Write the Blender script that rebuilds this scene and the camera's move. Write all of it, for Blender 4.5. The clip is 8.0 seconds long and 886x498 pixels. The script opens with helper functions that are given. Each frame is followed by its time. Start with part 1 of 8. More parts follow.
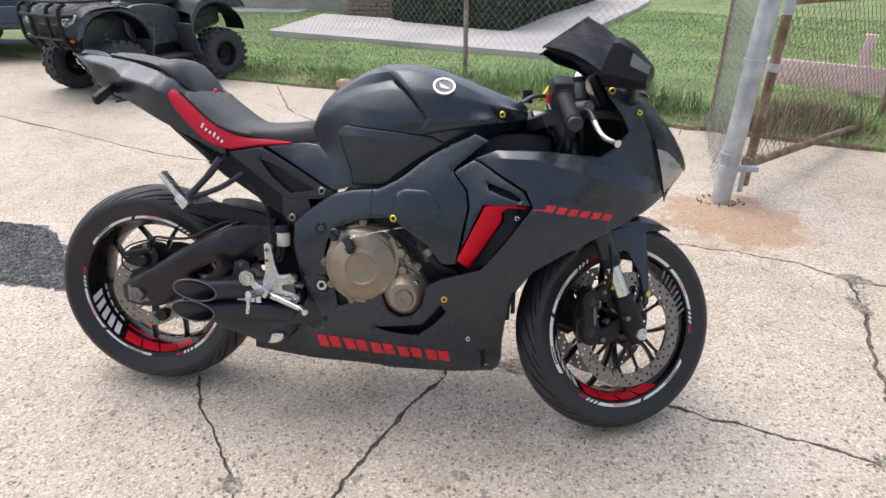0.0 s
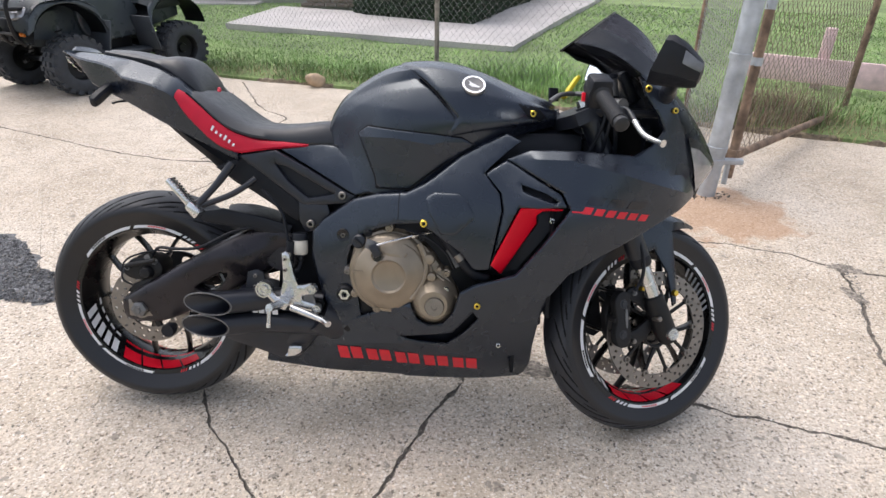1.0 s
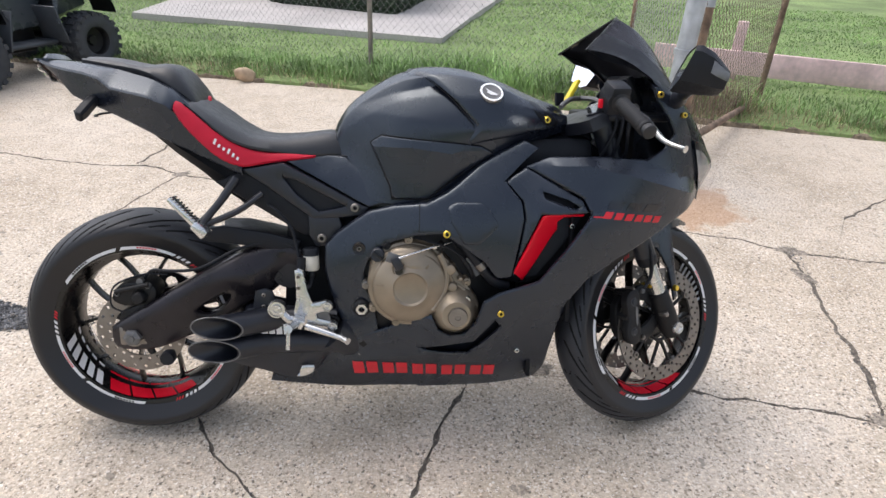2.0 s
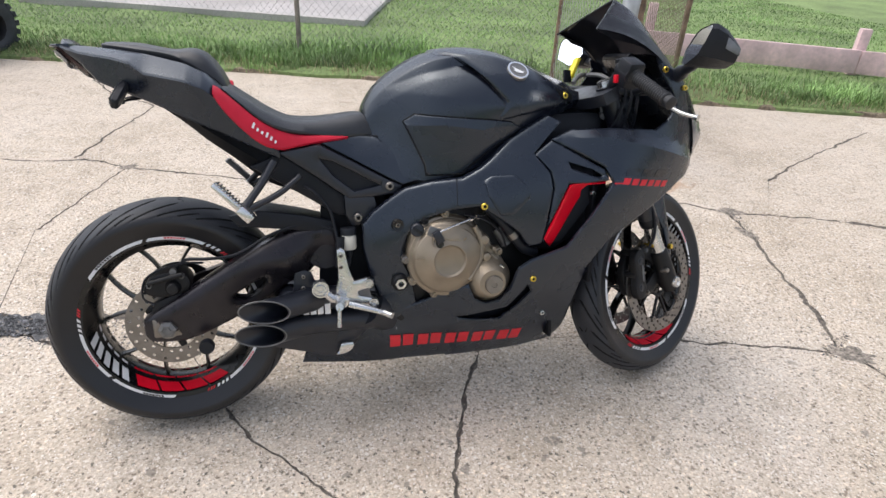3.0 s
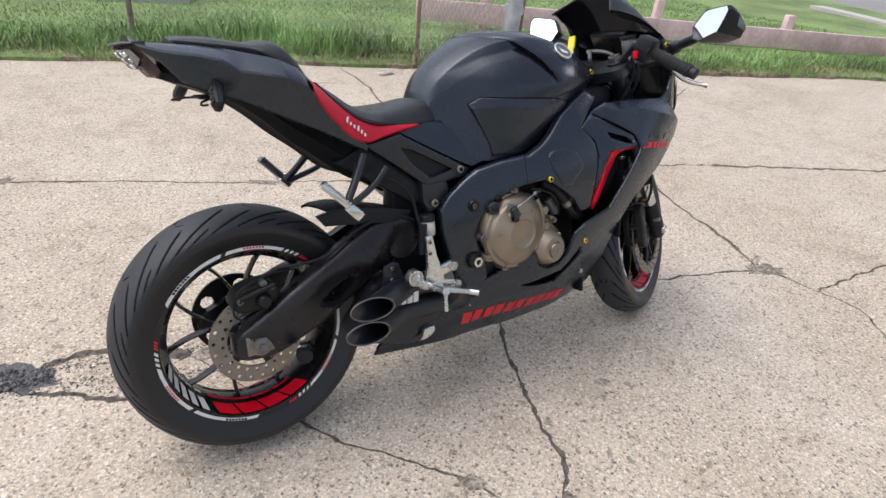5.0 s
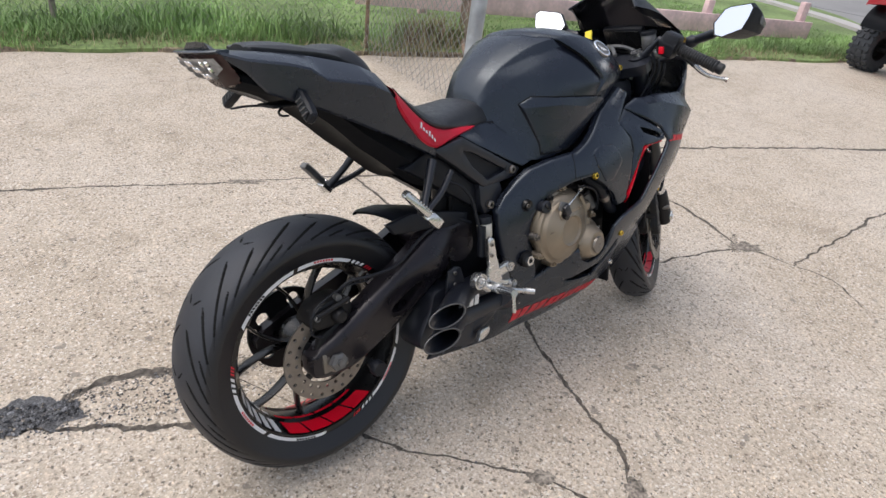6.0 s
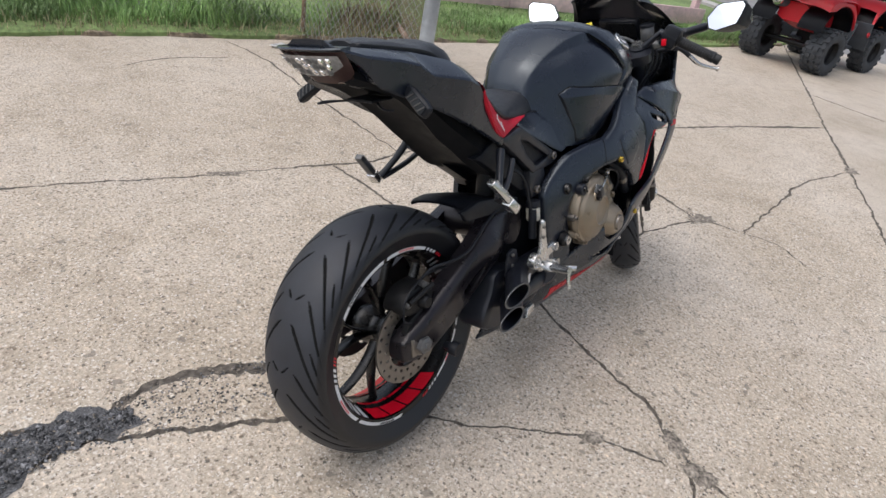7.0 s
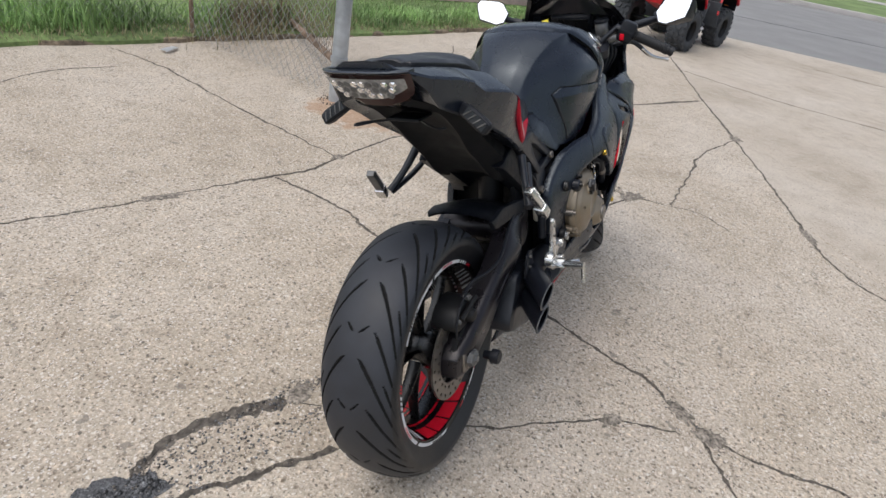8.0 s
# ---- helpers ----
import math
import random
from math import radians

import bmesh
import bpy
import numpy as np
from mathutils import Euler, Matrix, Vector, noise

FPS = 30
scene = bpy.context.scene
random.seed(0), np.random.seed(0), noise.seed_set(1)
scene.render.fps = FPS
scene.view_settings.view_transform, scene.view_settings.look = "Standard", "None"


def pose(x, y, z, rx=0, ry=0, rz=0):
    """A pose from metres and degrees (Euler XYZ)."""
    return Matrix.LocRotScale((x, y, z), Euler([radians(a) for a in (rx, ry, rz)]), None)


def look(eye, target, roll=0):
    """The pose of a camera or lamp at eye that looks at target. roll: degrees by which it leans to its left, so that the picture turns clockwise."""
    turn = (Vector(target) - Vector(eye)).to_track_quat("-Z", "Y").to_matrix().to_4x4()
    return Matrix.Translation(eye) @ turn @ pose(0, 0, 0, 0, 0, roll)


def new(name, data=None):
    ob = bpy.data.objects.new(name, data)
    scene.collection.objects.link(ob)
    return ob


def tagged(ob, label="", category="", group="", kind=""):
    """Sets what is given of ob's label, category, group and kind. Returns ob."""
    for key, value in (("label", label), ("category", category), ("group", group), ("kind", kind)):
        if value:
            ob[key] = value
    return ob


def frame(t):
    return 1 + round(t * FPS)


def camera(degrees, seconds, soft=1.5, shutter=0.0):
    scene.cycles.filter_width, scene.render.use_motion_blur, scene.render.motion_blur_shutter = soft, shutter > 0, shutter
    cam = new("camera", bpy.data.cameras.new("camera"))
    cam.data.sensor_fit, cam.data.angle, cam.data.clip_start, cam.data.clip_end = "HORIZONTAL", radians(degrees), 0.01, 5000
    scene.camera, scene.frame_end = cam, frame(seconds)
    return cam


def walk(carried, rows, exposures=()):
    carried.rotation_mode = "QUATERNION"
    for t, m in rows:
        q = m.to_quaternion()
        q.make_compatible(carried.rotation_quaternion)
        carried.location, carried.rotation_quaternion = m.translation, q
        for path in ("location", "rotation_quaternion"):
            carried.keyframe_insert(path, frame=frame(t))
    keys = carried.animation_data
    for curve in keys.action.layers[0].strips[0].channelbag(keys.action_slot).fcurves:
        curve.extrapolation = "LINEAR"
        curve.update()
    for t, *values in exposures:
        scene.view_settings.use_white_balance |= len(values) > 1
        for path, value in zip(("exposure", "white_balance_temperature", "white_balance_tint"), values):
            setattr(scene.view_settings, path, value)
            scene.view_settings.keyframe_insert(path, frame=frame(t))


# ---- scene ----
cam = camera(71.7, 8.0)
PATH = [
    (0, (1.066, -1.499, 1.223), (0.844, 0.279, 0.335), 0.0),
    (0.5, (0.988, -1.495, 1.221), (0.821, 0.284, 0.323), 0.2),
    (1, (0.882, -1.45, 1.222), (0.801, 0.331, 0.315), 0.6),
    (1.2, (0.833, -1.429, 1.216), (0.799, 0.352, 0.306), 0.9),
    (2.3, (0.539, -1.406, 1.262), (0.819, 0.335, 0.32), 2.3),
    (2.5, (0.466, -1.417, 1.251), (0.805, 0.312, 0.304), 2.5),
    (3, (0.317, -1.431, 1.25), (0.798, 0.253, 0.284), 3.1),
    (3.5, (0.173, -1.36, 1.248), (0.8, 0.264, 0.262), 3.5),
    (4, (0.055, -1.302, 1.256), (0.828, 0.253, 0.264), 4.2),
    (4.5, (-0.136, -1.27, 1.252), (0.775, 0.208, 0.26), 4.8),
    (4.7, (-0.214, -1.251, 1.248), (0.748, 0.195, 0.256), 5.1),
    (5.8, (-0.528, -1.009, 1.236), (0.665, 0.238, 0.225), 6.8),
    (6, (-0.574, -0.96, 1.248), (0.654, 0.247, 0.23), 7.2),
    (6.5, (-0.739, -0.834, 1.242), (0.586, 0.256, 0.214), 8.6),
    (7, (-0.892, -0.713, 1.24), (0.54, 0.236, 0.216), 10.0),
    (7.5, (-0.98, -0.55, 1.225), (0.554, 0.237, 0.211), 10.7),
    (8, (-1.05, -0.39, 1.229), (0.572, 0.22, 0.231), 10.3),
]
walk(cam, [(t, look(eye, target, roll)) for t, eye, target, roll in PATH], [(0, -0.03, 6400, 12), (1, -0.02, 6400, 12), (3, -0.08, 6390, 11), (5, -0.23, 6400, 11), (6.5, -0.43, 6400, 11), (8, -0.58, 6340, 9)])

# ---------------------------------------------------------------- light
SUN_ELEV, SUN_ROT = radians(64), radians(309)
world = bpy.data.worlds.new("sky")
scene.world = world
world.use_nodes = True
wn = world.node_tree
sky = wn.nodes.new("ShaderNodeTexSky")
sky.sky_type = "NISHITA"
sky.sun_disc = False
sky.sun_elevation, sky.sun_rotation = SUN_ELEV, SUN_ROT
sky.air_density, sky.dust_density, sky.ozone_density = 1.0, 4.0, 0.6
hazy = wn.nodes.new("ShaderNodeHueSaturation")
hazy.inputs["Saturation"].default_value = 0.56
wn.links.new(sky.outputs[0], hazy.inputs["Color"])
wn.links.new(hazy.outputs[0], wn.nodes["Background"].inputs["Color"])
wn.nodes["Background"].inputs["Strength"].default_value = 0.265
sun_data = bpy.data.lights.new("sun", "SUN")
sun_data.energy, sun_data.angle, sun_data.color = 1.00, radians(88), (1.0, 0.985, 0.965)
sun_ob = new("sun", sun_data)
sun_ob.matrix_world = look((0.7 - 3.2, 2.6, 8.4), (0.7, 0.0, 0.0))

# ---------------------------------------------------------------- materials
def mat(name, color, rough=0.6, metal=0.0, vary=0.12, scale=30.0, bump=0.0, bump_scale=200.0, blotch=0.0, blotch_scale=3.0, random_tint=0.0, coat=0.0):
    """Principled material with grain at one scale, blotches at another and fine relief."""
    m = bpy.data.materials.new(name)
    m.use_nodes = True
    nt = m.node_tree
    b = nt.nodes["Principled BSDF"]
    b.inputs["Roughness"].default_value, b.inputs["Metallic"].default_value = rough, metal
    b.inputs["Coat Weight"].default_value = coat
    tc = nt.nodes.new("ShaderNodeTexCoord")
    n1 = nt.nodes.new("ShaderNodeTexNoise")
    n1.inputs["Scale"].default_value, n1.inputs["Detail"].default_value = scale, 6.0
    nt.links.new(tc.outputs["Object"], n1.inputs["Vector"])
    ramp = nt.nodes.new("ShaderNodeMapRange")
    ramp.inputs["To Min"].default_value, ramp.inputs["To Max"].default_value = 1 - vary, 1 + vary
    ramp.inputs["From Min"].default_value, ramp.inputs["From Max"].default_value = 0.3, 0.7
    nt.links.new(n1.outputs["Fac"], ramp.inputs["Value"])
    val = ramp.outputs[0]
    if blotch:
        n2 = nt.nodes.new("ShaderNodeTexNoise")
        n2.inputs["Scale"].default_value, n2.inputs["Detail"].default_value = blotch_scale, 3.0
        nt.links.new(tc.outputs["Object"], n2.inputs["Vector"])
        r2 = nt.nodes.new("ShaderNodeMapRange")
        r2.inputs["From Min"].default_value, r2.inputs["From Max"].default_value = 0.35, 0.65
        r2.inputs["To Min"].default_value, r2.inputs["To Max"].default_value = 1 - blotch, 1 + blotch
        nt.links.new(n2.outputs["Fac"], r2.inputs["Value"])
        mul = nt.nodes.new("ShaderNodeMath")
        mul.operation = "MULTIPLY"
        nt.links.new(val, mul.inputs[0])
        nt.links.new(r2.outputs[0], mul.inputs[1])
        val = mul.outputs[0]
    if random_tint:
        g = nt.nodes.new("ShaderNodeNewGeometry")
        r3 = nt.nodes.new("ShaderNodeMapRange")
        r3.inputs["To Min"].default_value, r3.inputs["To Max"].default_value = 1 - random_tint, 1 + random_tint
        nt.links.new(g.outputs["Random Per Island"], r3.inputs["Value"])
        mul = nt.nodes.new("ShaderNodeMath")
        mul.operation = "MULTIPLY"
        nt.links.new(val, mul.inputs[0])
        nt.links.new(r3.outputs[0], mul.inputs[1])
        val = mul.outputs[0]
    sc = nt.nodes.new("ShaderNodeVectorMath")
    sc.operation = "SCALE"
    sc.inputs[0].default_value = color[:3]
    nt.links.new(val, sc.inputs["Scale"])
    nt.links.new(sc.outputs[0], b.inputs["Base Color"])
    rr = nt.nodes.new("ShaderNodeMapRange")
    rr.inputs["From Min"].default_value, rr.inputs["From Max"].default_value = 0.3, 0.7
    rr.inputs["To Min"].default_value, rr.inputs["To Max"].default_value = max(rough - 0.06, 0.02), min(rough + 0.06, 1)
    nt.links.new(n1.outputs["Fac"], rr.inputs["Value"])
    nt.links.new(rr.outputs[0], b.inputs["Roughness"])
    if bump:
        n3 = nt.nodes.new("ShaderNodeTexNoise")
        n3.inputs["Scale"].default_value, n3.inputs["Detail"].default_value = bump_scale, 4.0
        nt.links.new(tc.outputs["Object"], n3.inputs["Vector"])
        bp = nt.nodes.new("ShaderNodeBump")
        bp.inputs["Strength"].default_value, bp.inputs["Distance"].default_value = bump, 0.002
        nt.links.new(n3.outputs["Fac"], bp.inputs["Height"])
        nt.links.new(bp.outputs[0], b.inputs["Normal"])
    return m


def glass_mat(name, color, rough=0.03, alpha=1.0):
    m = bpy.data.materials.new(name)
    m.use_nodes = True
    b = m.node_tree.nodes["Principled BSDF"]
    b.inputs["Base Color"].default_value = (*color, 1)
    b.inputs["Roughness"].default_value = rough
    b.inputs["Transmission Weight"].default_value = 1.0
    b.inputs["IOR"].default_value = 1.4
    b.inputs["Alpha"].default_value = alpha
    return m


def concrete_mat(name="concrete", coarse=1.0):
    """Weathered exposed-aggregate concrete: tan and grey grit, pits, pale chips, stains."""
    m = bpy.data.materials.new(name)
    m.use_nodes = True
    nt = m.node_tree
    b = nt.nodes["Principled BSDF"]
    tc = nt.nodes.new("ShaderNodeTexCoord")

    def noise_tex(scale, detail=5.0, rough=0.6):
        n = nt.nodes.new("ShaderNodeTexNoise")
        n.inputs["Scale"].default_value, n.inputs["Detail"].default_value, n.inputs["Roughness"].default_value = scale, detail, rough
        nt.links.new(tc.outputs["Object"], n.inputs["Vector"])
        return n.outputs["Fac"]

    def ramp(fac, stops):
        r = nt.nodes.new("ShaderNodeValToRGB")
        el = r.color_ramp.elements
        el[0].position, el[0].color = stops[0][0], (*stops[0][1], 1)
        el[1].position, el[1].color = stops[-1][0], (*stops[-1][1], 1)
        for p, c in stops[1:-1]:
            e = el.new(p)
            e.color = (*c, 1)
        nt.links.new(fac, r.inputs[0])
        return r.outputs[0]

    def mix(kind, fac, a, c):
        x = nt.nodes.new("ShaderNodeMix")
        x.data_type, x.blend_type = "RGBA", kind
        if isinstance(fac, float):
            x.inputs[0].default_value = fac
        else:
            nt.links.new(fac, x.inputs[0])
        for k, v in ((6, a), (7, c)):
            if isinstance(v, tuple):
                x.inputs[k].default_value = (*v, 1)
            else:
                nt.links.new(v, x.inputs[k])
        return x.outputs[2]

    def voro(scale, feature="F1"):
        v = nt.nodes.new("ShaderNodeTexVoronoi")
        v.feature = feature
        v.inputs["Scale"].default_value = scale
        nt.links.new(tc.outputs["Object"], v.inputs["Vector"])
        return v

    broad = ramp(noise_tex(0.9, 4), [(0.32, (0.412, 0.352, 0.280)), (0.5, (0.500, 0.438, 0.362)), (0.68, (0.550, 0.492, 0.423))])
    grit = ramp(noise_tex(96, 4, 0.74), [(0.33, (0.44, 0.40, 0.36)), (0.43, (0.88, 0.86, 0.84)), (0.56, (1.05, 1.04, 1.02)), (0.66, (1.36, 1.34, 1.30))])
    col = mix("MULTIPLY", coarse, broad, grit)
    v1 = voro(135)
    tone = ramp(v1.outputs["Color"], [(0.14, (0.50, 0.46, 0.42)), (0.22, (0.93, 0.92, 0.90)), (0.66, (1.02, 1.01, 0.99)), (0.80, (1.10, 1.08, 1.05)), (0.92, (1.36, 1.33, 1.27))])
    col = mix("MULTIPLY", 0.9 * coarse, col, tone)
    patchy = ramp(noise_tex(7, 5, 0.65), [(0.36, (0.70, 0.66, 0.61)), (0.50, (1.0, 1.0, 1.0)), (0.66, (1.14, 1.13, 1.11))])
    col = mix("MULTIPLY", 0.4, col, patchy)
    # dark pits and specks
    v2 = voro(35)
    pits = ramp(v2.outputs["Distance"], [(0.09, (0.30, 0.27, 0.24)), (0.17, (1, 1, 1))])
    keep = ramp(noise_tex(14, 2), [(0.42, (0, 0, 0)), (0.52, (1, 1, 1))])
    col = mix("MIX", keep, col, mix("MULTIPLY", 1.0, col, pits))
    # pale chips
    v3 = voro(25)
    chip = ramp(v3.outputs["Distance"], [(0.07, (1, 1, 1)), (0.12, (0, 0, 0))])
    keep2 = ramp(noise_tex(5, 2), [(0.46, (0, 0, 0)), (0.52, (1, 1, 1))])
    col = mix("MIX", mix("MULTIPLY", 1.0, chip, keep2), col, (0.66, 0.63, 0.57))
    # crisp single stones in the worn skin: dark ones, pale ones, and fine sand-size ones of both
    def picked(scale, lo, hi, thr, reach):
        v = voro(scale)
        bend = nt.nodes.new("ShaderNodeTexNoise")
        bend.inputs["Scale"].default_value, bend.inputs["Detail"].default_value = scale * 1.6, 2.0
        nt.links.new(tc.outputs["Object"], bend.inputs["Vector"])
        warp = nt.nodes.new("ShaderNodeVectorMath")
        warp.operation = "MULTIPLY_ADD"
        warp.inputs[1].default_value = (1.1 / scale,) * 3
        nt.links.new(bend.outputs["Color"], warp.inputs[0])
        nt.links.new(tc.outputs["Object"], warp.inputs[2])
        nt.links.new(warp.outputs[0], v.inputs["Vector"])
        dot = ramp(v.outputs["Distance"], [(reach, (1, 1, 1)), (reach + 0.035, (0, 0, 0))])
        one = nt.nodes.new("ShaderNodeSeparateColor")
        nt.links.new(v.outputs["Color"], one.inputs[0])
        gate = ramp(one.outputs[lo], [(thr - 0.01, (0, 0, 0)), (thr + 0.01, (1, 1, 1))])
        return mix("MULTIPLY", 1.0, mix("MULTIPLY", 1.0, dot, gate), (hi, hi, hi))

    col = mix("MIX", picked(62, 0, 0.90 * coarse, 0.80, 0.26), col, (0.115, 0.098, 0.080))
    col = mix("MIX", picked(75, 1, 0.85 * coarse, 0.78, 0.30), col, (0.70, 0.65, 0.58))
    col = mix("MIX", picked(150, 0, 0.75 * coarse, 0.82, 0.34), col, (0.20, 0.175, 0.145))
    col = mix("MIX", picked(165, 1, 0.85 * coarse, 0.75, 0.34), col, (0.72, 0.67, 0.60))
    col = mix("MIX", picked(30, 2, 0.85 * coarse, 0.82, 0.25), col, (0.74, 0.69, 0.62))
    col = mix("MIX", picked(19, 1, 0.70 * coarse, 0.88, 0.20), col, (0.20, 0.175, 0.145))
    # shallow flaked spots, some dark, some with pale broken aggregate
    def shifted(scale, w, detail, rough):
        n = nt.nodes.new("ShaderNodeTexNoise")
        n.noise_dimensions = "4D"
        n.inputs["W"].default_value, n.inputs["Scale"].default_value, n.inputs["Detail"].default_value, n.inputs["Roughness"].default_value = w, scale, detail, rough
        nt.links.new(tc.outputs["Object"], n.inputs["Vector"])
        return n.outputs["Fac"]

    flakes = shifted(26, 3.7, 6, 0.75)
    col = mix("MULTIPLY", coarse, col, ramp(flakes, [(0.31, (0.42, 0.39, 0.36)), (0.38, (1, 1, 1))]))
    col = mix("MULTIPLY", coarse, col, ramp(shifted(38, 8.1, 4, 0.7), [(0.62, (1, 1, 1)), (0.70, (1.26, 1.25, 1.21))]))
    col = mix("MULTIPLY", coarse, col, ramp(shifted(9, 1.3, 4, 0.65), [(0.26, (0.62, 0.59, 0.56)), (0.34, (1, 1, 1))]))
    # oil and rust stains
    oil = ramp(noise_tex(2.3, 6, 0.7), [(0.66, (1, 1, 1)), (0.78, (0.72, 0.70, 0.67))])
    col = mix("MULTIPLY", 1.0, col, oil)
    sep = nt.nodes.new("ShaderNodeVectorMath")
    sep.operation = "DISTANCE"
    sep.inputs[1].default_value = (2.15, 1.45, 0)
    nt.links.new(tc.outputs["Object"], sep.inputs[0])
    wob = nt.nodes.new("ShaderNodeMath")
    wob.operation = "MULTIPLY_ADD"
    wob.inputs[1].default_value = -0.55
    nt.links.new(noise_tex(6, 4), wob.inputs[0])
    nt.links.new(sep.outputs["Value"], wob.inputs[2])
    rust = ramp(wob.outputs[0], [(-0.08, (1, 1, 1)), (0.09, (0, 0, 0))])
    col = mix("MIX", mix("MULTIPLY", 1.0, rust, (0.55, 0.55, 0.55)), col, (0.36, 0.18, 0.075))
    nt.links.new(col, b.inputs["Base Color"])
    b.inputs["Roughness"].default_value = 0.75
    hsum = nt.nodes.new("ShaderNodeMath")
    hsum.operation = "ADD"
    nt.links.new(noise_tex(112, 4, 0.75), hsum.inputs[0])
    nt.links.new(v1.outputs["Distance"], hsum.inputs[1])
    bp = nt.nodes.new("ShaderNodeBump")
    bp.inputs["Strength"].default_value, bp.inputs["Distance"].default_value = 0.55, 0.0025
    nt.links.new(hsum.outputs[0], bp.inputs["Height"])
    nt.links.new(bp.outputs[0], b.inputs["Normal"])
    return m


M = {}
M["concrete"] = concrete_mat()
M["apron"] = concrete_mat("smooth_concrete", 0.35)
M["crack"] = mat("crack_dirt", (0.125, 0.108, 0.090), 0.95, vary=0.6, scale=60, bump=0.8, bump_scale=150)
M["rubble"] = mat("crumbled_concrete", (0.23, 0.20, 0.165), 0.95, vary=0.7, scale=110, bump=1.0, bump_scale=130, blotch=0.4, blotch_scale=30)
M["asphalt"] = mat("asphalt_patch", (0.090, 0.090, 0.093), 0.62, vary=0.9, scale=210, bump=1.0, bump_scale=120, blotch=0.4, blotch_scale=30, random_tint=0.85)
M["road"] = mat("road_asphalt", (0.24, 0.235, 0.23), 0.9, vary=0.15, scale=90, bump=0.4, blotch=0.08, blotch_scale=1.5)
M["soil"] = mat("lawn_soil", (0.165, 0.228, 0.082), 0.95, vary=0.35, scale=30, bump=1.0, bump_scale=60, blotch=0.25, blotch_scale=1.2)
M["grass"] = mat("grass_blades", (0.215, 0.335, 0.112), 0.6, vary=0.2, scale=2, random_tint=0.35, blotch=0.3, blotch_scale=1.0)
M["earth"] = mat("bare_earth", (0.185, 0.145, 0.100), 0.95, vary=0.5, scale=40, bump=1.0, bump_scale=70, blotch=0.35, blotch_scale=5)
M["dry"] = mat("dry_grass", (0.34, 0.29, 0.17), 0.8, vary=0.2, scale=3, random_tint=0.4)
M["twig"] = mat("dead_twigs", (0.20, 0.145, 0.095), 0.85, vary=0.2, scale=3, random_tint=0.5)
M["slab"] = mat("pale_concrete", (0.44, 0.415, 0.40), 0.85, vary=0.12, scale=60, bump=0.3, blotch=0.1, blotch_scale=1.2)
M["wall"] = mat("rendered_wall", (0.40, 0.385, 0.35), 0.9, vary=0.15, scale=25, bump=0.5, blotch=0.15)
M["brick"] = mat("planter_brick", (0.26, 0.20, 0.17), 0.9, vary=0.2, scale=25, bump=0.5, random_tint=0.2)
M["hedge"] = mat("hedge_leaves", (0.022, 0.045, 0.018), 0.6, vary=0.2, scale=4, random_tint=0.5)
M["pink"] = mat("faded_pink_paint", (0.70, 0.50, 0.50), 0.75, vary=0.12, scale=25, bump=0.3, blotch=0.15, blotch_scale=4)
M["galv"] = mat("galvanised_steel", (0.42, 0.45, 0.48), 0.5, 0.55, vary=0.15, scale=20, bump=0.15, blotch=0.15, blotch_scale=6)
M["rustpipe"] = mat("rusty_pipe", (0.215, 0.150, 0.105), 0.8, 0.25, vary=0.35, scale=30, bump=0.5, blotch=0.35, blotch_scale=7)
M["oldpipe"] = mat("weathered_fence_post", (0.30, 0.265, 0.225), 0.7, 0.3, vary=0.25, scale=25, bump=0.3, blotch=0.3, blotch_scale=6)
M["wire"] = mat("fence_wire", (0.34, 0.34, 0.32), 0.6, 0.5, vary=0.2, scale=30)
M["rustwire"] = mat("rusty_wire", (0.16, 0.12, 0.09), 0.75, 0.3, vary=0.3, scale=30)
M["matte"] = mat("matte_black_paint", (0.0082, 0.0103, 0.0178), 0.27, vary=0.06, scale=14, bump=0.035, bump_scale=900, blotch=0.08, blotch_scale=5)
M["matte"].node_tree.nodes["Principled BSDF"].inputs["Specular IOR Level"].default_value = 0.70
M["matte"].node_tree.nodes["Principled BSDF"].inputs["Specular Tint"].default_value = (0.82, 0.92, 1.0, 1.0)
M["satin"] = mat("satin_black", (0.0130, 0.0148, 0.0210), 0.34, vary=0.12, scale=40, bump=0.05, bump_scale=500)
M["carbon"] = mat("brushed_dark_swingarm", (0.017, 0.0145, 0.018), 0.30, 0.3, vary=0.2, scale=25, bump=0.06, bump_scale=300, blotch=0.2, blotch_scale=8)
M["plastic"] = mat("black_plastic", (0.0070, 0.0084, 0.0125), 0.48, vary=0.15, scale=80, bump=0.15, bump_scale=700)
M["plastic"].node_tree.nodes["Principled BSDF"].inputs["Specular IOR Level"].default_value = 0.3
M["rubber"] = mat("tyre_rubber", (0.0215, 0.0238, 0.0305), 0.56, vary=0.18, scale=25, bump=0.12, bump_scale=400, blotch=0.15, blotch_scale=6)
M["gripr"] = mat("grip_rubber", (0.012, 0.0125, 0.0145), 0.55, vary=0.2, scale=60, bump=0.2, bump_scale=500)
M["sidewall"] = mat("tyre_sidewall", (0.0105, 0.0108, 0.013), 0.42, vary=0.15, scale=20, bump=0.08, bump_scale=300)
# black rubber and black plastic lifted to blue-grey, distance haze mixed into the colour
M["dusty"] = mat("hazed_rubber", (0.042, 0.046, 0.052), 0.75, vary=0.25, scale=14, bump=0.2, bump_scale=120)
M["worn"] = mat("hazed_black_plastic", (0.050, 0.058, 0.068), 0.6, vary=0.2, scale=12)
M["ledlens"] = mat("clear_tail_lens", (0.62, 0.62, 0.63), 0.16, 0.5, vary=0.25, scale=90, bump=0.6, bump_scale=70)
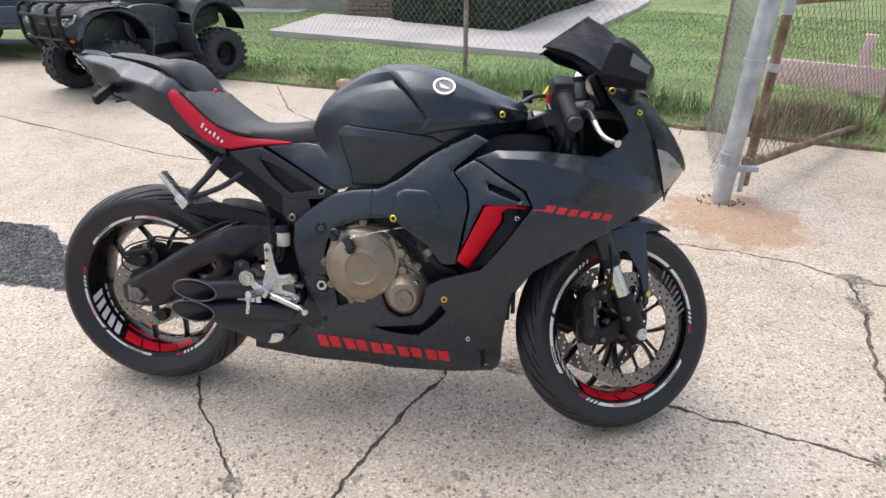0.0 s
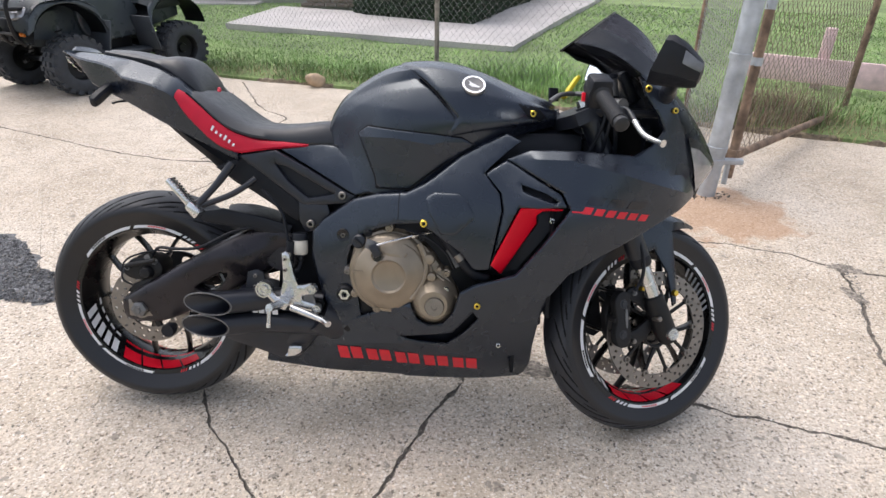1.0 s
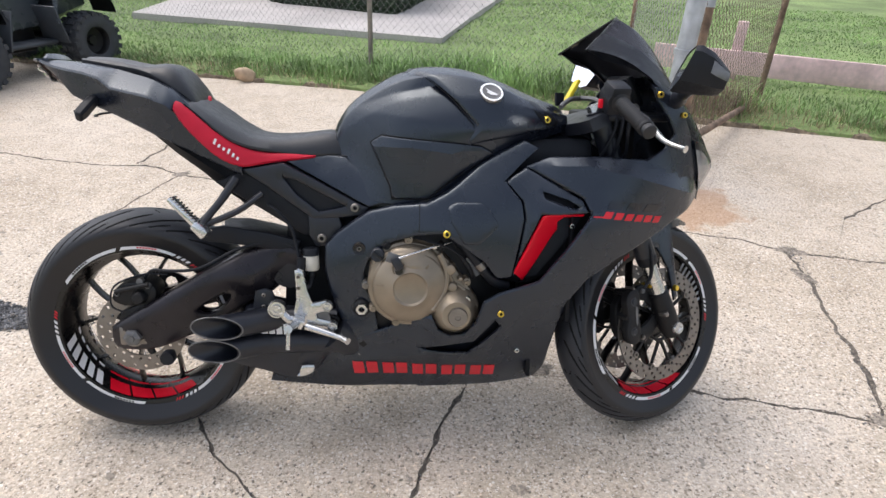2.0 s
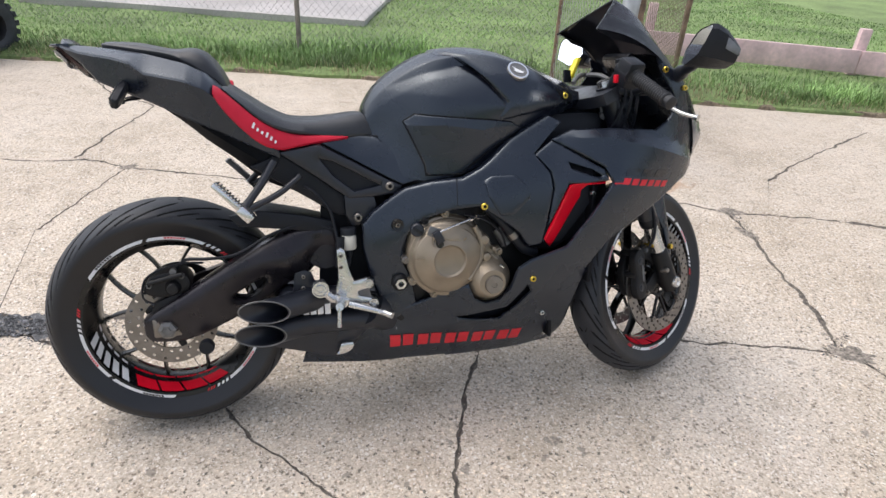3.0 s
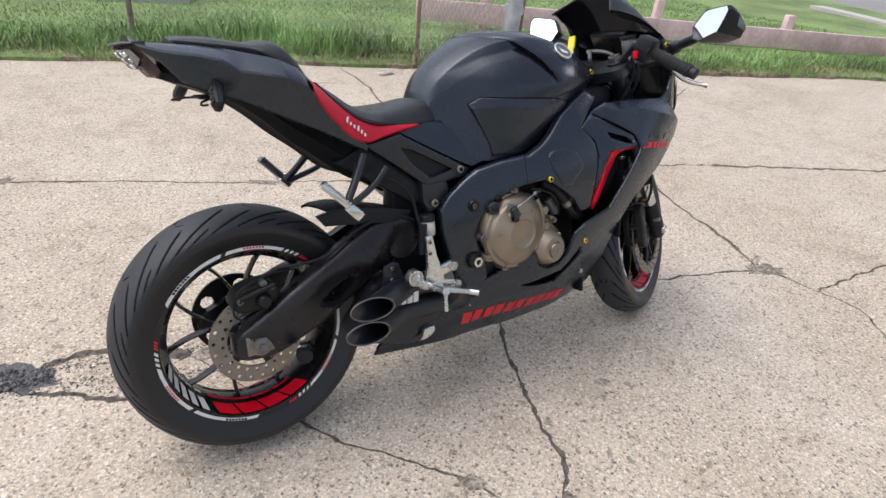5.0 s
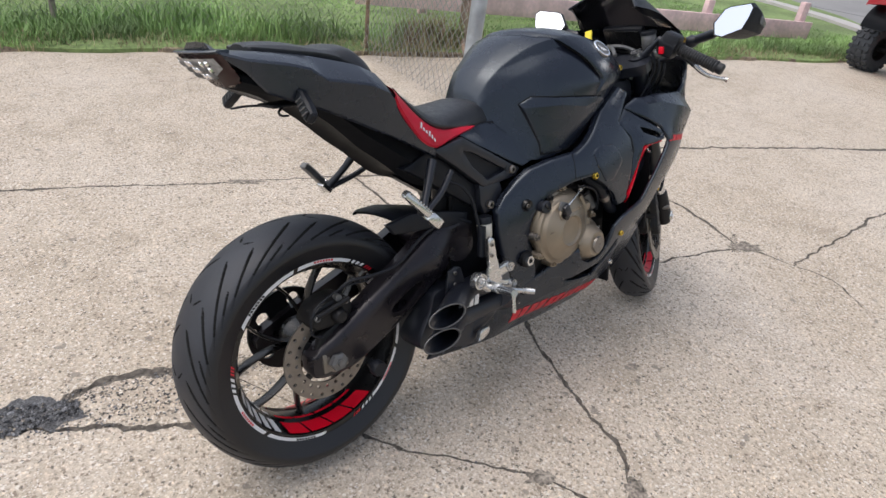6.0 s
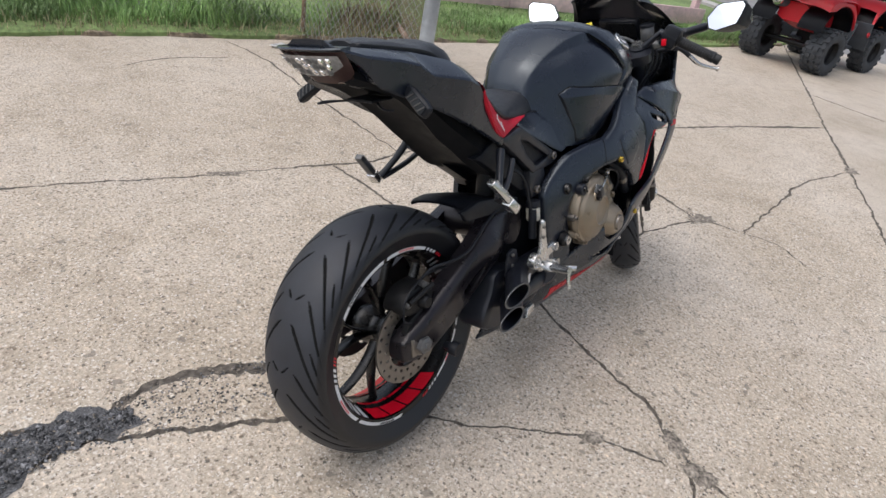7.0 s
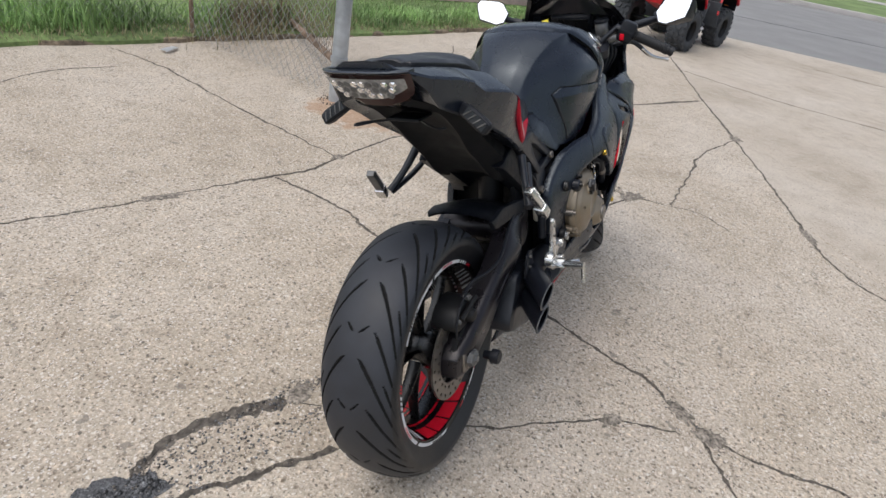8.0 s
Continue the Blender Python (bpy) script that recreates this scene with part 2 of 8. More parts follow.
# black plastic taken darker, with the shade under and inside the bodywork in its colour
M["deep"] = mat("deep_shade_plastic", (0.0046, 0.0052, 0.0072), 0.62, vary=0.1, scale=30)
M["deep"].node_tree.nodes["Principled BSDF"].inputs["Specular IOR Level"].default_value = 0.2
# near-black for sipes, sockets and panel gaps: the shade in them as colour
M["groove"] = mat("recess_shade_black", (0.003, 0.003, 0.003), 0.95, vary=0.1)
M["vinyl"] = mat("black_seat_vinyl", (0.018, 0.0192, 0.0225), 0.42, vary=0.1, scale=60, bump=0.12, bump_scale=900)
M["redvinyl"] = mat("red_seat_vinyl", (0.52, 0.014, 0.036), 0.42, vary=0.08, scale=30, bump=0.08, bump_scale=900)
M["redvinyl"].node_tree.nodes["Principled BSDF"].inputs["Specular IOR Level"].default_value = 0.25
M["red"] = mat("red_paint", (0.66, 0.004, 0.020), 0.35, vary=0.04, scale=20)
M["red"].node_tree.nodes["Principled BSDF"].inputs["Specular IOR Level"].default_value = 0.22
M["reddecal"] = mat("red_decal", (0.62, 0.012, 0.026), 0.45, vary=0.08, scale=40)
M["white"] = mat("white_tape", (0.70, 0.70, 0.70), 0.4, vary=0.06, scale=40)
M["black"] = mat("gloss_black", (0.004, 0.004, 0.0045), 0.28, vary=0.05, scale=20)
M["ghost"] = mat("dark_grey_decal", (0.0056, 0.0072, 0.0128), 0.24, vary=0.05)
M["ghost"].node_tree.nodes["Principled BSDF"].inputs["Specular IOR Level"].default_value = 0.58
M["bronze"] = mat("bronze_engine_cover", (0.275, 0.228, 0.170), 0.40, 0.6, vary=0.10, scale=20, bump=0.10, bump_scale=350, blotch=0.1, blotch_scale=12)
M["alu"] = mat("brushed_aluminium", (0.62, 0.62, 0.61), 0.24, 0.95, vary=0.05, scale=40, bump=0.02, bump_scale=300)
M["steel"] = mat("disc_steel", (0.23, 0.21, 0.19), 0.38, 0.9, vary=0.12, scale=50, bump=0.06, bump_scale=300)
M["chrome"] = mat("chrome", (0.82, 0.82, 0.82), 0.12, 1.0, vary=0.03)
M["gold"] = mat("gold_bolt", (0.72, 0.50, 0.08), 0.28, 1.0, vary=0.06)
M["darkmetal"] = mat("dark_cast_metal", (0.010, 0.010, 0.011), 0.5, 0.4, vary=0.2, scale=40, bump=0.2, bump_scale=200)
M["greymetal"] = mat("grey_cast_metal", (0.16, 0.16, 0.16), 0.5, 0.6, vary=0.2, scale=40, bump=0.2, bump_scale=200)
# base lightened and blued too, to carry the haze over the dark quad
M["bluedark"] = mat("dark_atv_plastic", (0.052, 0.064, 0.074), 0.30, vary=0.15, scale=10)
M["atvred"] = mat("red_atv_plastic", (0.50, 0.012, 0.022), 0.35, vary=0.06, scale=8)
M["trailer"] = mat("dark_blue_trailer_paint", (0.055, 0.075, 0.105), 0.5, vary=0.2, scale=6)
M["yellow"] = mat("yellow_tag", (0.75, 0.62, 0.03), 0.5, vary=0.06)
M["amber"] = mat("amber_reflector", (0.7, 0.2, 0.02), 0.3)
M["lens"] = mat("clear_lamp_lens", (0.36, 0.355, 0.36), 0.2, 0.6, vary=0.15, scale=60, bump=0.5, bump_scale=60)
M["redlens"] = mat("dark_red_lens", (0.105, 0.062, 0.058), 0.22, vary=0.1, scale=30)
M["smoke"] = glass_mat("smoked_screen", (0.046, 0.043, 0.053), 0.08)
M["smoke"].node_tree.nodes["Principled BSDF"].inputs["Transmission Weight"].default_value = 0.20
M["mirror"] = mat("mirror_glass", (0.92, 0.93, 0.95), 0.02, 1.0, vary=0.0)
M["cream"] = mat("translucent_reservoir", (0.55, 0.52, 0.44), 0.4, vary=0.1)
M["stone"] = mat("tan_stone", (0.45, 0.33, 0.22), 0.85, vary=0.25, scale=15, bump=0.6, bump_scale=40)

# ---------------------------------------------------------------- mesh helpers
from mathutils import geometry as geom


def mesh_of(bm, name, smooth=40):
    bmesh.ops.recalc_face_normals(bm, faces=bm.faces[:])
    me = bpy.data.meshes.new(name)
    bm.to_mesh(me)
    bm.free()
    if smooth:
        me.polygons.foreach_set("use_smooth", [True] * len(me.polygons))
        me.set_sharp_from_angle(angle=radians(smooth))
    return me


def part(name, bm, material, parent=None, label="", smooth=40):
    """Links a bmesh as one mesh object under a thing or under a part. material: one, or a list."""
    me = mesh_of(bm, name, smooth)
    for m in (material if isinstance(material, list) else [material]):
        me.materials.append(m)
    ob = new(name, me)
    if parent is not None:
        ob.parent = parent
    return tagged(ob, label)


def thing(name, label, category, m=None, group="", kind=""):
    ob = new(name)
    ob.empty_display_size = 0.1
    if m is not None:
        ob.matrix_world = m
    return tagged(ob, label, category, group, kind)


def smoothline(pts, per=6, closed=False):
    """Catmull-Rom through the points."""
    P = [np.array(p, float) for p in pts]
    n = len(P)
    out = []
    for i in range(n if closed else n - 1):
        a, b = P[i], P[(i + 1) % n]
        p0 = P[(i - 1) % n] if closed or i > 0 else a
        p3 = P[(i + 2) % n] if closed or i + 2 < n else b
        for k in range(per):
            t = k / per
            out.append(0.5 * (2 * a + (b - p0) * t + (2 * p0 - 5 * a + 4 * b - p3) * t * t + (3 * a - p0 - 3 * b + p3) * t ** 3))
    if not closed:
        out.append(P[-1])
    return out


def grid(rows, closed_u=False, closed_v=False, bm=None, mi=0):
    """Faces over a rectangular net of points."""
    bm = bm or bmesh.new()
    vs = [[bm.verts.new(tuple(map(float, p))) for p in r] for r in rows]
    nu, nv = len(vs), len(vs[0])
    for i in range(nu if closed_u else nu - 1):
        for j in range(nv if closed_v else nv - 1):
            a, b, c, d = vs[i][j], vs[i][(j + 1) % nv], vs[(i + 1) % nu][(j + 1) % nv], vs[(i + 1) % nu][j]
            try:
                bm.faces.new((a, b, c, d)).material_index = mi
            except ValueError:
                pass
    return bm


def fan(bm, loop, mi=0):
    """Closes a ring of points with one face."""
    try:
        bm.faces.new([bm.verts.new(tuple(map(float, p))) for p in loop]).material_index = mi
    except ValueError:
        pass


def tube(points, r, n=8, bm=None, mi=0, caps=True):
    """A round bar along the points; r is one radius or one per point."""
    bm = bm or bmesh.new()
    P = [Vector(tuple(map(float, p))) for p in points]
    rs = r if isinstance(r, (list, tuple)) else [r] * len(P)
    rings = []
    side = None
    for i, p in enumerate(P):
        d = (P[min(i + 1, len(P) - 1)] - P[max(i - 1, 0)]).normalized()
        if side is None or abs(side.dot(d)) > 0.98:
            side = d.orthogonal().normalized()
        side = (side - d * side.dot(d)).normalized()
        other = d.cross(side)
        rings.append([p + (side * math.cos(2 * math.pi * k / n) + other * math.sin(2 * math.pi * k / n)) * rs[i] for k in range(n)])
    vs = [[bm.verts.new(q) for q in ring] for ring in rings]
    for i in range(len(vs) - 1):
        for k in range(n):
            bm.faces.new((vs[i][k], vs[i][(k + 1) % n], vs[i + 1][(k + 1) % n], vs[i + 1][k])).material_index = mi
    if caps:
        bm.faces.new(vs[0]).material_index = mi
        bm.faces.new(vs[-1]).material_index = mi
    return bm


def lathe(profile, n=48, axis="v", centre=(0, 0, 0), bm=None, mi=0, a0=0.0, a1=2 * math.pi, basis=None):
    """Turns (radius, along) pairs round an axis through centre. axis v: sideways; or basis: the axis direction."""
    bm = bm or bmesh.new()
    ax = Vector(basis).normalized() if basis is not None else Vector({"u": (1, 0, 0), "v": (0, 1, 0), "w": (0, 0, 1)}[axis])
    s = Vector((1, 0, 0)) if abs(ax.x) < 0.9 else Vector((0, 0, 1))
    s = (s - ax * s.dot(ax)).normalized()
    o = s.cross(ax) if axis == "v" and basis is None else ax.cross(s)
    if axis == "v" and basis is None:
        s, o = Vector((1, 0, 0)), Vector((0, 0, 1))
    full = abs(a1 - a0 - 2 * math.pi) < 1e-6
    rows = []
    for k in range(n if full else n + 1):
        a = a0 + (a1 - a0) * k / n
        rows.append([Vector(centre) + (s * math.cos(a) + o * math.sin(a)) * r + ax * h for r, h in profile])
    return grid(rows, closed_u=full, bm=bm, mi=mi)


def box(x0, x1, y0, y1, z0, z1, bev=0.0, bm=None, m=None):
    bm = bm or bmesh.new()
    vs = [bm.verts.new((x, y, z)) for x in (x0, x1) for y in (y0, y1) for z in (z0, z1)]
    fs = [bm.faces.new([vs[i] for i in f]) for f in ((0, 1, 3, 2), (4, 6, 7, 5), (0, 4, 5, 1), (2, 3, 7, 6), (0, 2, 6, 4), (1, 5, 7, 3))]
    if bev:
        es = list({e for f in fs for e in f.edges})
        got = bmesh.ops.bevel(bm, geom=es, offset=bev, segments=2, profile=0.5, affect="EDGES")
        vs = list({v for f in got["faces"] for v in f.verts} | {v for v in vs if v.is_valid})
    if m is not None:
        for v in vs:
            v.co = m @ v.co
    return bm


def inside(poly, x, y):
    """Even-odd test of arrays of points against one closed loop."""
    p = np.asarray(poly, float)
    res = np.zeros(np.shape(x), bool)
    j = len(p) - 1
    for i in range(len(p)):
        (xi, yi), (xj, yj) = p[i], p[j]
        if yi != yj:
            res ^= ((yi > y) != (yj > y)) & (x < (xj - xi) * (y - yi) / (yj - yi) + xi)
        j = i
    return res


def edge_dist(poly, x, y):
    """Distance of points to a closed loop."""
    p = np.asarray(poly, float)
    q = np.roll(p, -1, axis=0)
    best = np.full(np.shape(x), 1e9)
    for (ax, ay), (bx, by) in zip(p, q):
        dx, dy = bx - ax, by - ay
        l2 = dx * dx + dy * dy
        if l2 < 1e-14:
            continue
        t = np.clip(((x - ax) * dx + (y - ay) * dy) / l2, 0, 1)
        best = np.minimum(best, np.hypot(x - ax - t * dx, y - ay - t * dy))
    return best


def split_line(poly, step, closed=True):
    out = []
    n = len(poly)
    for i in range(n if closed else n - 1):
        a, b = np.array(poly[i], float), np.array(poly[(i + 1) % n], float)
        k = max(1, int(np.ceil(np.linalg.norm(b - a) / step)))
        out += [tuple(a + (b - a) * j / k) for j in range(k)]
    if not closed:
        out.append(tuple(poly[-1]))
    return out


def fill2d(loops, step=0.0, inset=0.0, lines=()):
    """Triangles inside closed loops (even-odd), with inner points every step. Gives points, triangles and edge distance."""
    pts, edges = [], []
    for lp in loops:
        s = len(pts)
        pts += [tuple(p) for p in lp]
        edges += [(s + i, s + (i + 1) % len(lp)) for i in range(len(lp))]
    nb = len(pts)
    if step:
        a = np.array(pts)
        xs, ys = np.arange(a[:, 0].min(), a[:, 0].max(), step), np.arange(a[:, 1].min(), a[:, 1].max(), step * 0.87)
        gx, gy = np.meshgrid(xs, ys)
        gx = gx + (np.arange(len(ys)) % 2)[:, None] * step * 0.5
        gx, gy = gx.ravel(), gy.ravel()
        ok = np.zeros(gx.shape, bool)
        d = np.full(gx.shape, 1e9)
        for lp in loops:
            ok ^= inside(lp, gx, gy)
            d = np.minimum(d, edge_dist(lp, gx, gy))
        ok &= d > max(step * 0.55, inset * 1.25)
        if inset:
            for lp in loops:
                q = np.array(lp)
                tang = np.roll(q, -1, axis=0) - np.roll(q, 1, axis=0)
                nrm = np.stack([-tang[:, 1], tang[:, 0]], 1) / (np.linalg.norm(tang, axis=1)[:, None] + 1e-9)
                for frac in (0.3, 1.0):
                    for sg in (1, -1):
                        c = q + nrm * inset * frac * sg
                        good = np.zeros(len(c), bool)
                        dd = np.full(len(c), 1e9)
                        for l2 in loops:
                            good ^= inside(l2, c[:, 0], c[:, 1])
                            dd = np.minimum(dd, edge_dist(l2, c[:, 0], c[:, 1]))
                        good &= dd > inset * frac * 0.85
                        pts += [tuple(p) for p in c[good]]
        for ln in lines:
            d = np.minimum.reduce([np.hypot(gx - a, gy - b) for a, b in ln])
            ok &= d > step * 0.6
        pts += list(zip(gx[ok], gy[ok]))
    for ln in lines:
        s = len(pts)
        pts += [tuple(p) for p in ln]
        edges += [(s + i, s + i + 1) for i in range(len(ln) - 1)]
    vs, _, fs, *_ = geom.delaunay_2d_cdt([Vector((float(x), float(y))) for x, y in pts], edges, [], 0, 1e-6)
    V = np.array([tuple(v) for v in vs])
    F = np.array([f for f in fs if len(f) == 3])
    c = V[F].mean(1)
    keep = np.zeros(len(F), bool)
    for lp in loops:
        keep ^= inside(lp, c[:, 0], c[:, 1])
    d = np.full(len(V), 1e9)
    for lp in loops:
        d = np.minimum(d, edge_dist(lp, V[:, 0], V[:, 1]))
    return V, F[keep], d


def shell(loops, depth, thick=0.012, edge=0.004, step=0.014, mirror=1, bm=None, mi=0, back=True, lines=()):
    """A body panel: loops in the side view (u, w), its outer face at depth(u, w) metres from the middle plane, with
    rounded edges and a thickness. mirror -1: right side (v negative), 1: left side."""
    bm = bm or bmesh.new()
    if not isinstance(loops[0][0], (tuple, list, np.ndarray)):
        loops = [loops]
    loops = [split_line(lp, step) for lp in loops]
    V, F, d = fill2d(loops, step, edge, [split_line(ln, step * 0.7, False) for ln in lines])
    out = depth(V[:, 0], V[:, 1])
    if edge:
        t = np.clip(1 - d / edge, 0, 1)
        top = out - edge * (1 - np.sqrt(np.maximum(0, 1 - t * t)))
    else:
        top = out
    f = [bm.verts.new((u, mirror * v, w)) for (u, w), v in zip(V, top)]
    b = [bm.verts.new((u, mirror * (v - thick), w)) for (u, w), v in zip(V, out)]
    count = {}
    for tri in F:
        bm.faces.new([f[i] for i in tri]).material_index = mi
        if back:
            bm.faces.new([b[i] for i in tri[::-1]]).material_index = mi
        for i in range(3):
            e = (tri[i], tri[(i + 1) % 3])
            k = (min(e), max(e))
            count[k] = count.get(k, 0) + 1
    for (i, j), c in count.items():
        if c == 1:
            bm.faces.new((f[i], f[j], b[j], b[i])).material_index = mi
    if not back:
        for v in [v for v in b if not v.link_faces]:
            bm.verts.remove(v)
    return bm


def flat(v):
    return lambda u, w: np.full(np.shape(u), float(v))


class Hull:
    """A smooth sideways depth over the side view, through (u, w, depth) points (thin plate)."""

    def __init__(self, pts, add=0.0):
        p = np.array(pts, float)
        self.xy, self.add = p[:, :2], add
        n = len(p)
        K = self.kern(np.hypot(p[:, None, 0] - p[None, :, 0], p[:, None, 1] - p[None, :, 1]))
        P = np.c_[np.ones(n), self.xy]
        A = np.block([[K + np.eye(n) * 2e-4, P], [P.T, np.zeros((3, 3))]])
        self.c = np.linalg.solve(A, np.r_[p[:, 2], 0, 0, 0])

    @staticmethod
    def kern(r):
        return np.where(r > 1e-9, r * r * np.log(np.maximum(r, 1e-9)), 0)

    def __call__(self, u, w):
        u, w = np.asarray(u, float), np.asarray(w, float)
        r = np.hypot(u.ravel()[:, None] - self.xy[None, :, 0], w.ravel()[:, None] - self.xy[None, :, 1])
        val = self.kern(r) @ self.c[:-3] + self.c[-3] + self.c[-2] * u.ravel() + self.c[-1] * w.ravel()
        return val.reshape(u.shape) + self.add

    def plus(self, a):
        return lambda u, w: self(u, w) + a


def bolt(name, at, r, h, material, parent, axis=(0, -1, 0), label=""):
    """A round-headed bolt with a hex socket, its axis pointing outwards."""
    bm = lathe([(r * 0.45, h * 0.4), (r * 0.47, h), (r * 0.8, h * 0.97), (r, h * 0.6), (r, -h)], 14, basis=axis, centre=at)
    # black disc at the socket's bottom, painted shade on the same metal
    lathe([(0.0, h * 0.45), (r * 0.46, h * 0.45)], 14, basis=axis, centre=at, bm=bm, mi=1)
    return part(name, bm, [material, M["groove"]], parent, label)


def creased(h, line, height, width):
    """Adds a soft-shouldered ridge along a line w(u) to a depth function."""
    lu, lw = zip(*line)

    def f(u, w):
        wc = np.interp(u, lu, lw)
        ends = np.clip((u - lu[0]) / 0.05, 0, 1) * np.clip((lu[-1] - u) / 0.05, 0, 1)
        d = (np.asarray(w) - wc) / width
        return h(u, w) + height * ends * np.clip(1 - np.where(d > 0, d, -d * 0.45), 0, 1)
    return f

# ---------------------------------------------------------------- ground
EDGE_X = [-14.0, -1.67, 1.45, 2.22, 4.60, 6.43, 7.45, 8.60, 9.45, 10.2, 11.0, 12.0, 13.1, 14.3, 15.2, 16.5]
EDGE_Y = [8.35, 4.50, 3.54, 3.20, 2.34, 1.69, 1.26, 0.92, 0.80, 1.15, 1.80, 2.55, 3.90, 6.30, 9.0, 14.0]


def edge_y(x):
    """Where the concrete ends and the grass begins."""
    return float(np.interp(x, EDGE_X, EDGE_Y))


CRACKS = [
    (0.010, [(0.88, 0.05), (0.80, -0.09), (0.73, -0.27), (0.68, -0.40), (0.64, -0.52), (0.55, -0.64), (0.47, -0.71), (0.33, -0.79), (0.10, -0.95)]),
    (0.006, [(0.10, -0.03), (0.18, -0.17), (0.26, -0.28), (0.34, -0.37), (0.42, -0.51), (0.46, -0.64)]),
    (0.008, [(0.55, -0.63), (0.50, -0.73), (0.48, -0.84), (0.49, -0.97), (0.51, -1.15), (0.6, -1.5)]),
    (0.020, [(-0.06, 0.34), (-0.16, 0.41), (-0.26, 0.47), (-0.36, 0.48), (-0.46, 0.47), (-0.53, 0.51), (-0.65, 0.56)]),
    (0.011, [(-0.12, 0.14), (-0.27, 0.25), (-0.38, 0.32), (-0.46, 0.38), (-0.54, 0.42), (-0.71, 0.42)]),
    (0.006, [(-3.06, 2.89), (-2.60, 2.69), (-2.02, 2.45), (-1.42, 2.18), (-0.89, 2.02), (-0.70, 2.02), (-0.47, 1.88), (-0.29, 1.80), (0.06, 1.66), (0.29, 1.55), (0.53, 1.44), (0.81, 1.35), (1.15, 1.20), (1.39, 1.18), (1.87, 1.12), (2.05, 1.08), (2.26, 1.01), (2.44, 0.88), (2.69, 0.80), (2.95, 0.69)]),
    (0.020, [(2.98, 0.675), (3.30, 0.52), (4.09, 0.11), (4.80, -0.31)]),
    (0.006, [(1.83, 3.25), (1.80, 2.81), (1.73, 2.51), (1.61, 2.08), (1.53, 1.74), (1.46, 1.42), (1.40, 1.18)]),
    (0.004, [(1.01, 1.25), (0.99, 1.01), (0.94, 0.80), (0.87, 0.62), (0.88, 0.05)]),
    (0.004, [(0.93, 2.99), (1.14, 3.03), (1.33, 3.01), (1.60, 2.90)]),
    (0.008, [(2.17, -0.40), (2.50, -0.41), (2.86, -0.44), (3.21, -0.46), (3.84, -0.65)]),
    (0.005, [(2.15, -0.38), (2.19, -0.55), (2.07, -0.70)]),
    (0.013, [(8.9, 0.85), (6.53, 0.15), (4.73, -0.37), (3.87, -0.64), (2.95, -0.91), (2.33, -1.08), (2.07, -1.17), (1.85, -1.37), (1.3, -2.2)]),
    (0.007, [(6.02, -0.03), (5.80, -0.56), (5.66, -0.99), (5.60, -1.33), (5.54, -1.89), (5.4, -3.2)]),
    (0.006, [(8.35, -1.44), (8.22, -2.09), (8.1, -3.2)]),
    (0.008, [(2.44, 0.88), (2.38, 0.63), (2.31, 0.42), (2.23, 0.15), (2.19, 0.01), (2.10, -0.16)]),
    (0.009, [(1.36, 0.06), (1.60, -0.02), (1.77, -0.08), (1.93, -0.12), (2.07, -0.18), (2.13, -0.25), (2.15, -0.38)]),
    (0.005, [(2.95, 1.20), (3.31, 1.41), (3.78, 1.64), (4.39, 1.92)]),
    (0.006, [(-0.71, 1.19), (-0.63, 1.40), (-0.56, 1.62), (-0.47, 1.88)]),
    (0.006, [(-1.26, 4.25), (-0.87, 3.46), (-0.70, 3.22), (-0.51, 3.00), (-0.64, 2.52), (-0.76, 2.05)]),
]
PAV_Z = 0.0


def jagged(pts, step, wild, rng):
    """A crack's middle line: the bends, with small kinks between them."""
    line = split_line(smoothline(pts, 4), step, closed=False)
    a = np.array(line)
    n = len(a)
    off = np.array([noise.noise(Vector((x * 9, y * 9, 3.1))) * 1.6 + 0.8 * noise.noise(Vector((x * 31, y * 31, 7.7))) + 0.35 * noise.noise(Vector((x * 90, y * 90, 2.2))) for x, y in a]) * wild
    tang = np.gradient(a, axis=0) if n > 2 else np.zeros_like(a)
    nrm = np.stack([-tang[:, 1], tang[:, 0]], 1) / (np.linalg.norm(tang, axis=1)[:, None] + 1e-9)
    off[0] = off[-1] = 0
    return a + nrm * off[:, None], nrm


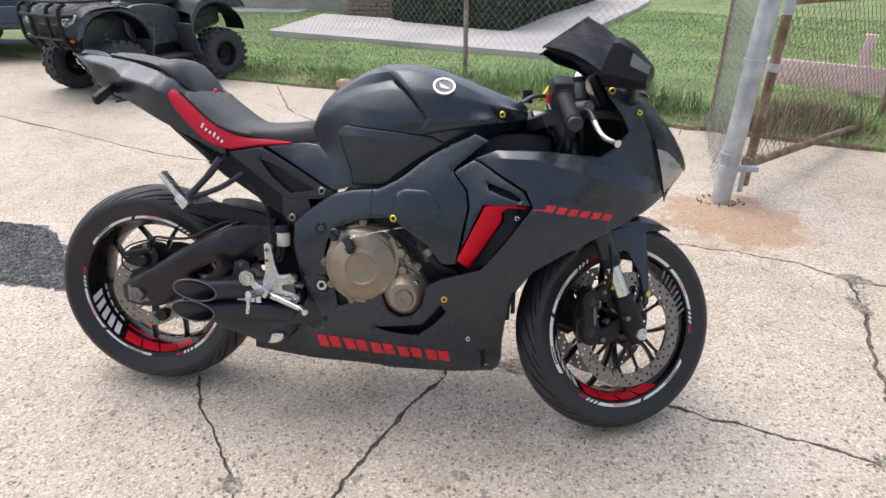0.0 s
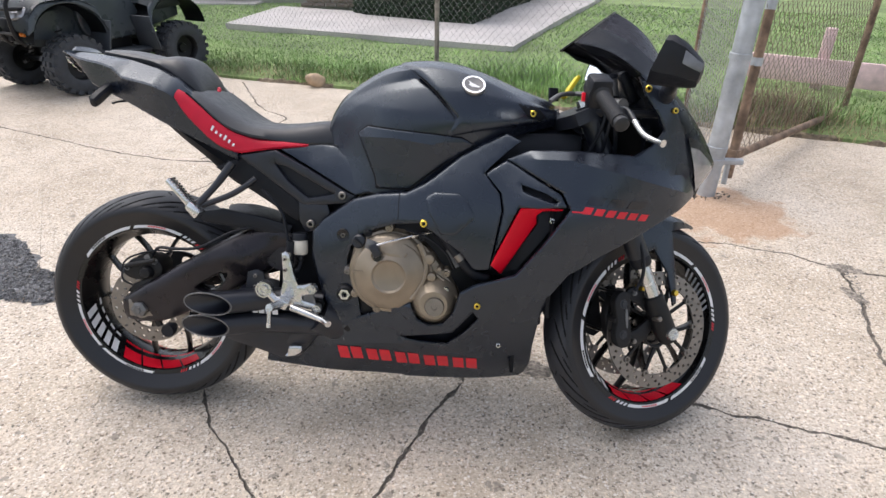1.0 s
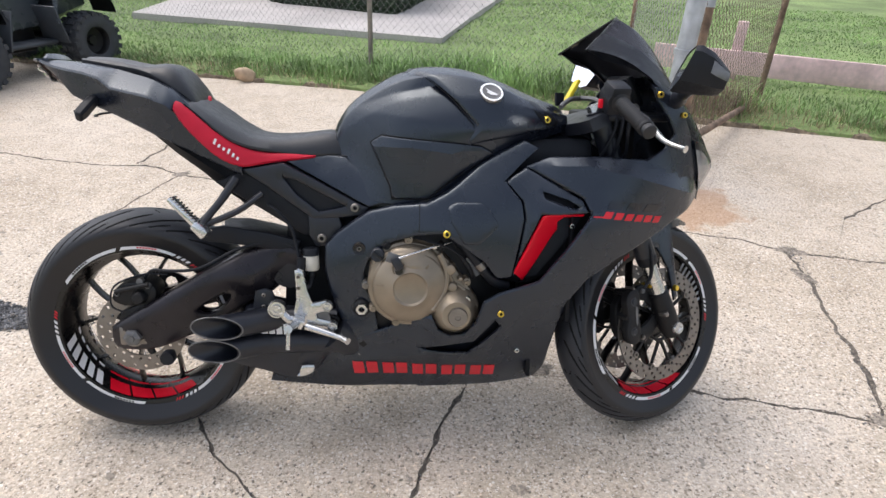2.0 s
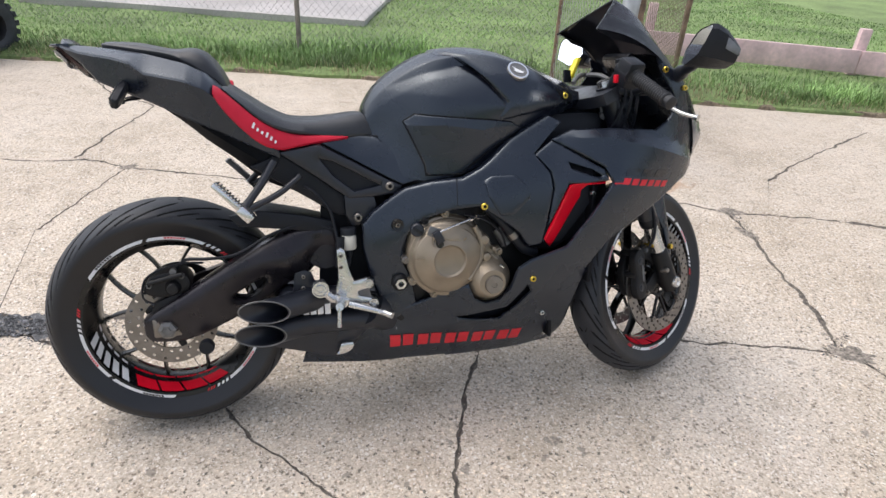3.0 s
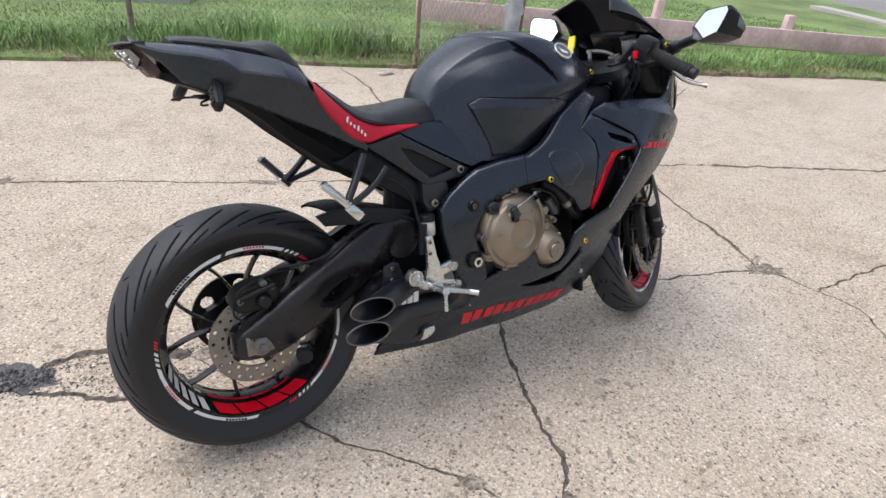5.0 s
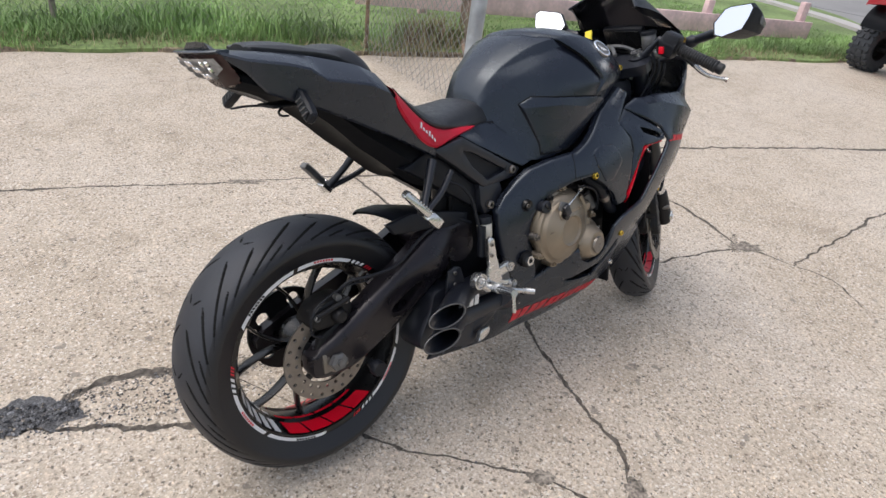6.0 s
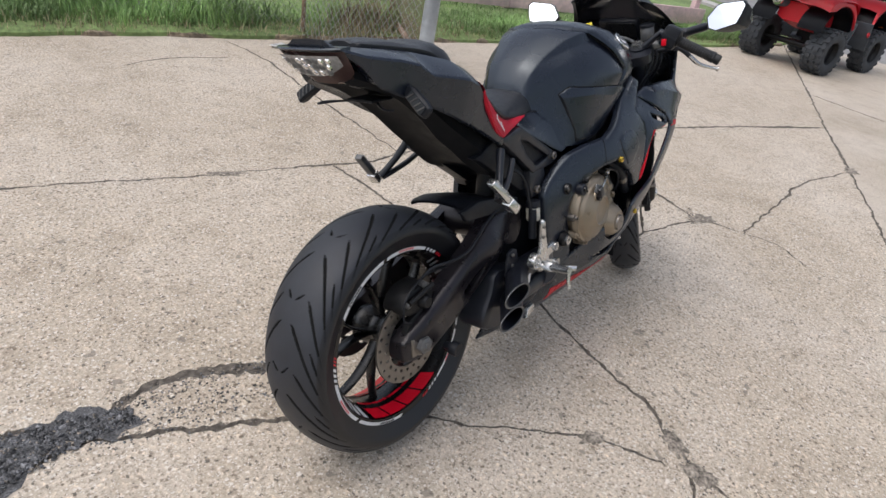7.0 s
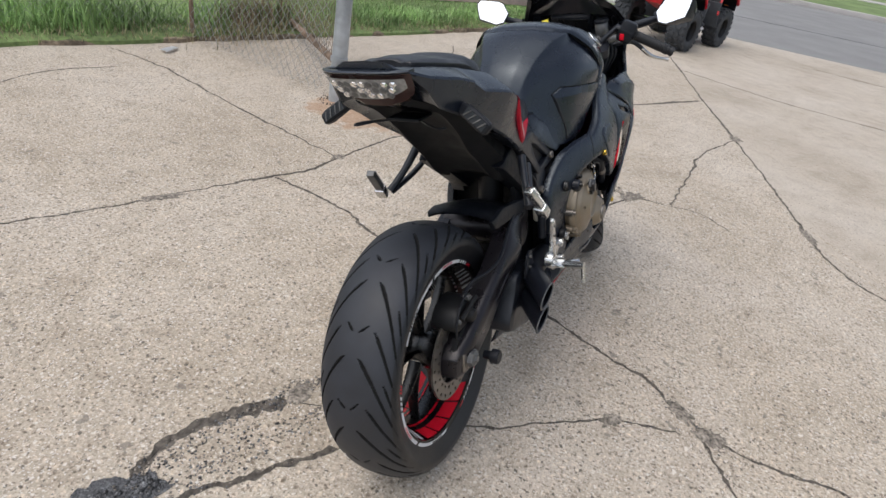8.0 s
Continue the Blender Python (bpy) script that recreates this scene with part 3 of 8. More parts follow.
def build_pavement():
    rng = random.Random(4)
    outline = [(-9.0, -6.0), (9.55, -6.0)] + [(x, edge_y(x)) for x in (9.55, 8.60, 7.45, 6.43, 4.60, 2.22, 1.45, -1.67, -9.0)]
    outline = split_line(outline, 0.5)
    pts = [tuple(p) for p in outline]
    edges = [(i, (i + 1) % len(pts)) for i in range(len(pts))]
    core = set()
    for width, line in CRACKS:
        width = max(width, 0.0090 if math.dist(line[0], line[-1]) > 1.6 else 0.0065)
        near = min(math.hypot(x, y) for x, y in line) < 3.2
        mid, nrm = jagged(line, 0.018 if near else 0.05, 0.010, rng)
        mid = [p for p in mid if p[1] < edge_y(p[0]) - 0.03]
        k = len(mid)
        if k < 3:
            continue
        half = [width * 1.15 * (0.25 + 1.0 * abs(noise.noise(Vector((p[0] * 40, p[1] * 40, 1.7)))) + 0.8 * max(0, noise.noise(Vector((p[0] * 3, p[1] * 3, 5.5))))) for p in mid]
        half = [h * (1.0 if near else 1.6) for h in half]
        half[0] = half[-1] = width * 0.15
        for side in (-1, 1):
            s = len(pts)
            pts += [tuple(np.array(p) + nrm[i] * half[i] * side * rng.uniform(0.7, 1.3)) for i, p in enumerate(mid)]
            edges += [(s + i, s + i + 1) for i in range(k - 1)]
        core |= set(range(len(pts), len(pts) + k))
        pts += [tuple(p) for p in mid]
    vs, _, fs, ov, *_ = geom.delaunay_2d_cdt([Vector((float(x), float(y))) for x, y in pts], edges, [], 0, 1e-5)
    deep = [any(o in core for o in orig) for orig in ov]
    verts = [(v[0], v[1], -0.006 if d else PAV_Z) for v, d in zip(vs, deep)]
    faces = [tuple(f) for f in fs]
    me = bpy.data.meshes.new("pavement")
    me.from_pydata(verts, [], faces)
    me.materials.append(M["concrete"])
    me.materials.append(M["crack"])
    me.materials.append(M["apron"])
    joint = sorted(CRACKS[12][1])
    jx, jy = [p[0] for p in joint], [p[1] for p in joint]

    def slab_of(f):
        """1: crack bottom, 2: the smoother street-side slab beyond the long joint, 0: the old yard."""
        if any(deep[i] for i in f):
            return 1
        x, y = sum(verts[i][0] for i in f) / len(f), sum(verts[i][1] for i in f) / len(f)
        return 2 if x > 2.0 and y < np.interp(x, jx, jy) else 0
    me.polygons.foreach_set("material_index", [slab_of(f) for f in faces])
    ob = new("pavement", me)
    return tagged(ob, "weathered tan exposed-aggregate concrete yard crossed by dark cracks", "pavement", kind="structure")


build_pavement()

# earth sheet to the horizon, under everything
bm = bmesh.new()
grid([[(-900, -900, -0.06), (-900, 900, -0.06)], [(900, -900, -0.06), (900, 900, -0.06)]], bm=bm)
tagged(part("ground", bm, M["soil"], smooth=0), "flat green ground reaching the horizon", "ground", kind="structure")

# asphalt-filled patch behind the rear wheel
bm = bmesh.new()
patch = [(-1.75, 1.10), (-1.43, 0.97), (-1.24, 0.96), (-1.05, 0.86), (-0.86, 0.66), (-0.66, 0.565), (-0.53, 0.515), (-0.45, 0.475), (-0.40, 0.46), (-0.42, 0.40), (-0.50, 0.415), (-0.60, 0.415), (-0.73, 0.40), (-0.90, 0.42), (-1.05, 0.45), (-1.4, 0.52), (-1.75, 0.55)]
loop, _ = jagged(patch + patch[:1], 0.02, 0.034, random)
V, F, d = fill2d([[tuple(p) for p in loop[:-1]]], 0.03)
vv = [bm.verts.new((x, y, 0.001 + 0.004 * min(1, dd / 0.03) * (0.6 + 0.5 * noise.noise(Vector((x * 12, y * 12, 0)))))) for (x, y), dd in zip(V, d)]
for f in F:
    bm.faces.new([vv[i] for i in f])
tagged(part("asphalt_patch", bm, M["asphalt"]), "black crumbling asphalt patch filling the concrete joint", "patch", kind="structure")

# crumbled spots where cracks meet
def spall(x, y, rx, ry, turn, seed):
    rng_ = random.Random(seed)
    loop_ = []
    for k in range(40):
        a = 2 * math.pi * k / 40
        f = 0.55 + 0.8 * abs(noise.noise(Vector((math.cos(a) * 1.7 + seed, math.sin(a) * 1.7, seed * 0.37)))) + rng_.uniform(0, 0.12)
        px, py = math.cos(a) * rx * f, math.sin(a) * ry * f
        c, s_ = math.cos(turn), math.sin(turn)
        loop_.append((x + px * c - py * s_, y + px * s_ + py * c))
    V_, F_, d_ = fill2d([loop_], 0.012)
    bm_ = bmesh.new()
    vv_ = [bm_.verts.new((a, b, 0.0012 + 0.005 * min(1, e / 0.015) * max(0, noise.noise(Vector((a * 45, b * 45, 1))) + 0.3))) for (a, b), e in zip(V_, d_)]
    for f in F_:
        bm_.faces.new([vv_[i] for i in f])
    tagged(part("crumbled_spot", bm_, M["rubble"]), "crumbled grey concrete where cracks meet", "pavement", kind="structure")


for k, (x, y, rx, ry, tn) in enumerate(((2.46, 0.88, 0.10, 0.045, -0.3), (2.38, 0.66, 0.03, 0.09, 0.2), (2.12, -0.20, 0.09, 0.05, -0.6), (0.56, -0.63, 0.06, 0.035, 0.8), (0.50, -0.72, 0.035, 0.07, 0.3), (0.40, -0.45, 0.05, 0.03, -0.6),
                                     (-0.02, 0.33, 0.06, 0.04, 0.4), (0.55, 1.44, 0.10, 0.03, -0.4), (3.85, -0.65, 0.08, 0.05, 0.2), (1.42, 1.18, 0.05, 0.03, 0.0), (-0.47, 1.88, 0.06, 0.04, 0.5), (2.33, -1.08, 0.12, 0.035, 0.3), (1.10, 0.13, 0.06, 0.05, 0.0))):
    spall(x, y, rx, ry, tn, k + 3)

# broken black aggregate standing proud of the patch, with paler stones between
def inside_patch(x, y):
    return bool(inside(patch, np.array([x]), np.array([y]))[0])


def stones(name, spots, material, label):
    """One mesh of small broken stones. spots: (x, y, z, radius)."""
    rng_ = random.Random(len(spots))
    base = [(1, 0, 0), (-1, 0, 0), (0, 1, 0), (0, -1, 0), (0, 0, 1), (0.5, 0.5, 0.75), (-0.6, 0.4, 0.7)]
    faces_ = [(0, 2, 5), (2, 6, 5), (5, 6, 4), (5, 4, 0), (4, 3, 0), (6, 1, 4), (4, 1, 3), (6, 2, 1)]
    vs_, fs_ = [], []
    for x, y, z, r in spots:
        a, e, f = rng_.uniform(0, 6.28), rng_.uniform(0.7, 1.6), rng_.uniform(0.5, 0.9)
        c, s_ = math.cos(a), math.sin(a)
        k = len(vs_)
        for p, q, h in base:
            p, q = p * r * e * rng_.uniform(0.7, 1.2), q * r * rng_.uniform(0.7, 1.2)
            vs_.append((x + p * c - q * s_, y + p * s_ + q * c, z + h * r * f))
        fs_ += [tuple(k + i for i in t) for t in faces_]
    me_ = bpy.data.meshes.new(name)
    me_.from_pydata(vs_, [], fs_)
    me_.materials.append(material)
    return tagged(new(name, me_), label, "gravel", kind="stuff")


rng = random.Random(12)
dark_spots, pale_spots = [], []
while len(dark_spots) < 6500:
    x, y = rng.uniform(-1.7, -0.38), rng.uniform(0.38, 1.1)
    if inside_patch(x, y):
        dark_spots.append((x, y, 0.004, rng.uniform(0.003, 0.0075)))
while len(pale_spots) < 1100:
    x, y = rng.uniform(-1.7, -0.38), rng.uniform(0.38, 1.1)
    if inside_patch(x, y):
        pale_spots.append((x, y, 0.004, rng.uniform(0.0015, 0.0045)))
for _ in range(330):
    k = rng.random()
    x = -0.06 - 0.5 * k + rng.gauss(0, 0.03)
    y = 0.30 + 0.16 * k + rng.uniform(-0.09, 0.08)
    dark_spots.append((x, y, 0.0, rng.uniform(0.0015, 0.0045)))
# crumbs in and beside the open cracks
for a, b, n in (((-0.42, 0.47), (0.02, 0.36), 260), ((-0.45, 0.40), (0.02, 0.22), 200), ((-0.02, 0.36), (0.06, 0.30), 130), ((2.02, -0.2), (2.2, -0.1), 120), ((2.38, 0.6), (2.5, 0.95), 160), ((0.46, -0.78), (0.58, -0.58), 120)):
    for _ in range(n):
        t = rng.random()
        x, y = a[0] + (b[0] - a[0]) * t + rng.gauss(0, 0.014), a[1] + (b[1] - a[1]) * t + rng.gauss(0, 0.014)
        (dark_spots if rng.random() < 0.35 else pale_spots).append((x, y, 0.0, rng.uniform(0.0015, 0.0045)))
# broken crumbs along the lips of the nearer cracks
for width, line in CRACKS:
    for (ax_, ay_), (bx_, by_) in zip(line, line[1:]):
        if math.hypot(ax_ - 0.8, ay_) > 3.0:
            continue
        for _ in range(int(math.hypot(bx_ - ax_, by_ - ay_) * 130)):
            t = rng.random()
            x, y = ax_ + (bx_ - ax_) * t + rng.gauss(0, width * 1.2 + 0.004), ay_ + (by_ - ay_) * t + rng.gauss(0, width * 1.2 + 0.004)
            (dark_spots if rng.random() < 0.3 else pale_spots).append((x, y, -0.001, rng.uniform(0.0012, 0.0042)))
# fine loose grit over the whole yard near the machine
for _ in range(2600):
    x, y = rng.uniform(-1.6, 3.2), rng.uniform(-1.6, 2.2)
    (dark_spots if rng.random() < 0.4 else pale_spots).append((x, y, 0.0, rng.uniform(0.0008, 0.0026)))
stones("gravel", dark_spots, M["asphalt"], "loose black gravel crumbs on the concrete")
stones("pale_gravel", pale_spots, M["rubble"], "loose pale concrete crumbs")

# road, far kerb, verge and far footpath
bm = box(9.555, 20.4, -70, 70, -0.10, -0.012)
tagged(part("road", bm, M["road"], smooth=0), "smooth grey asphalt street", "road", kind="structure")
bm = box(13.30, 13.35, -70, 70, -0.012, -0.008)
tagged(part("road_seam", bm, M["asphalt"], smooth=0), "dark tar seam along the grey street", "road", kind="structure")
bm = box(20.4, 20.62, -70, 70, -0.1, 0.12, 0.02)
tagged(part("kerb", bm, M["slab"]), "pale concrete kerb along the far side of the street", "kerb", kind="structure")
bm = box(20.62, 28.5, -70, 70, -0.1, 0.10)
tagged(part("verge", bm, M["soil"], smooth=0), "green grass verge beyond the street", "grass", kind="structure")
bm = box(28.5, 30.2, -70, 70, -0.1, 0.12)
tagged(part("footpath", bm, M["slab"], smooth=0), "pale concrete footpath beyond the verge", "pavement", kind="structure")
bm = box(30.2, 90, -70, 70, -0.1, 0.10)
tagged(part("far_lawn", bm, M["soil"], smooth=0), "green lawn beyond the footpath", "grass", kind="structure")

# lawn behind the concrete: an uneven sheet with a soil edge
bm = bmesh.new()
rows = []
for x in np.linspace(-14, 16.4, 150):
    row = []
    for k in np.linspace(0, 1, 40):
        y = edge_y(x) + 0.05 * noise.noise(Vector((x * 2.2, 0.3, 0))) - 0.03 + (26 * k ** 2.2)
        z = 0.012 + 0.05 * min(1, k * 9) + 0.03 * noise.noise(Vector((x * 0.7, y * 0.7, 2))) * min(1, k * 6)
        row.append((x, y, z if k > 0 else -0.02))
    rows.append(row)
grid(rows, bm=bm)
tagged(part("lawn", bm, M["soil"]), "mown green lawn beside the concrete yard", "lawn", kind="structure")


# pale footpath strip crossing the verge by the street
bm = bmesh.new()
strip = smoothline([(9.95, 1.30), (10.42, 1.90), (10.88, 2.45), (11.5, 3.5), (12.0, 4.8)], 5)
rows = []
for i, p in enumerate(strip):
    q = strip[min(i + 1, len(strip) - 1)] - strip[max(i - 1, 0)]
    q = np.array((-q[1], q[0])) / np.hypot(*q) * 0.16
    rows.append([(p[0] - q[0], p[1] - q[1], -0.02), (p[0] - q[0], p[1] - q[1], 0.105), (p[0] + q[0], p[1] + q[1], 0.105), (p[0] + q[0], p[1] + q[1], -0.02)])
grid(rows, bm=bm)
tagged(part("path_strip", bm, M["slab"], smooth=0), "narrow pale concrete path across the grass verge", "path", kind="structure")


def lawn_z(x, y):
    k = min(1, max(0, (y - edge_y(x)) / 26)) ** (1 / 2.2)
    return 0.012 + 0.05 * min(1, k * 9) + 0.03 * noise.noise(Vector((x * 0.7, y * 0.7, 2))) * min(1, k * 6)


bm = bmesh.new()
rows = []
for x in np.linspace(-7.0, 9.3, 420):
    near, deep_ = edge_y(x) - 0.035 + 0.05 * noise.noise(Vector((x * 5.1, 2.2, 0))), 0.15 + 0.10 * noise.noise(Vector((x * 2.3, 7.2, 0)))
    rows.append([(x, near + deep_ * t, -0.01 if t == 0 else 0.008 + 0.024 * math.sin(math.pi * min(1, 0.15 + t * 0.8)) + 0.010 * noise.noise(Vector((x * 14, t * 3, 4)))) for t in (0, 0.12, 0.3, 0.55, 0.8, 1.0)])
grid(rows, bm=bm)
tagged(part("soil_edge", bm, M["earth"]), "bare brown earth along the edge of the concrete", "soil", kind="structure")


def blades(name, spots, material, label, smooth=0):
    """One mesh of bent three-segment blades. spots: (x, y, z, height, width)."""
    rng = random.Random(hash(len(spots)) % 1000)
    verts, faces = [], []
    for x, y, z, h, wd in spots:
        a, lean = rng.uniform(0, 2 * math.pi), rng.uniform(0.15, 0.75) * h
        ca, sa = math.cos(a), math.sin(a)
        px, py = -sa * wd * 0.5, ca * wd * 0.5
        s = len(verts)
        for t, ww in ((0, 1.0), (0.5, 0.8)):
            cx, cy, cz = x + ca * lean * t * t, y + sa * lean * t * t, z + h * t * (1 - 0.12 * t)
            verts += [(cx - px * ww, cy - py * ww, cz), (cx + px * ww, cy + py * ww, cz)]
        verts.append((x + ca * lean, y + sa * lean, z + h * 0.88))
        faces += [(s, s + 1, s + 3, s + 2), (s + 2, s + 3, s + 4)]
    me = bpy.data.meshes.new(name)
    me.from_pydata(verts, [], faces)
    me.materials.append(material)
    return tagged(new(name, me), label, "grass", kind="stuff")


rng = random.Random(7)
spots, tall, dry = [], [], []
while len(spots) < 100000:
    x = rng.uniform(-4.5, 9.3)
    y = edge_y(x) + 9.0 * rng.random() ** 1.7
    if noise.noise(Vector((x * 1.5, y * 1.5, 9))) < 0.05 and y - edge_y(x) < 0.22:
        continue
    far = y - edge_y(x)
    spots.append((x, y, lawn_z(x, y) - 0.005, rng.uniform(0.022, 0.046) * (0.85 if far > 0.9 else 1.4), 0.006 + 0.0014 * far))
# the unmown fringe by the fence and the edge
while len(tall) < 13500:
    x = rng.uniform(-4.5, 9.0)
    d = abs(rng.gauss(0, 0.30))
    y = edge_y(x) + 0.08 + d
    dens = noise.noise(Vector((x * 1.1, y * 1.1, 4.4)))
    if dens < rng.uniform(-0.5, 0.35):
        continue
    tall.append((x, y, lawn_z(x, y) - 0.01, rng.uniform(0.045, 0.11) * (1 + 0.5 * dens), rng.uniform(0.005, 0.009)))
# a ranker clump where the fence meets the slab corner
for cx, cy, n, hh in ((1.35, 4.2, 900, 0.30), (0.75, 4.35, 500, 0.22), (2.0, 3.65, 600, 0.30), (3.1, 3.2, 700, 0.26)):
    for _ in range(n):
        x, y = rng.gauss(cx, 0.22), rng.gauss(cy, 0.16)
        if y > edge_y(x) + 0.05:
            tall.append((x, y, lawn_z(x, y) - 0.01, rng.uniform(0.3, 1.0) * hh, rng.uniform(0.006, 0.012)))
for _ in range(150):
    cx = rng.uniform(-0.8, 7.6)
    cy, hh, lush = edge_y(cx) + rng.uniform(0.06, 0.40), rng.uniform(0.09, 0.20), rng.uniform(14, 40)
    for _ in range(int(lush)):
        x, y = rng.gauss(cx, 0.045), rng.gauss(cy, 0.04)
        tall.append((x, y, lawn_z(x, y) - 0.01, rng.uniform(0.4, 1.0) * hh, rng.uniform(0.005, 0.009)))
for _ in range(9500):
    x = rng.uniform(-4.0, 8.5)
    y = edge_y(x) + abs(rng.gauss(0.0, 0.22)) - 0.03
    dry.append((x, y, lawn_z(x, y) - 0.012, rng.uniform(0.02, 0.09), rng.uniform(0.004, 0.008)))
for _ in range(900):
    x, y = rng.gauss(3.15, 0.25), rng.gauss(3.05, 0.08)
    dry.append((x, y, 0.0, rng.uniform(0.06, 0.25), 0.006))
brush = []
for _ in range(700):
    x, y = rng.gauss(3.08, 0.17), rng.gauss(3.12, 0.09)
    brush.append((x, y, lawn_z(x, y) - 0.01, rng.uniform(0.08, 0.34), rng.uniform(0.004, 0.008)))
blades("dead_brush", brush, M["twig"], "brown clump of dead brush at the gate's foot")
blades("lawn_grass", spots, M["grass"], "short green lawn grass blades")
blades("tall_grass", tall, M["grass"], "tall unmown green grass along the fence line")
blades("dry_grass", dry, M["dry"], "dry straw-coloured grass at the concrete's edge")

# ---------------------------------------------------------------- yard fence, gate, slab, guard rail
def chain_link(name, a, b, z0, z1, label, material, parent=None, pitch=0.036, sag=0.0, r=0.0015):
    """Woven diamond mesh between two upright lines at a and b."""
    a, b = Vector((*a, 0)), Vector((*b, 0))
    d = b - a
    length = d.length
    d.normalize()
    out = Vector((-d.y, d.x, 0))
    verts, faces = [], []
    n = int(length / pitch)
    for i in range(n):
        s, k, z = i * pitch, 0, z0
        line = []
        while z < z1 + 1e-6:
            bend = sag * max(0, 1 - (z - z0) / 0.3) ** 2 * (0.5 + 0.6 * noise.noise(Vector((s * 3, 0.2, 1))))
            p = a + d * (s + (pitch * 1.03 if (k + i) % 2 else -pitch * 0.03)) + out * (0.002 if k % 2 else -0.002) + out * bend
            line.append(Vector((p.x, p.y, z)))
            z += pitch
            k += 1
        base = len(verts)
        for p in line:
            verts += [tuple(p + out * r), tuple(p - out * r * 0.5 + d * r), tuple(p - out * r * 0.5 - d * r)]
        for j in range(len(line) - 1):
            q = base + 3 * j
            for e in range(3):
                f = (e + 1) % 3
                faces.append((q + e, q + f, q + 3 + f, q + 3 + e))
    me = bpy.data.meshes.new(name)
    me.from_pydata(verts, [], faces)
    me.materials.append(material)
    ob = new(name, me)
    if parent is not None:
        ob.parent = parent
    return tagged(ob, label)


P_L, P_1, P_2, P_G = (-3.4, 7.15), (0.54, 4.40), (2.47, 3.19), (2.15, 1.70)
fence = thing("chain_link_fence", "grey galvanised chain-link fence with thin posts standing in grass", "fence")
for k, (p, r, top) in enumerate(((P_L, 0.024, 1.25), (P_1, 0.022, 1.25), (P_2, 0.016, 1.3))):
    bm = tube([(*p, -0.15), (*p, top)], r, 14)
    lathe([(r, 0), (r + 0.004, 0.004), (r + 0.003, 0.03), (0.002, 0.045)], 14, basis=(0, 0, 1), centre=(*p, top), bm=bm)
    part("post", bm, M["rustpipe"] if p == P_2 else M["oldpipe"], fence)
chain_link("wire_mesh", P_L, P_1, 0.05, 1.2, "woven diamond wire", M["wire"], fence)
chain_link("wire_mesh", P_1, P_2, 0.05, 1.2, "woven diamond wire", M["wire"], fence)
chain_link("wire_mesh", P_2, (P_G[0] + 0.05, P_G[1] + 0.1), 0.03, 1.25, "loose curling wire at the bottom", M["wire"], fence, sag=-0.09, r=0.0021)
part("top_rail", tube([(*P_L, 1.22), (*P_1, 1.22), (*P_2, 1.22), (P_G[0], P_G[1], 1.22)], 0.019, 12), M["galv"], fence)

# gate post, set in the concrete and leaning slightly
gpost = thing("gate_post", "thick grey galvanised steel gate post set in concrete", "post")
lean = Vector((0.05, 0.0, 1.4))
bm = tube([Vector((*P_G, -0.1)), Vector((*P_G, 0)) + lean], 0.047, 24)
part("pipe", bm, M["galv"], gpost)
for z in (0.19, 0.72, 0.255):
    c = Vector((*P_G, 0)) + lean * (z / 1.4)
    bm = lathe([(0.047, -0.016), (0.053, -0.014), (0.053, 0.014), (0.047, 0.016)], 24, basis=lean, centre=c)
    if z < 0.7 and z != 0.255:
        box(-0.045, 0.075, -0.02, 0.02, -0.014, 0.014, 0.004, bm=bm, m=Matrix.Translation(c + Vector((0.07, -0.01, 0))))
    part("hinge_band" if z != 0.255 else "weld_ring", bm, M["galv"], gpost)
bm = bmesh.new()
rng = random.Random(3)
for _ in range(46):
    a, rr = rng.uniform(0, 6.28), rng.uniform(0.05, 0.10)
    r = rng.uniform(0.003, 0.007)
    bmesh.ops.create_icosphere(bm, subdivisions=1, radius=1, matrix=pose(P_G[0] + math.cos(a) * rr * 1.3, P_G[1] + math.sin(a) * rr, r * 0.3, a * 50, a * 20) @ Matrix.Diagonal((r * 1.4, r, r * 0.6, 1)))
tagged(part("rubble", bm, M["crack"], smooth=0), "dark crumbled concrete round the post's foot", "rubble", kind="stuff")

# open gate leaf
gate = thing("gate", "open rusty pipe gate covered with chain link", "gate")
g0, g1 = Vector((2.28, 1.78, 0)), Vector((3.74, 3.41, 0))
up = Vector((0.035, 0.03, 1.0))
part("hinge_pipe", tube([g0 + up * 0.07, g0 + up * 0.93], 0.024, 14), M["rustpipe"], gate, "rusty hinge pipe")
part("upper_pipe", tube([g0 + up * 0.925, g0 + up * 1.35], 0.026, 14), M["galv"], gate)
part("far_pipe", tube([g1 + up * 0.03, g1 + up * 1.3], 0.024, 14), M["rustpipe"], gate)
part("bottom_pipe", tube([g0 + Vector((0, 0, 0.185)), g1 + Vector((0, 0, 0.06))], 0.023, 14), M["rustpipe"], gate)
part("top_pipe", tube([g0 + Vector((0.03, 0.03, 0.985)), g1 + Vector((0.03, 0.03, 0.93))], 0.018, 12), M["rustpipe"], gate)
bm = tube([g0 + up * 0.17, g0 + up * 0.225], 0.034, 14)
box(-0.03, 0.10, -0.03, 0.03, -0.022, 0.022, 0.006, bm=bm, m=Matrix.Translation(g0 + up * 0.2) @ pose(0, 0, 0, 0, 0, 48))
part("corner_fitting", bm, M["rustpipe"], gate)
part("hinge_pin", tube([g0 + Vector((-0.02, -0.02, 0.04)), g0 + Vector((-0.02, -0.02, 0.17))], 0.014, 10), M["galv"], gate)
part("band", tube([g0 + up * 0.66, g0 + up * 0.70], 0.029, 14), M["galv"], gate)
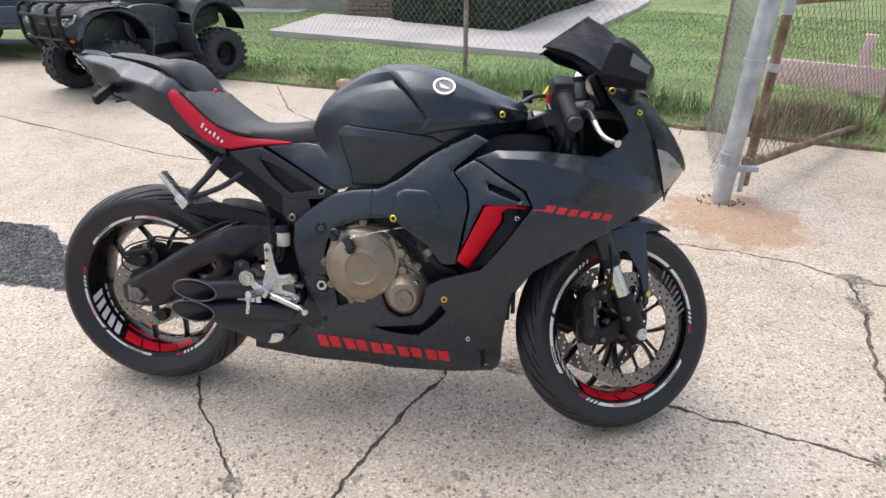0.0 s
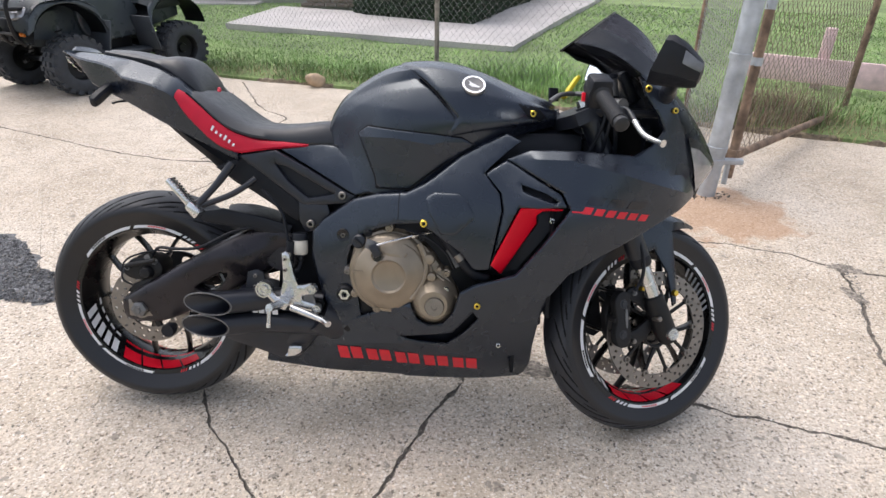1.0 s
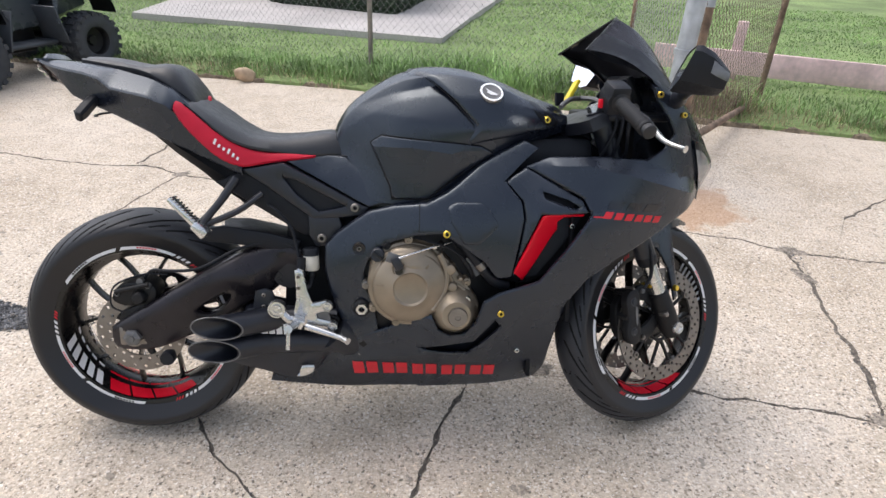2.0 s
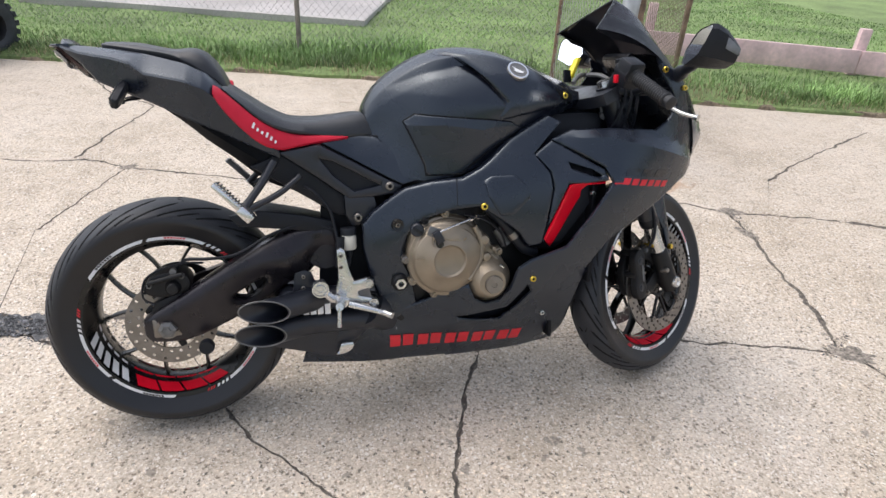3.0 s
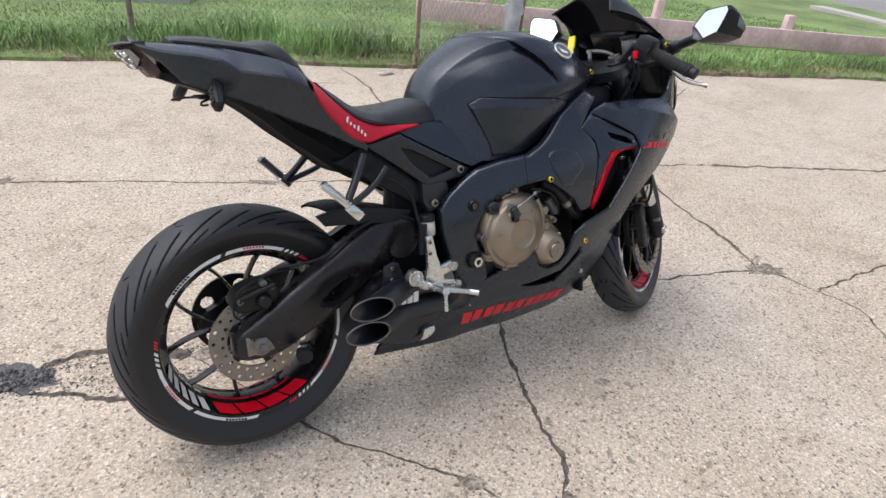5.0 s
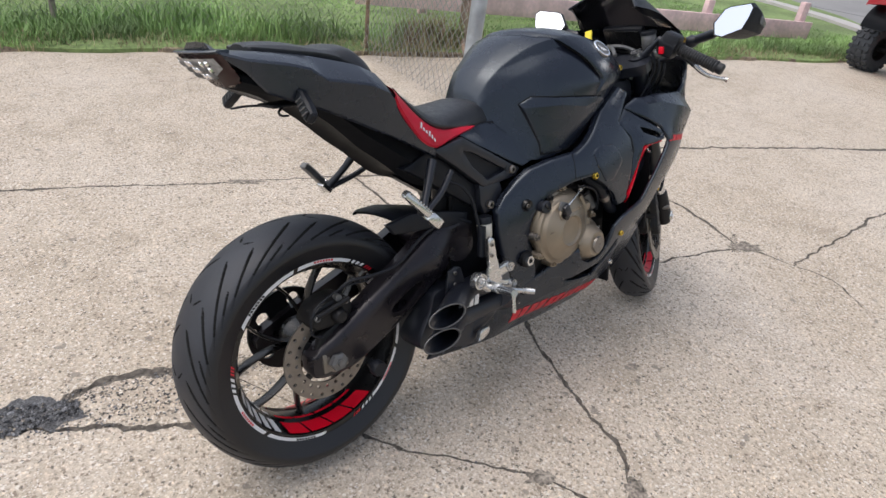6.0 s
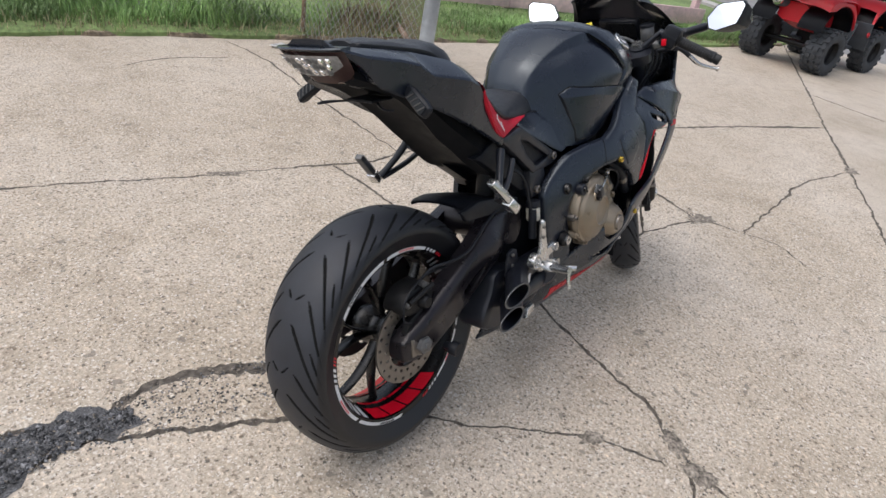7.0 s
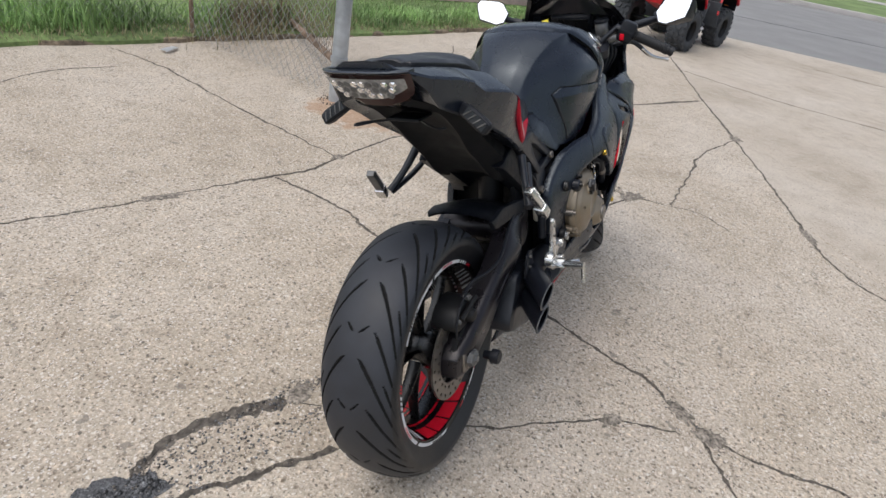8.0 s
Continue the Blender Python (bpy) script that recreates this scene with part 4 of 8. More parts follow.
chain_link("wire_mesh", (g0.x, g0.y), (g1.x, g1.y), 0.16, 0.98, "rusty diamond wire", M["rustwire"], gate, r=0.0018)

# raised pale slab behind the fence
bm = bmesh.new()
slab = [(-2.58, 7.4), (1.32, 5.77), (2.2, 8.6), (3.43, 12.22), (3.87, 13.78), (2.7, 13.78), (1.37, 9.75), (0.86, 7.72), (0.44, 7.89), (-0.24, 8.35), (-0.85, 8.7), (-1.14, 9.2), (-2.5, 9.81)]
V, F, d = fill2d([split_line(slab, 0.4)])
top = [bm.verts.new((x, y, 0.13)) for x, y in V]
for f in F:
    bm.faces.new([top[i] for i in f])
lo = [bm.verts.new((x, y, -0.03)) for x, y in slab]
hi = [bm.verts.new((x, y, 0.13)) for x, y in slab]
for i in range(len(slab)):
    j = (i + 1) % len(slab)
    bm.faces.new((lo[i], lo[j], hi[j], hi[i]))
tagged(part("path_slab", bm, M["slab"], smooth=0), "raised pale concrete path slab behind the fence", "slab", kind="structure")

# clipped hedge, brick planter and low wall behind the slab
hedge = thing("hedge", "dense dark green clipped hedge behind the path", "hedge")
bm = bmesh.new()
rng = random.Random(21)
verts, faces = [], []
face = split_line([(-1.05, 8.95), (-0.25, 8.40), (0.42, 7.95), (0.78, 7.78), (0.92, 7.95), (1.40, 9.85), (2.60, 13.4)], 0.1, closed=False)
for _ in range(20000):
    i = min(int(rng.random() ** 1.5 * (len(face) - 1)), len(face) - 2)
    t, z = rng.random(), rng.uniform(0.06, 1.35)
    x, y = (face[i][j] + (face[i + 1][j] - face[i][j]) * t for j in (0, 1))
    deep_ = abs(rng.gauss(0, 0.06)) - 0.05
    x, y = x - deep_ * 0.6, y + deep_
    a, b, r = rng.uniform(0, 6.28), rng.uniform(-1, 1), rng.uniform(0.018, 0.035)
    n1 = Vector((math.cos(a), math.sin(a), b)).normalized()
    e1 = n1.orthogonal().normalized() * r
    e2 = n1.cross(e1).normalized() * r * 0.6
    c = Vector((x, y, z + 0.05))
    k = len(verts)
    verts += [tuple(c - e1), tuple(c + e2), tuple(c + e1), tuple(c - e2)]
    faces.append((k, k + 1, k + 2, k + 3))
me = bpy.data.meshes.new("leaves")
me.from_pydata(verts, [], faces)
me.materials.append(M["hedge"])
leaves = new("leaves", me)
leaves.parent = hedge
leaves["kind"] = "stuff"
foot = [(-1.03, 9.0), (-0.23, 8.45), (0.42, 8.01), (0.76, 7.86), (0.86, 8.0), (1.34, 9.9), (2.54, 13.4), (1.5, 13.6), (-0.9, 10.0)]
bm = grid([[(x, y, z) for x, y in split_line(foot, 0.25)] for z in (0.0, 0.4, 0.8, 1.3)], closed_v=True)
fan(bm, [(x, y, 1.3) for x, y in split_line(foot, 0.25)])
part("core", bm, M["hedge"], hedge)
planter = thing("brick_planter", "low brown brick planter wall behind the path", "planter", kind="structure")
part("backing", box(-2.12, -0.98, 9.80, 10.1, -0.05, 0.9), M["wall"], planter)
bm = box(-0.098, 0.098, -0.05, 0.05, -0.029, 0.029, 0.004)
brick_mesh = mesh_of(bm, "brick")
brick_mesh.materials.append(M["brick"])
for row in range(9):
    for col in range(5):
        ob = new("brick", brick_mesh)
        ob.parent = planter
        ob.matrix_world = pose(-2.02 + col * 0.208 + (row % 2) * 0.104, 9.78, 0.16 + row * 0.07)
wall = part("house_wall", box(-9, -2.05, 11.1, 11.5, -0.05, 1.6, 0.02), M["wall"])
tagged(wall, "low grey rendered wall behind the lawn", "wall", kind="structure")
steps = part("step", box(-6.5, -3.2, 10.55, 11.1, -0.05, 0.09, 0.015), M["slab"])
tagged(steps, "pale concrete step at the foot of the wall", "step", kind="structure")

# pink painted guard rail on short posts
rail = thing("guard_rail", "low faded pink wooden guard rail on short posts in the lawn", "rail")
r0, r1 = Vector((3.35, 4.38, 0)), Vector((8.40, 1.90, 0))
rd = (r1 - r0).normalized()
ang = math.degrees(math.atan2(rd.y, rd.x))
L1 = (r1 - r0).length
for s0, s1, dz in ((-0.14, 2.50, 0.0), (2.504, 5.64, -0.004)):
    bm = box(s0, s1, -0.02, 0.02, 0.120 + dz, 0.330 + dz, 0.006)
    bm.transform(Matrix.Translation(r0) @ pose(0, 0, 0, 0, 0.75, ang))
    part("board", bm, M["pink"], rail)
for s, top in ((0.58, 0.575), (2.50, 0.510), (4.09, 0.470), (5.50, 0.545)):
    bm = box(s - 0.045, s + 0.045, 0.024, 0.11, -0.1, top, 0.006)
    bm.transform(Matrix.Translation(r0) @ pose(0, 0, 0, 0, 0.75, ang))
    part("post", bm, M["pink"], rail)

# tan stone by the fence
bm = bmesh.new()
bmesh.ops.create_icosphere(bm, subdivisions=3, radius=1)
for v in bm.verts:
    v.co *= 1 + 0.25 * noise.noise(v.co * 1.3)
bm.transform(pose(-0.53, 4.12, 0.055, 10, 20, 30) @ Matrix.Diagonal((0.10, 0.06, 0.06, 1)))
tagged(part("stone", bm, M["stone"]), "rounded tan stone lying in the grass edge", "stone")

# ---------------------------------------------------------------- motorcycle
# local axes: u forward, v to the machine's left, w up; it leans on its side stand
LEAN_DEG = 13.0
bike = thing("motorcycle", "matte black sport motorcycle with red trim leaning on its side stand", "motorcycle", pose(0, -0.0585, 0.0026, -LEAN_DEG))
R_AXLE, F_AXLE = Vector((0.0165, 0.0175, 0.306)), Vector((1.374, 0, 0.292))
RAKE, STEER = radians(23.5), radians(25)
AXIS = Vector((-math.sin(RAKE), 0, math.cos(RAKE)))
AXIS_AT = F_AXLE - Vector((math.cos(RAKE), 0, math.sin(RAKE))) * 0.03
TURN_M = Matrix.Translation((-0.0114, -0.0291, -0.0156)) @ Matrix.Translation(AXIS_AT) @ Matrix.Rotation(STEER, 4, AXIS) @ Matrix.Translation(-AXIS_AT)


def tyre_mesh(R, half, bead, n, m, pitches, seed):
    """A road tyre with a round crown, sidewalls and sipes cut into the tread."""
    prof = []
    ks = np.linspace(-1, 1, m)
    rows = []
    crown = half * 1.05
    deep = []
    for i in range(n):
        al = 2 * math.pi * i / n
        row = []
        deep.append([])
        for k in ks:
            ph = k * radians(100)
            # crown section: slightly flattened ellipse
            v = half * math.sin(ph) if abs(ph) < math.pi / 2 else half * math.copysign(1 - 0.10 * (abs(ph) - math.pi / 2) ** 2 * 8, ph)
            drop = (R - bead - 0.012) * (1 - math.cos(ph)) * 0.62 if abs(ph) < math.pi / 2 else (R - bead - 0.012) * (0.62 + (abs(ph) - math.pi / 2) * 0.62)
            r = R - drop
            s = abs(k) * crown * 1.15
            cut = 0.0
            if abs(ph) < radians(78):
                side = 0.0
                for lane, (s0, s1, shift, sweep, wd) in enumerate(((0.10, 0.88, 0.0, -0.88, 0.0027), (0.04, 0.15, 0.22, 0.8, 0.0026), (0.26, 0.96, 0.52, -0.80, 0.0026), (0.50, 0.98, 0.27, -0.84, 0.0024))):
                    x = abs(k)
                    if s0 < x < s1:
                        pos = (al * pitches / (2 * math.pi) + side + shift + (x ** 1.35) * sweep * pitches / (2 * math.pi)) % 1.0
                        dist = min(pos, 1 - pos) * 2 * math.pi / pitches * R * 0.8
                        taper = min(1, (x - s0) / 0.06, (s1 - x) / 0.10)
                        wdt = wd * max(0.25, taper)
                        if dist < wdt * 1.5:
                            cut = max(cut, 0.0042 * min(1, max(0, (wdt * 1.5 - dist) / (wdt * 0.5))))
            r -= cut
            deep[-1].append(cut > 0.002)
            row.append((r * math.cos(al), v, r * math.sin(al)))
        # bead closing inside
        rows.append([(bead * math.cos(al), -half * 0.80, bead * math.sin(al))] + row + [(bead * math.cos(al), half * 0.80, bead * math.sin(al))])
    bm = grid(rows, closed_u=True)
    bm.faces.ensure_lookup_table()
    nf = m + 1
    # cut faces take the near-black slot, shade coloured into the rubber's sipes
    for i in range(n):
        for j in range(1, m):
            if deep[i][j - 1] or deep[(i + 1) % n][j]:
                bm.faces[i * nf + j].material_index = 1
        for j in range(nf):
            if abs(j - m / 2) > m * 0.5 * 0.66:
                bm.faces[i * nf + j].material_index = 2
    return bm


def arc_strip(r0, r1, a0, a1, v0, v1, skew=0.0, n=0):
    """A thin strip between two radii (r0 at v0, r1 at v1) from angle a0 to a1 in degrees."""
    n = n or max(2, int(abs(a1 - a0) / 3))
    rows = []
    for i in range(n + 1):
        a = radians(a0 + (a1 - a0) * i / n)
        b = a + radians(skew)
        rows.append([(r0 * math.cos(a), v0, r0 * math.sin(a)), (r1 * math.cos(b), v1, r1 * math.sin(b))])
    return rows


def wheel(name, R, half, rimr, rimhalf, label, spin, m_groove, matrix, tape, spokes=5):
    """A cast wheel: barrel and flanges, hub, forked spokes, tapes; the tyre sits on it as a part."""
    prof = [(rimr + 0.009, -rimhalf), (rimr + 0.009, -rimhalf + 0.004), (rimr - 0.001, -rimhalf + 0.007), (rimr - 0.006, -rimhalf + 0.018), (rimr - 0.022, -rimhalf * 0.45), (rimr - 0.024, 0),
            (rimr - 0.022, rimhalf * 0.45), (rimr - 0.006, rimhalf - 0.018), (rimr - 0.001, rimhalf - 0.007), (rimr + 0.009, rimhalf - 0.004), (rimr + 0.009, rimhalf)]
    inner = [(rimr + 0.006, rimhalf), (rimr - 0.008, rimhalf - 0.002), (rimr - 0.013, rimhalf - 0.018), (rimr - 0.029, rimhalf * 0.45), (rimr - 0.031, 0), (rimr - 0.029, -rimhalf * 0.45), (rimr - 0.013, -rimhalf + 0.018), (rimr - 0.008, -rimhalf + 0.002), (rimr + 0.006, -rimhalf)]
    bm = lathe(prof + inner + prof[:1], 96)
    # hub
    lathe([(0.0, -0.062), (0.030, -0.062), (0.045, -0.055), (0.047, -0.03), (0.036, -0.012), (0.036, 0.012), (0.047, 0.03), (0.045, 0.055), (0.030, 0.062), (0.0, 0.062)], 40, bm=bm)
    ob = part(name, bm, M["black"], bike, label)
    ob.matrix_local = matrix
    for s in range(spokes):
        a = 2 * math.pi * s / spokes + radians(spin)
        for sg in (-1, 1):
            rows = []
            for t in np.linspace(0, 1, 9):
                r = 0.038 + (rimr - 0.030 - 0.038) * t
                b = a + sg * (0.05 + 0.30 * t ** 1.25)
                wd, th = 0.0105 - 0.0035 * math.sin(math.pi * t), 0.016 - 0.004 * t
                c, tn = Vector((math.cos(b), 0, math.sin(b))), Vector((-math.sin(b), 0, math.cos(b)))
                rows.append([c * r + tn * (wd * x * 0.5) + Vector((0, th * y, 0)) for x, y in ((-1, -0.5), (-0.5, -1), (0.5, -1), (1, -0.5), (1, 0.5), (0.5, 1), (-0.5, 1), (-1, 0.5))])
            part("spoke", grid(rows, closed_v=True), M["black"], ob)
    tyre = part("tyre", tyre_mesh(R, half, rimr + 0.004, *m_groove), [M["rubber"], M["groove"], M["sidewall"]], ob, "worn black road tyre with curved tread sipes")
    # tapes on the flange, three repeats, and decals in the barrel, on both faces
    for side in (-1, 1):
        vo = side * (rimhalf + 0.0007)
        vt = vo + side * 0.0004
        ra, rb = rimr - 0.0035, rimr + 0.0052
        for k in range(3):
            s0 = 120 * k + tape
            for j in range(3):
                part("rim_tape", grid(arc_strip(ra, rb, s0 + j * 2.0, s0 + j * 2.0 + 1.1, vo, vo, -1.6)), M["reddecal"], ob, "red rim tape mark", smooth=0)
                part("rim_tape", grid(arc_strip(ra, rb, s0 + 7.0 + j * 3.4, s0 + 9.0 + j * 3.4, vo, vo, -1.6)), M["white"], ob, "white reflective rim tape", smooth=0)
            for a0, a1 in ((17.5, 53), (56, 98)):
                part("rim_tape", grid(arc_strip(ra, rb, s0 + a0, s0 + a1, vo, vo, -1.6)), M["white"], ob, "white reflective rim tape", smooth=0)
            bmr, bmk = bmesh.new(), bmesh.new()
            for j in range(7):
                a = s0 + 29 + j * 1.9
                grid(arc_strip(ra + 0.002, rb - 0.002, a, a + 1.3, vt, vt, 0), bm=bmr)
                a = s0 + 76 + j * 2.0
                grid(arc_strip(ra + 0.0018, rb - 0.0018, a, a + 1.5, vt, vt, 0.4), bm=bmk)
            part("tape_lettering", bmr, M["reddecal"], ob, "small red lettering bars", smooth=0)["kind"] = "stuff"
            part("tape_lettering", bmk, M["black"], ob, "small black lettering bars", smooth=0)["kind"] = "stuff"
        v0, v1 = side * (rimhalf - 0.005), side * (rimhalf * 0.30)
        q0, q1 = rimr - 0.0115, rimr - 0.0315
        for k in range(2):
            s0 = 180 * k + 192
            for j in range(5 if k == 0 else 8):
                st_, wd_ = (8.5, 5.6) if k == 0 else (5.2, 2.3)
                part("barrel_stripe", grid(arc_strip(q0, q1, s0 + j * st_, s0 + j * st_ + wd_, v0, v1, -9, 3)), M["white"] if k == 0 else M["galv"], ob, "white slanted rim stripe", smooth=0)
            for j in range(4 if k == 0 else 0):
                part("barrel_block", grid(arc_strip(q0, q1, s0 + 46 + j * 17, s0 + 61.5 + j * 17, v0, v1, -9, 6)), M["red"], ob, "red rim block", smooth=0)
    return ob


def disc(name, r0, r1, thick, holes, v, parent, label, wave=0.0, rows=((0.25, 0), (0.75, 0.5)), hole_r=0.0042):
    """A drilled brake disc."""
    loops = [[(math.cos(a) * (r1 + wave * math.sin(a * 12)), math.sin(a) * (r1 + wave * math.sin(a * 12))) for a in np.linspace(0, 2 * math.pi, 120, endpoint=False)],
             [(math.cos(a) * r0, math.sin(a) * r0) for a in np.linspace(0, 2 * math.pi, 72, endpoint=False)]]
    for k in range(holes):
        for f, ph in rows:
            a, r = 2 * math.pi * (k + ph) / holes, r0 + (r1 - r0) * f
            loops.append([(math.cos(a) * r + hole_r * math.cos(b), math.sin(a) * r + hole_r * math.sin(b)) for b in np.linspace(0, 2 * math.pi, 8, endpoint=False)])
    V, F, _ = fill2d(loops)
    bm = bmesh.new()
    f = [bm.verts.new((x, v - thick / 2, y)) for x, y in V]
    b = [bm.verts.new((x, v + thick / 2, y)) for x, y in V]
    cnt = {}
    for t in F:
        bm.faces.new([f[i] for i in t])
        bm.faces.new([b[i] for i in t[::-1]])
        for i in range(3):
            e = tuple(sorted((t[i], t[(i + 1) % 3])))
            cnt[e] = cnt.get(e, 0) + 1
    for (i, j), c in cnt.items():
        if c == 1:
            bm.faces.new((f[i], f[j], b[j], b[i]))
    return part(name, bm, M["steel"], parent, label)


rear = wheel("rear_wheel", 0.299, 0.0895, 0.2135, 0.071, "gloss black cast wheel with red and white rim tape", 20, (1100, 104, 12, 1), Matrix.Translation(R_AXLE), 47)
front = wheel("front_wheel", 0.288, 0.056, 0.2135, 0.0455, "gloss black cast wheel with red and white rim tape", 50, (800, 80, 12, 2), TURN_M @ Matrix.Translation(F_AXLE), 115)
disc("brake_disc", 0.068, 0.108, 0.005, 22, -0.088, rear, "drilled steel rear brake disc", hole_r=0.0045)
def star(n, r_in, r_tip, half, hub, v, thick, twist, parent):
    """A disc carrier: a hub ring with slanted arms, cut from one plate."""
    loop = []
    for k in range(n):
        a = 2 * math.pi * k / n
        tw = twist * (-1) ** k
        for r, da in ((r_in, -tw - 1.3 * half / r_in), (r_tip, -half / r_tip), (r_tip, half / r_tip), (r_in, -tw + 1.3 * half / r_in)):
            loop.append((r * math.cos(a + da), r * math.sin(a + da)))
    hole = [(hub * math.cos(a), hub * math.sin(a)) for a in np.linspace(0, 2 * math.pi, 32, endpoint=False)]
    bm = shell([loop, hole], flat(abs(v) + thick / 2), thick, 0.0015, 0.012, -1 if v < 0 else 1)
    return part("disc_carrier", bm, M["darkmetal"], parent)


star(5, 0.042, 0.078, 0.007, 0.03, -0.085, 0.008, 0.1, rear)
for side in (-1, 1):
    disc("brake_disc", 0.119, 0.155, 0.005, 26, side * 0.072, front, "drilled steel front brake disc", hole_r=0.0042, rows=((0.2, 0), (0.5, 0.4), (0.8, 0.75)))
    star(10, 0.050, 0.122, 0.0036, 0.04, side * 0.070, 0.006, 0.2, front)
    for k in range(10):
        a = 2 * math.pi * k / 10
        part("disc_button", lathe([(0.004, side * 0.078), (0.0085, side * 0.078), (0.0095, side * 0.066), (0, side * 0.066)], 12, centre=(math.cos(a) * 0.119, 0, math.sin(a) * 0.119)), M["steel"], front)

# chain wheel on the far side of the rear hub
cw = disc("chain_wheel", 0.052, 0.104, 0.007, 5, 0.094, rear, "dark steel chain wheel", rows=((0.45, 0),), hole_r=0.017)

cw.data.materials[0] = M["darkmetal"]

# axle hardware
ax = part("rear_axle", tube([(0.0135, -0.112, 0.309), (0.0135, 0.138, 0.307)], 0.012, 14), M["steel"], bike)
bm = lathe([(0, -0.150), (0.008, -0.150), (0.009, -0.146), (0.013, -0.146), (0.021, -0.143), (0.022, -0.130), (0, -0.130)], 6, centre=(0.0135, 0.014, 0.309))
part("nut", bm, M["greymetal"], ax, "grey axle nut", smooth=20)
part("washer", lathe([(0, -0.131), (0.027, -0.131), (0.027, -0.127), (0, -0.127)], 24, centre=(0.0135, 0.014, 0.309)), M["steel"], ax)

# ---- swingarm
sw_out = [(-0.042, 0.322), (-0.030, 0.338), (0.045, 0.385), (0.17, 0.458), (0.275, 0.514), (0.34, 0.532), (0.42, 0.528), (0.445, 0.49), (0.425, 0.45), (0.385, 0.435), (0.345, 0.408), (0.305, 0.395), (0.27, 0.370), (0.20, 0.328), (0.085, 0.276), (0.03, 0.267), (-0.035, 0.276)]
sw_hole = [(0.172, 0.374), (0.20, 0.393), (0.232, 0.411), (0.256, 0.416), (0.246, 0.394), (0.226, 0.375), (0.20, 0.364)]
sw_hull = creased(Hull([(-0.05, 0.31, 0.110), (0.05, 0.33, 0.111), (0.15, 0.40, 0.118), (0.15, 0.33, 0.114), (0.3, 0.45, 0.130), (0.3, 0.41, 0.118), (0.42, 0.5, 0.114), (0.42, 0.46, 0.104), (0.3, 0.52, 0.112), (0.38, 0.45, 0.098), (0.23, 0.40, 0.116)]), [(-0.03, 0.315), (0.05, 0.357), (0.177, 0.432), (0.284, 0.477), (0.40, 0.485)], 0.014, 0.05)
swing = part("swingarm", shell([smoothline(sw_out, 3, True), smoothline(sw_hole, 2, True)], sw_hull, 0.045, 0.012, 0.012, -1), M["carbon"], bike, "dark brushed cast swingarm")
sw_left = [(-0.05, 0.285), (-0.05, 0.335), (0.2, 0.42), (0.40, 0.50), (0.45, 0.47), (0.42, 0.40), (0.2, 0.33)]
part("arm", shell(smoothline(sw_left, 3, True), flat(0.128), 0.04, 0.012, 0.03, 1), M["carbon"], swing)
part("cross_member", tube([(0.40, -0.11, 0.47), (0.40, 0.11, 0.46)], 0.045, 16), M["carbon"], swing)
part("axle_block", box(-0.020, 0.044, -0.116, -0.109, 0.286, 0.334, 0.004), M["steel"], swing, "bright axle adjuster plate")
part("adjuster", tube([(0.042, -0.113, 0.319), (0.074, -0.114, 0.323)], 0.004, 8), M["steel"], swing)
bm = lathe([(0, -0.155), (0.016, -0.155), (0.018, -0.150), (0.018, -0.135), (0.012, -0.133), (0.010, -0.115), (0, -0.115)], 20, centre=(0.100, 0, 0.262))
part("spool", bm, M["plastic"], swing, "black swingarm spool")
# rear caliper over the disc
cal = part("rear_caliper", shell(smoothline([(-0.045, 0.405), (-0.02, 0.440), (0.035, 0.447), (0.062, 0.43), (0.060, 0.40), (0.03, 0.385), (-0.02, 0.385)], 3, True), flat(0.118), 0.060, 0.009, 0.014, -1), M["darkmetal"], bike, "black rear brake caliper")
cal.location = (0.012, 0.013, 0.0)
part("piston_housing", lathe([(0, 0.136), (0.012, 0.135), (0.016, 0.130), (0.019, 0.116), (0.021, 0.10)], 20, basis=(0, -1, 0), centre=(0.024, 0, 0.408)), M["darkmetal"], cal)
part("slide_pin", tube([(-0.03, -0.126, 0.425), (0.05, -0.126, 0.442)], 0.006, 10), M["darkmetal"], cal)
for u, w in ((-0.028, 0.418), (0.046, 0.436)):
    bolt("bolt", (u, -0.119, w), 0.007, 0.006, M["greymetal"], cal)
part("caliper_bracket", shell([(-0.020, 0.30), (0.02, 0.285), (0.048, 0.315), (0.072, 0.385), (0.055, 0.405), (0.015, 0.385), (-0.025, 0.37), (-0.038, 0.335)], flat(0.114), 0.014, 0.004, 0.014, -1), M["darkmetal"], cal)
part("brake_hose", tube(smoothline([(0.03, -0.10, 0.445), (0.06, -0.118, 0.475), (0.11, -0.135, 0.478), (0.18, -0.138, 0.485), (0.27, -0.128, 0.528), (0.36, -0.12, 0.542), (0.42, -0.13, 0.52)], 6), 0.004, 8), M["plastic"], cal)
part("sensor_wire", tube(smoothline([(-0.02, -0.118, 0.37), (-0.045, -0.12, 0.39), (-0.03, -0.12, 0.44), (0.04, -0.115, 0.465), (0.10, -0.13, 0.468)], 5), 0.0025, 6), M["plastic"], cal)
part("banjo", tube([(0.028, -0.122, 0.448), (0.028, -0.108, 0.448)], 0.008, 12), M["greymetal"], cal)

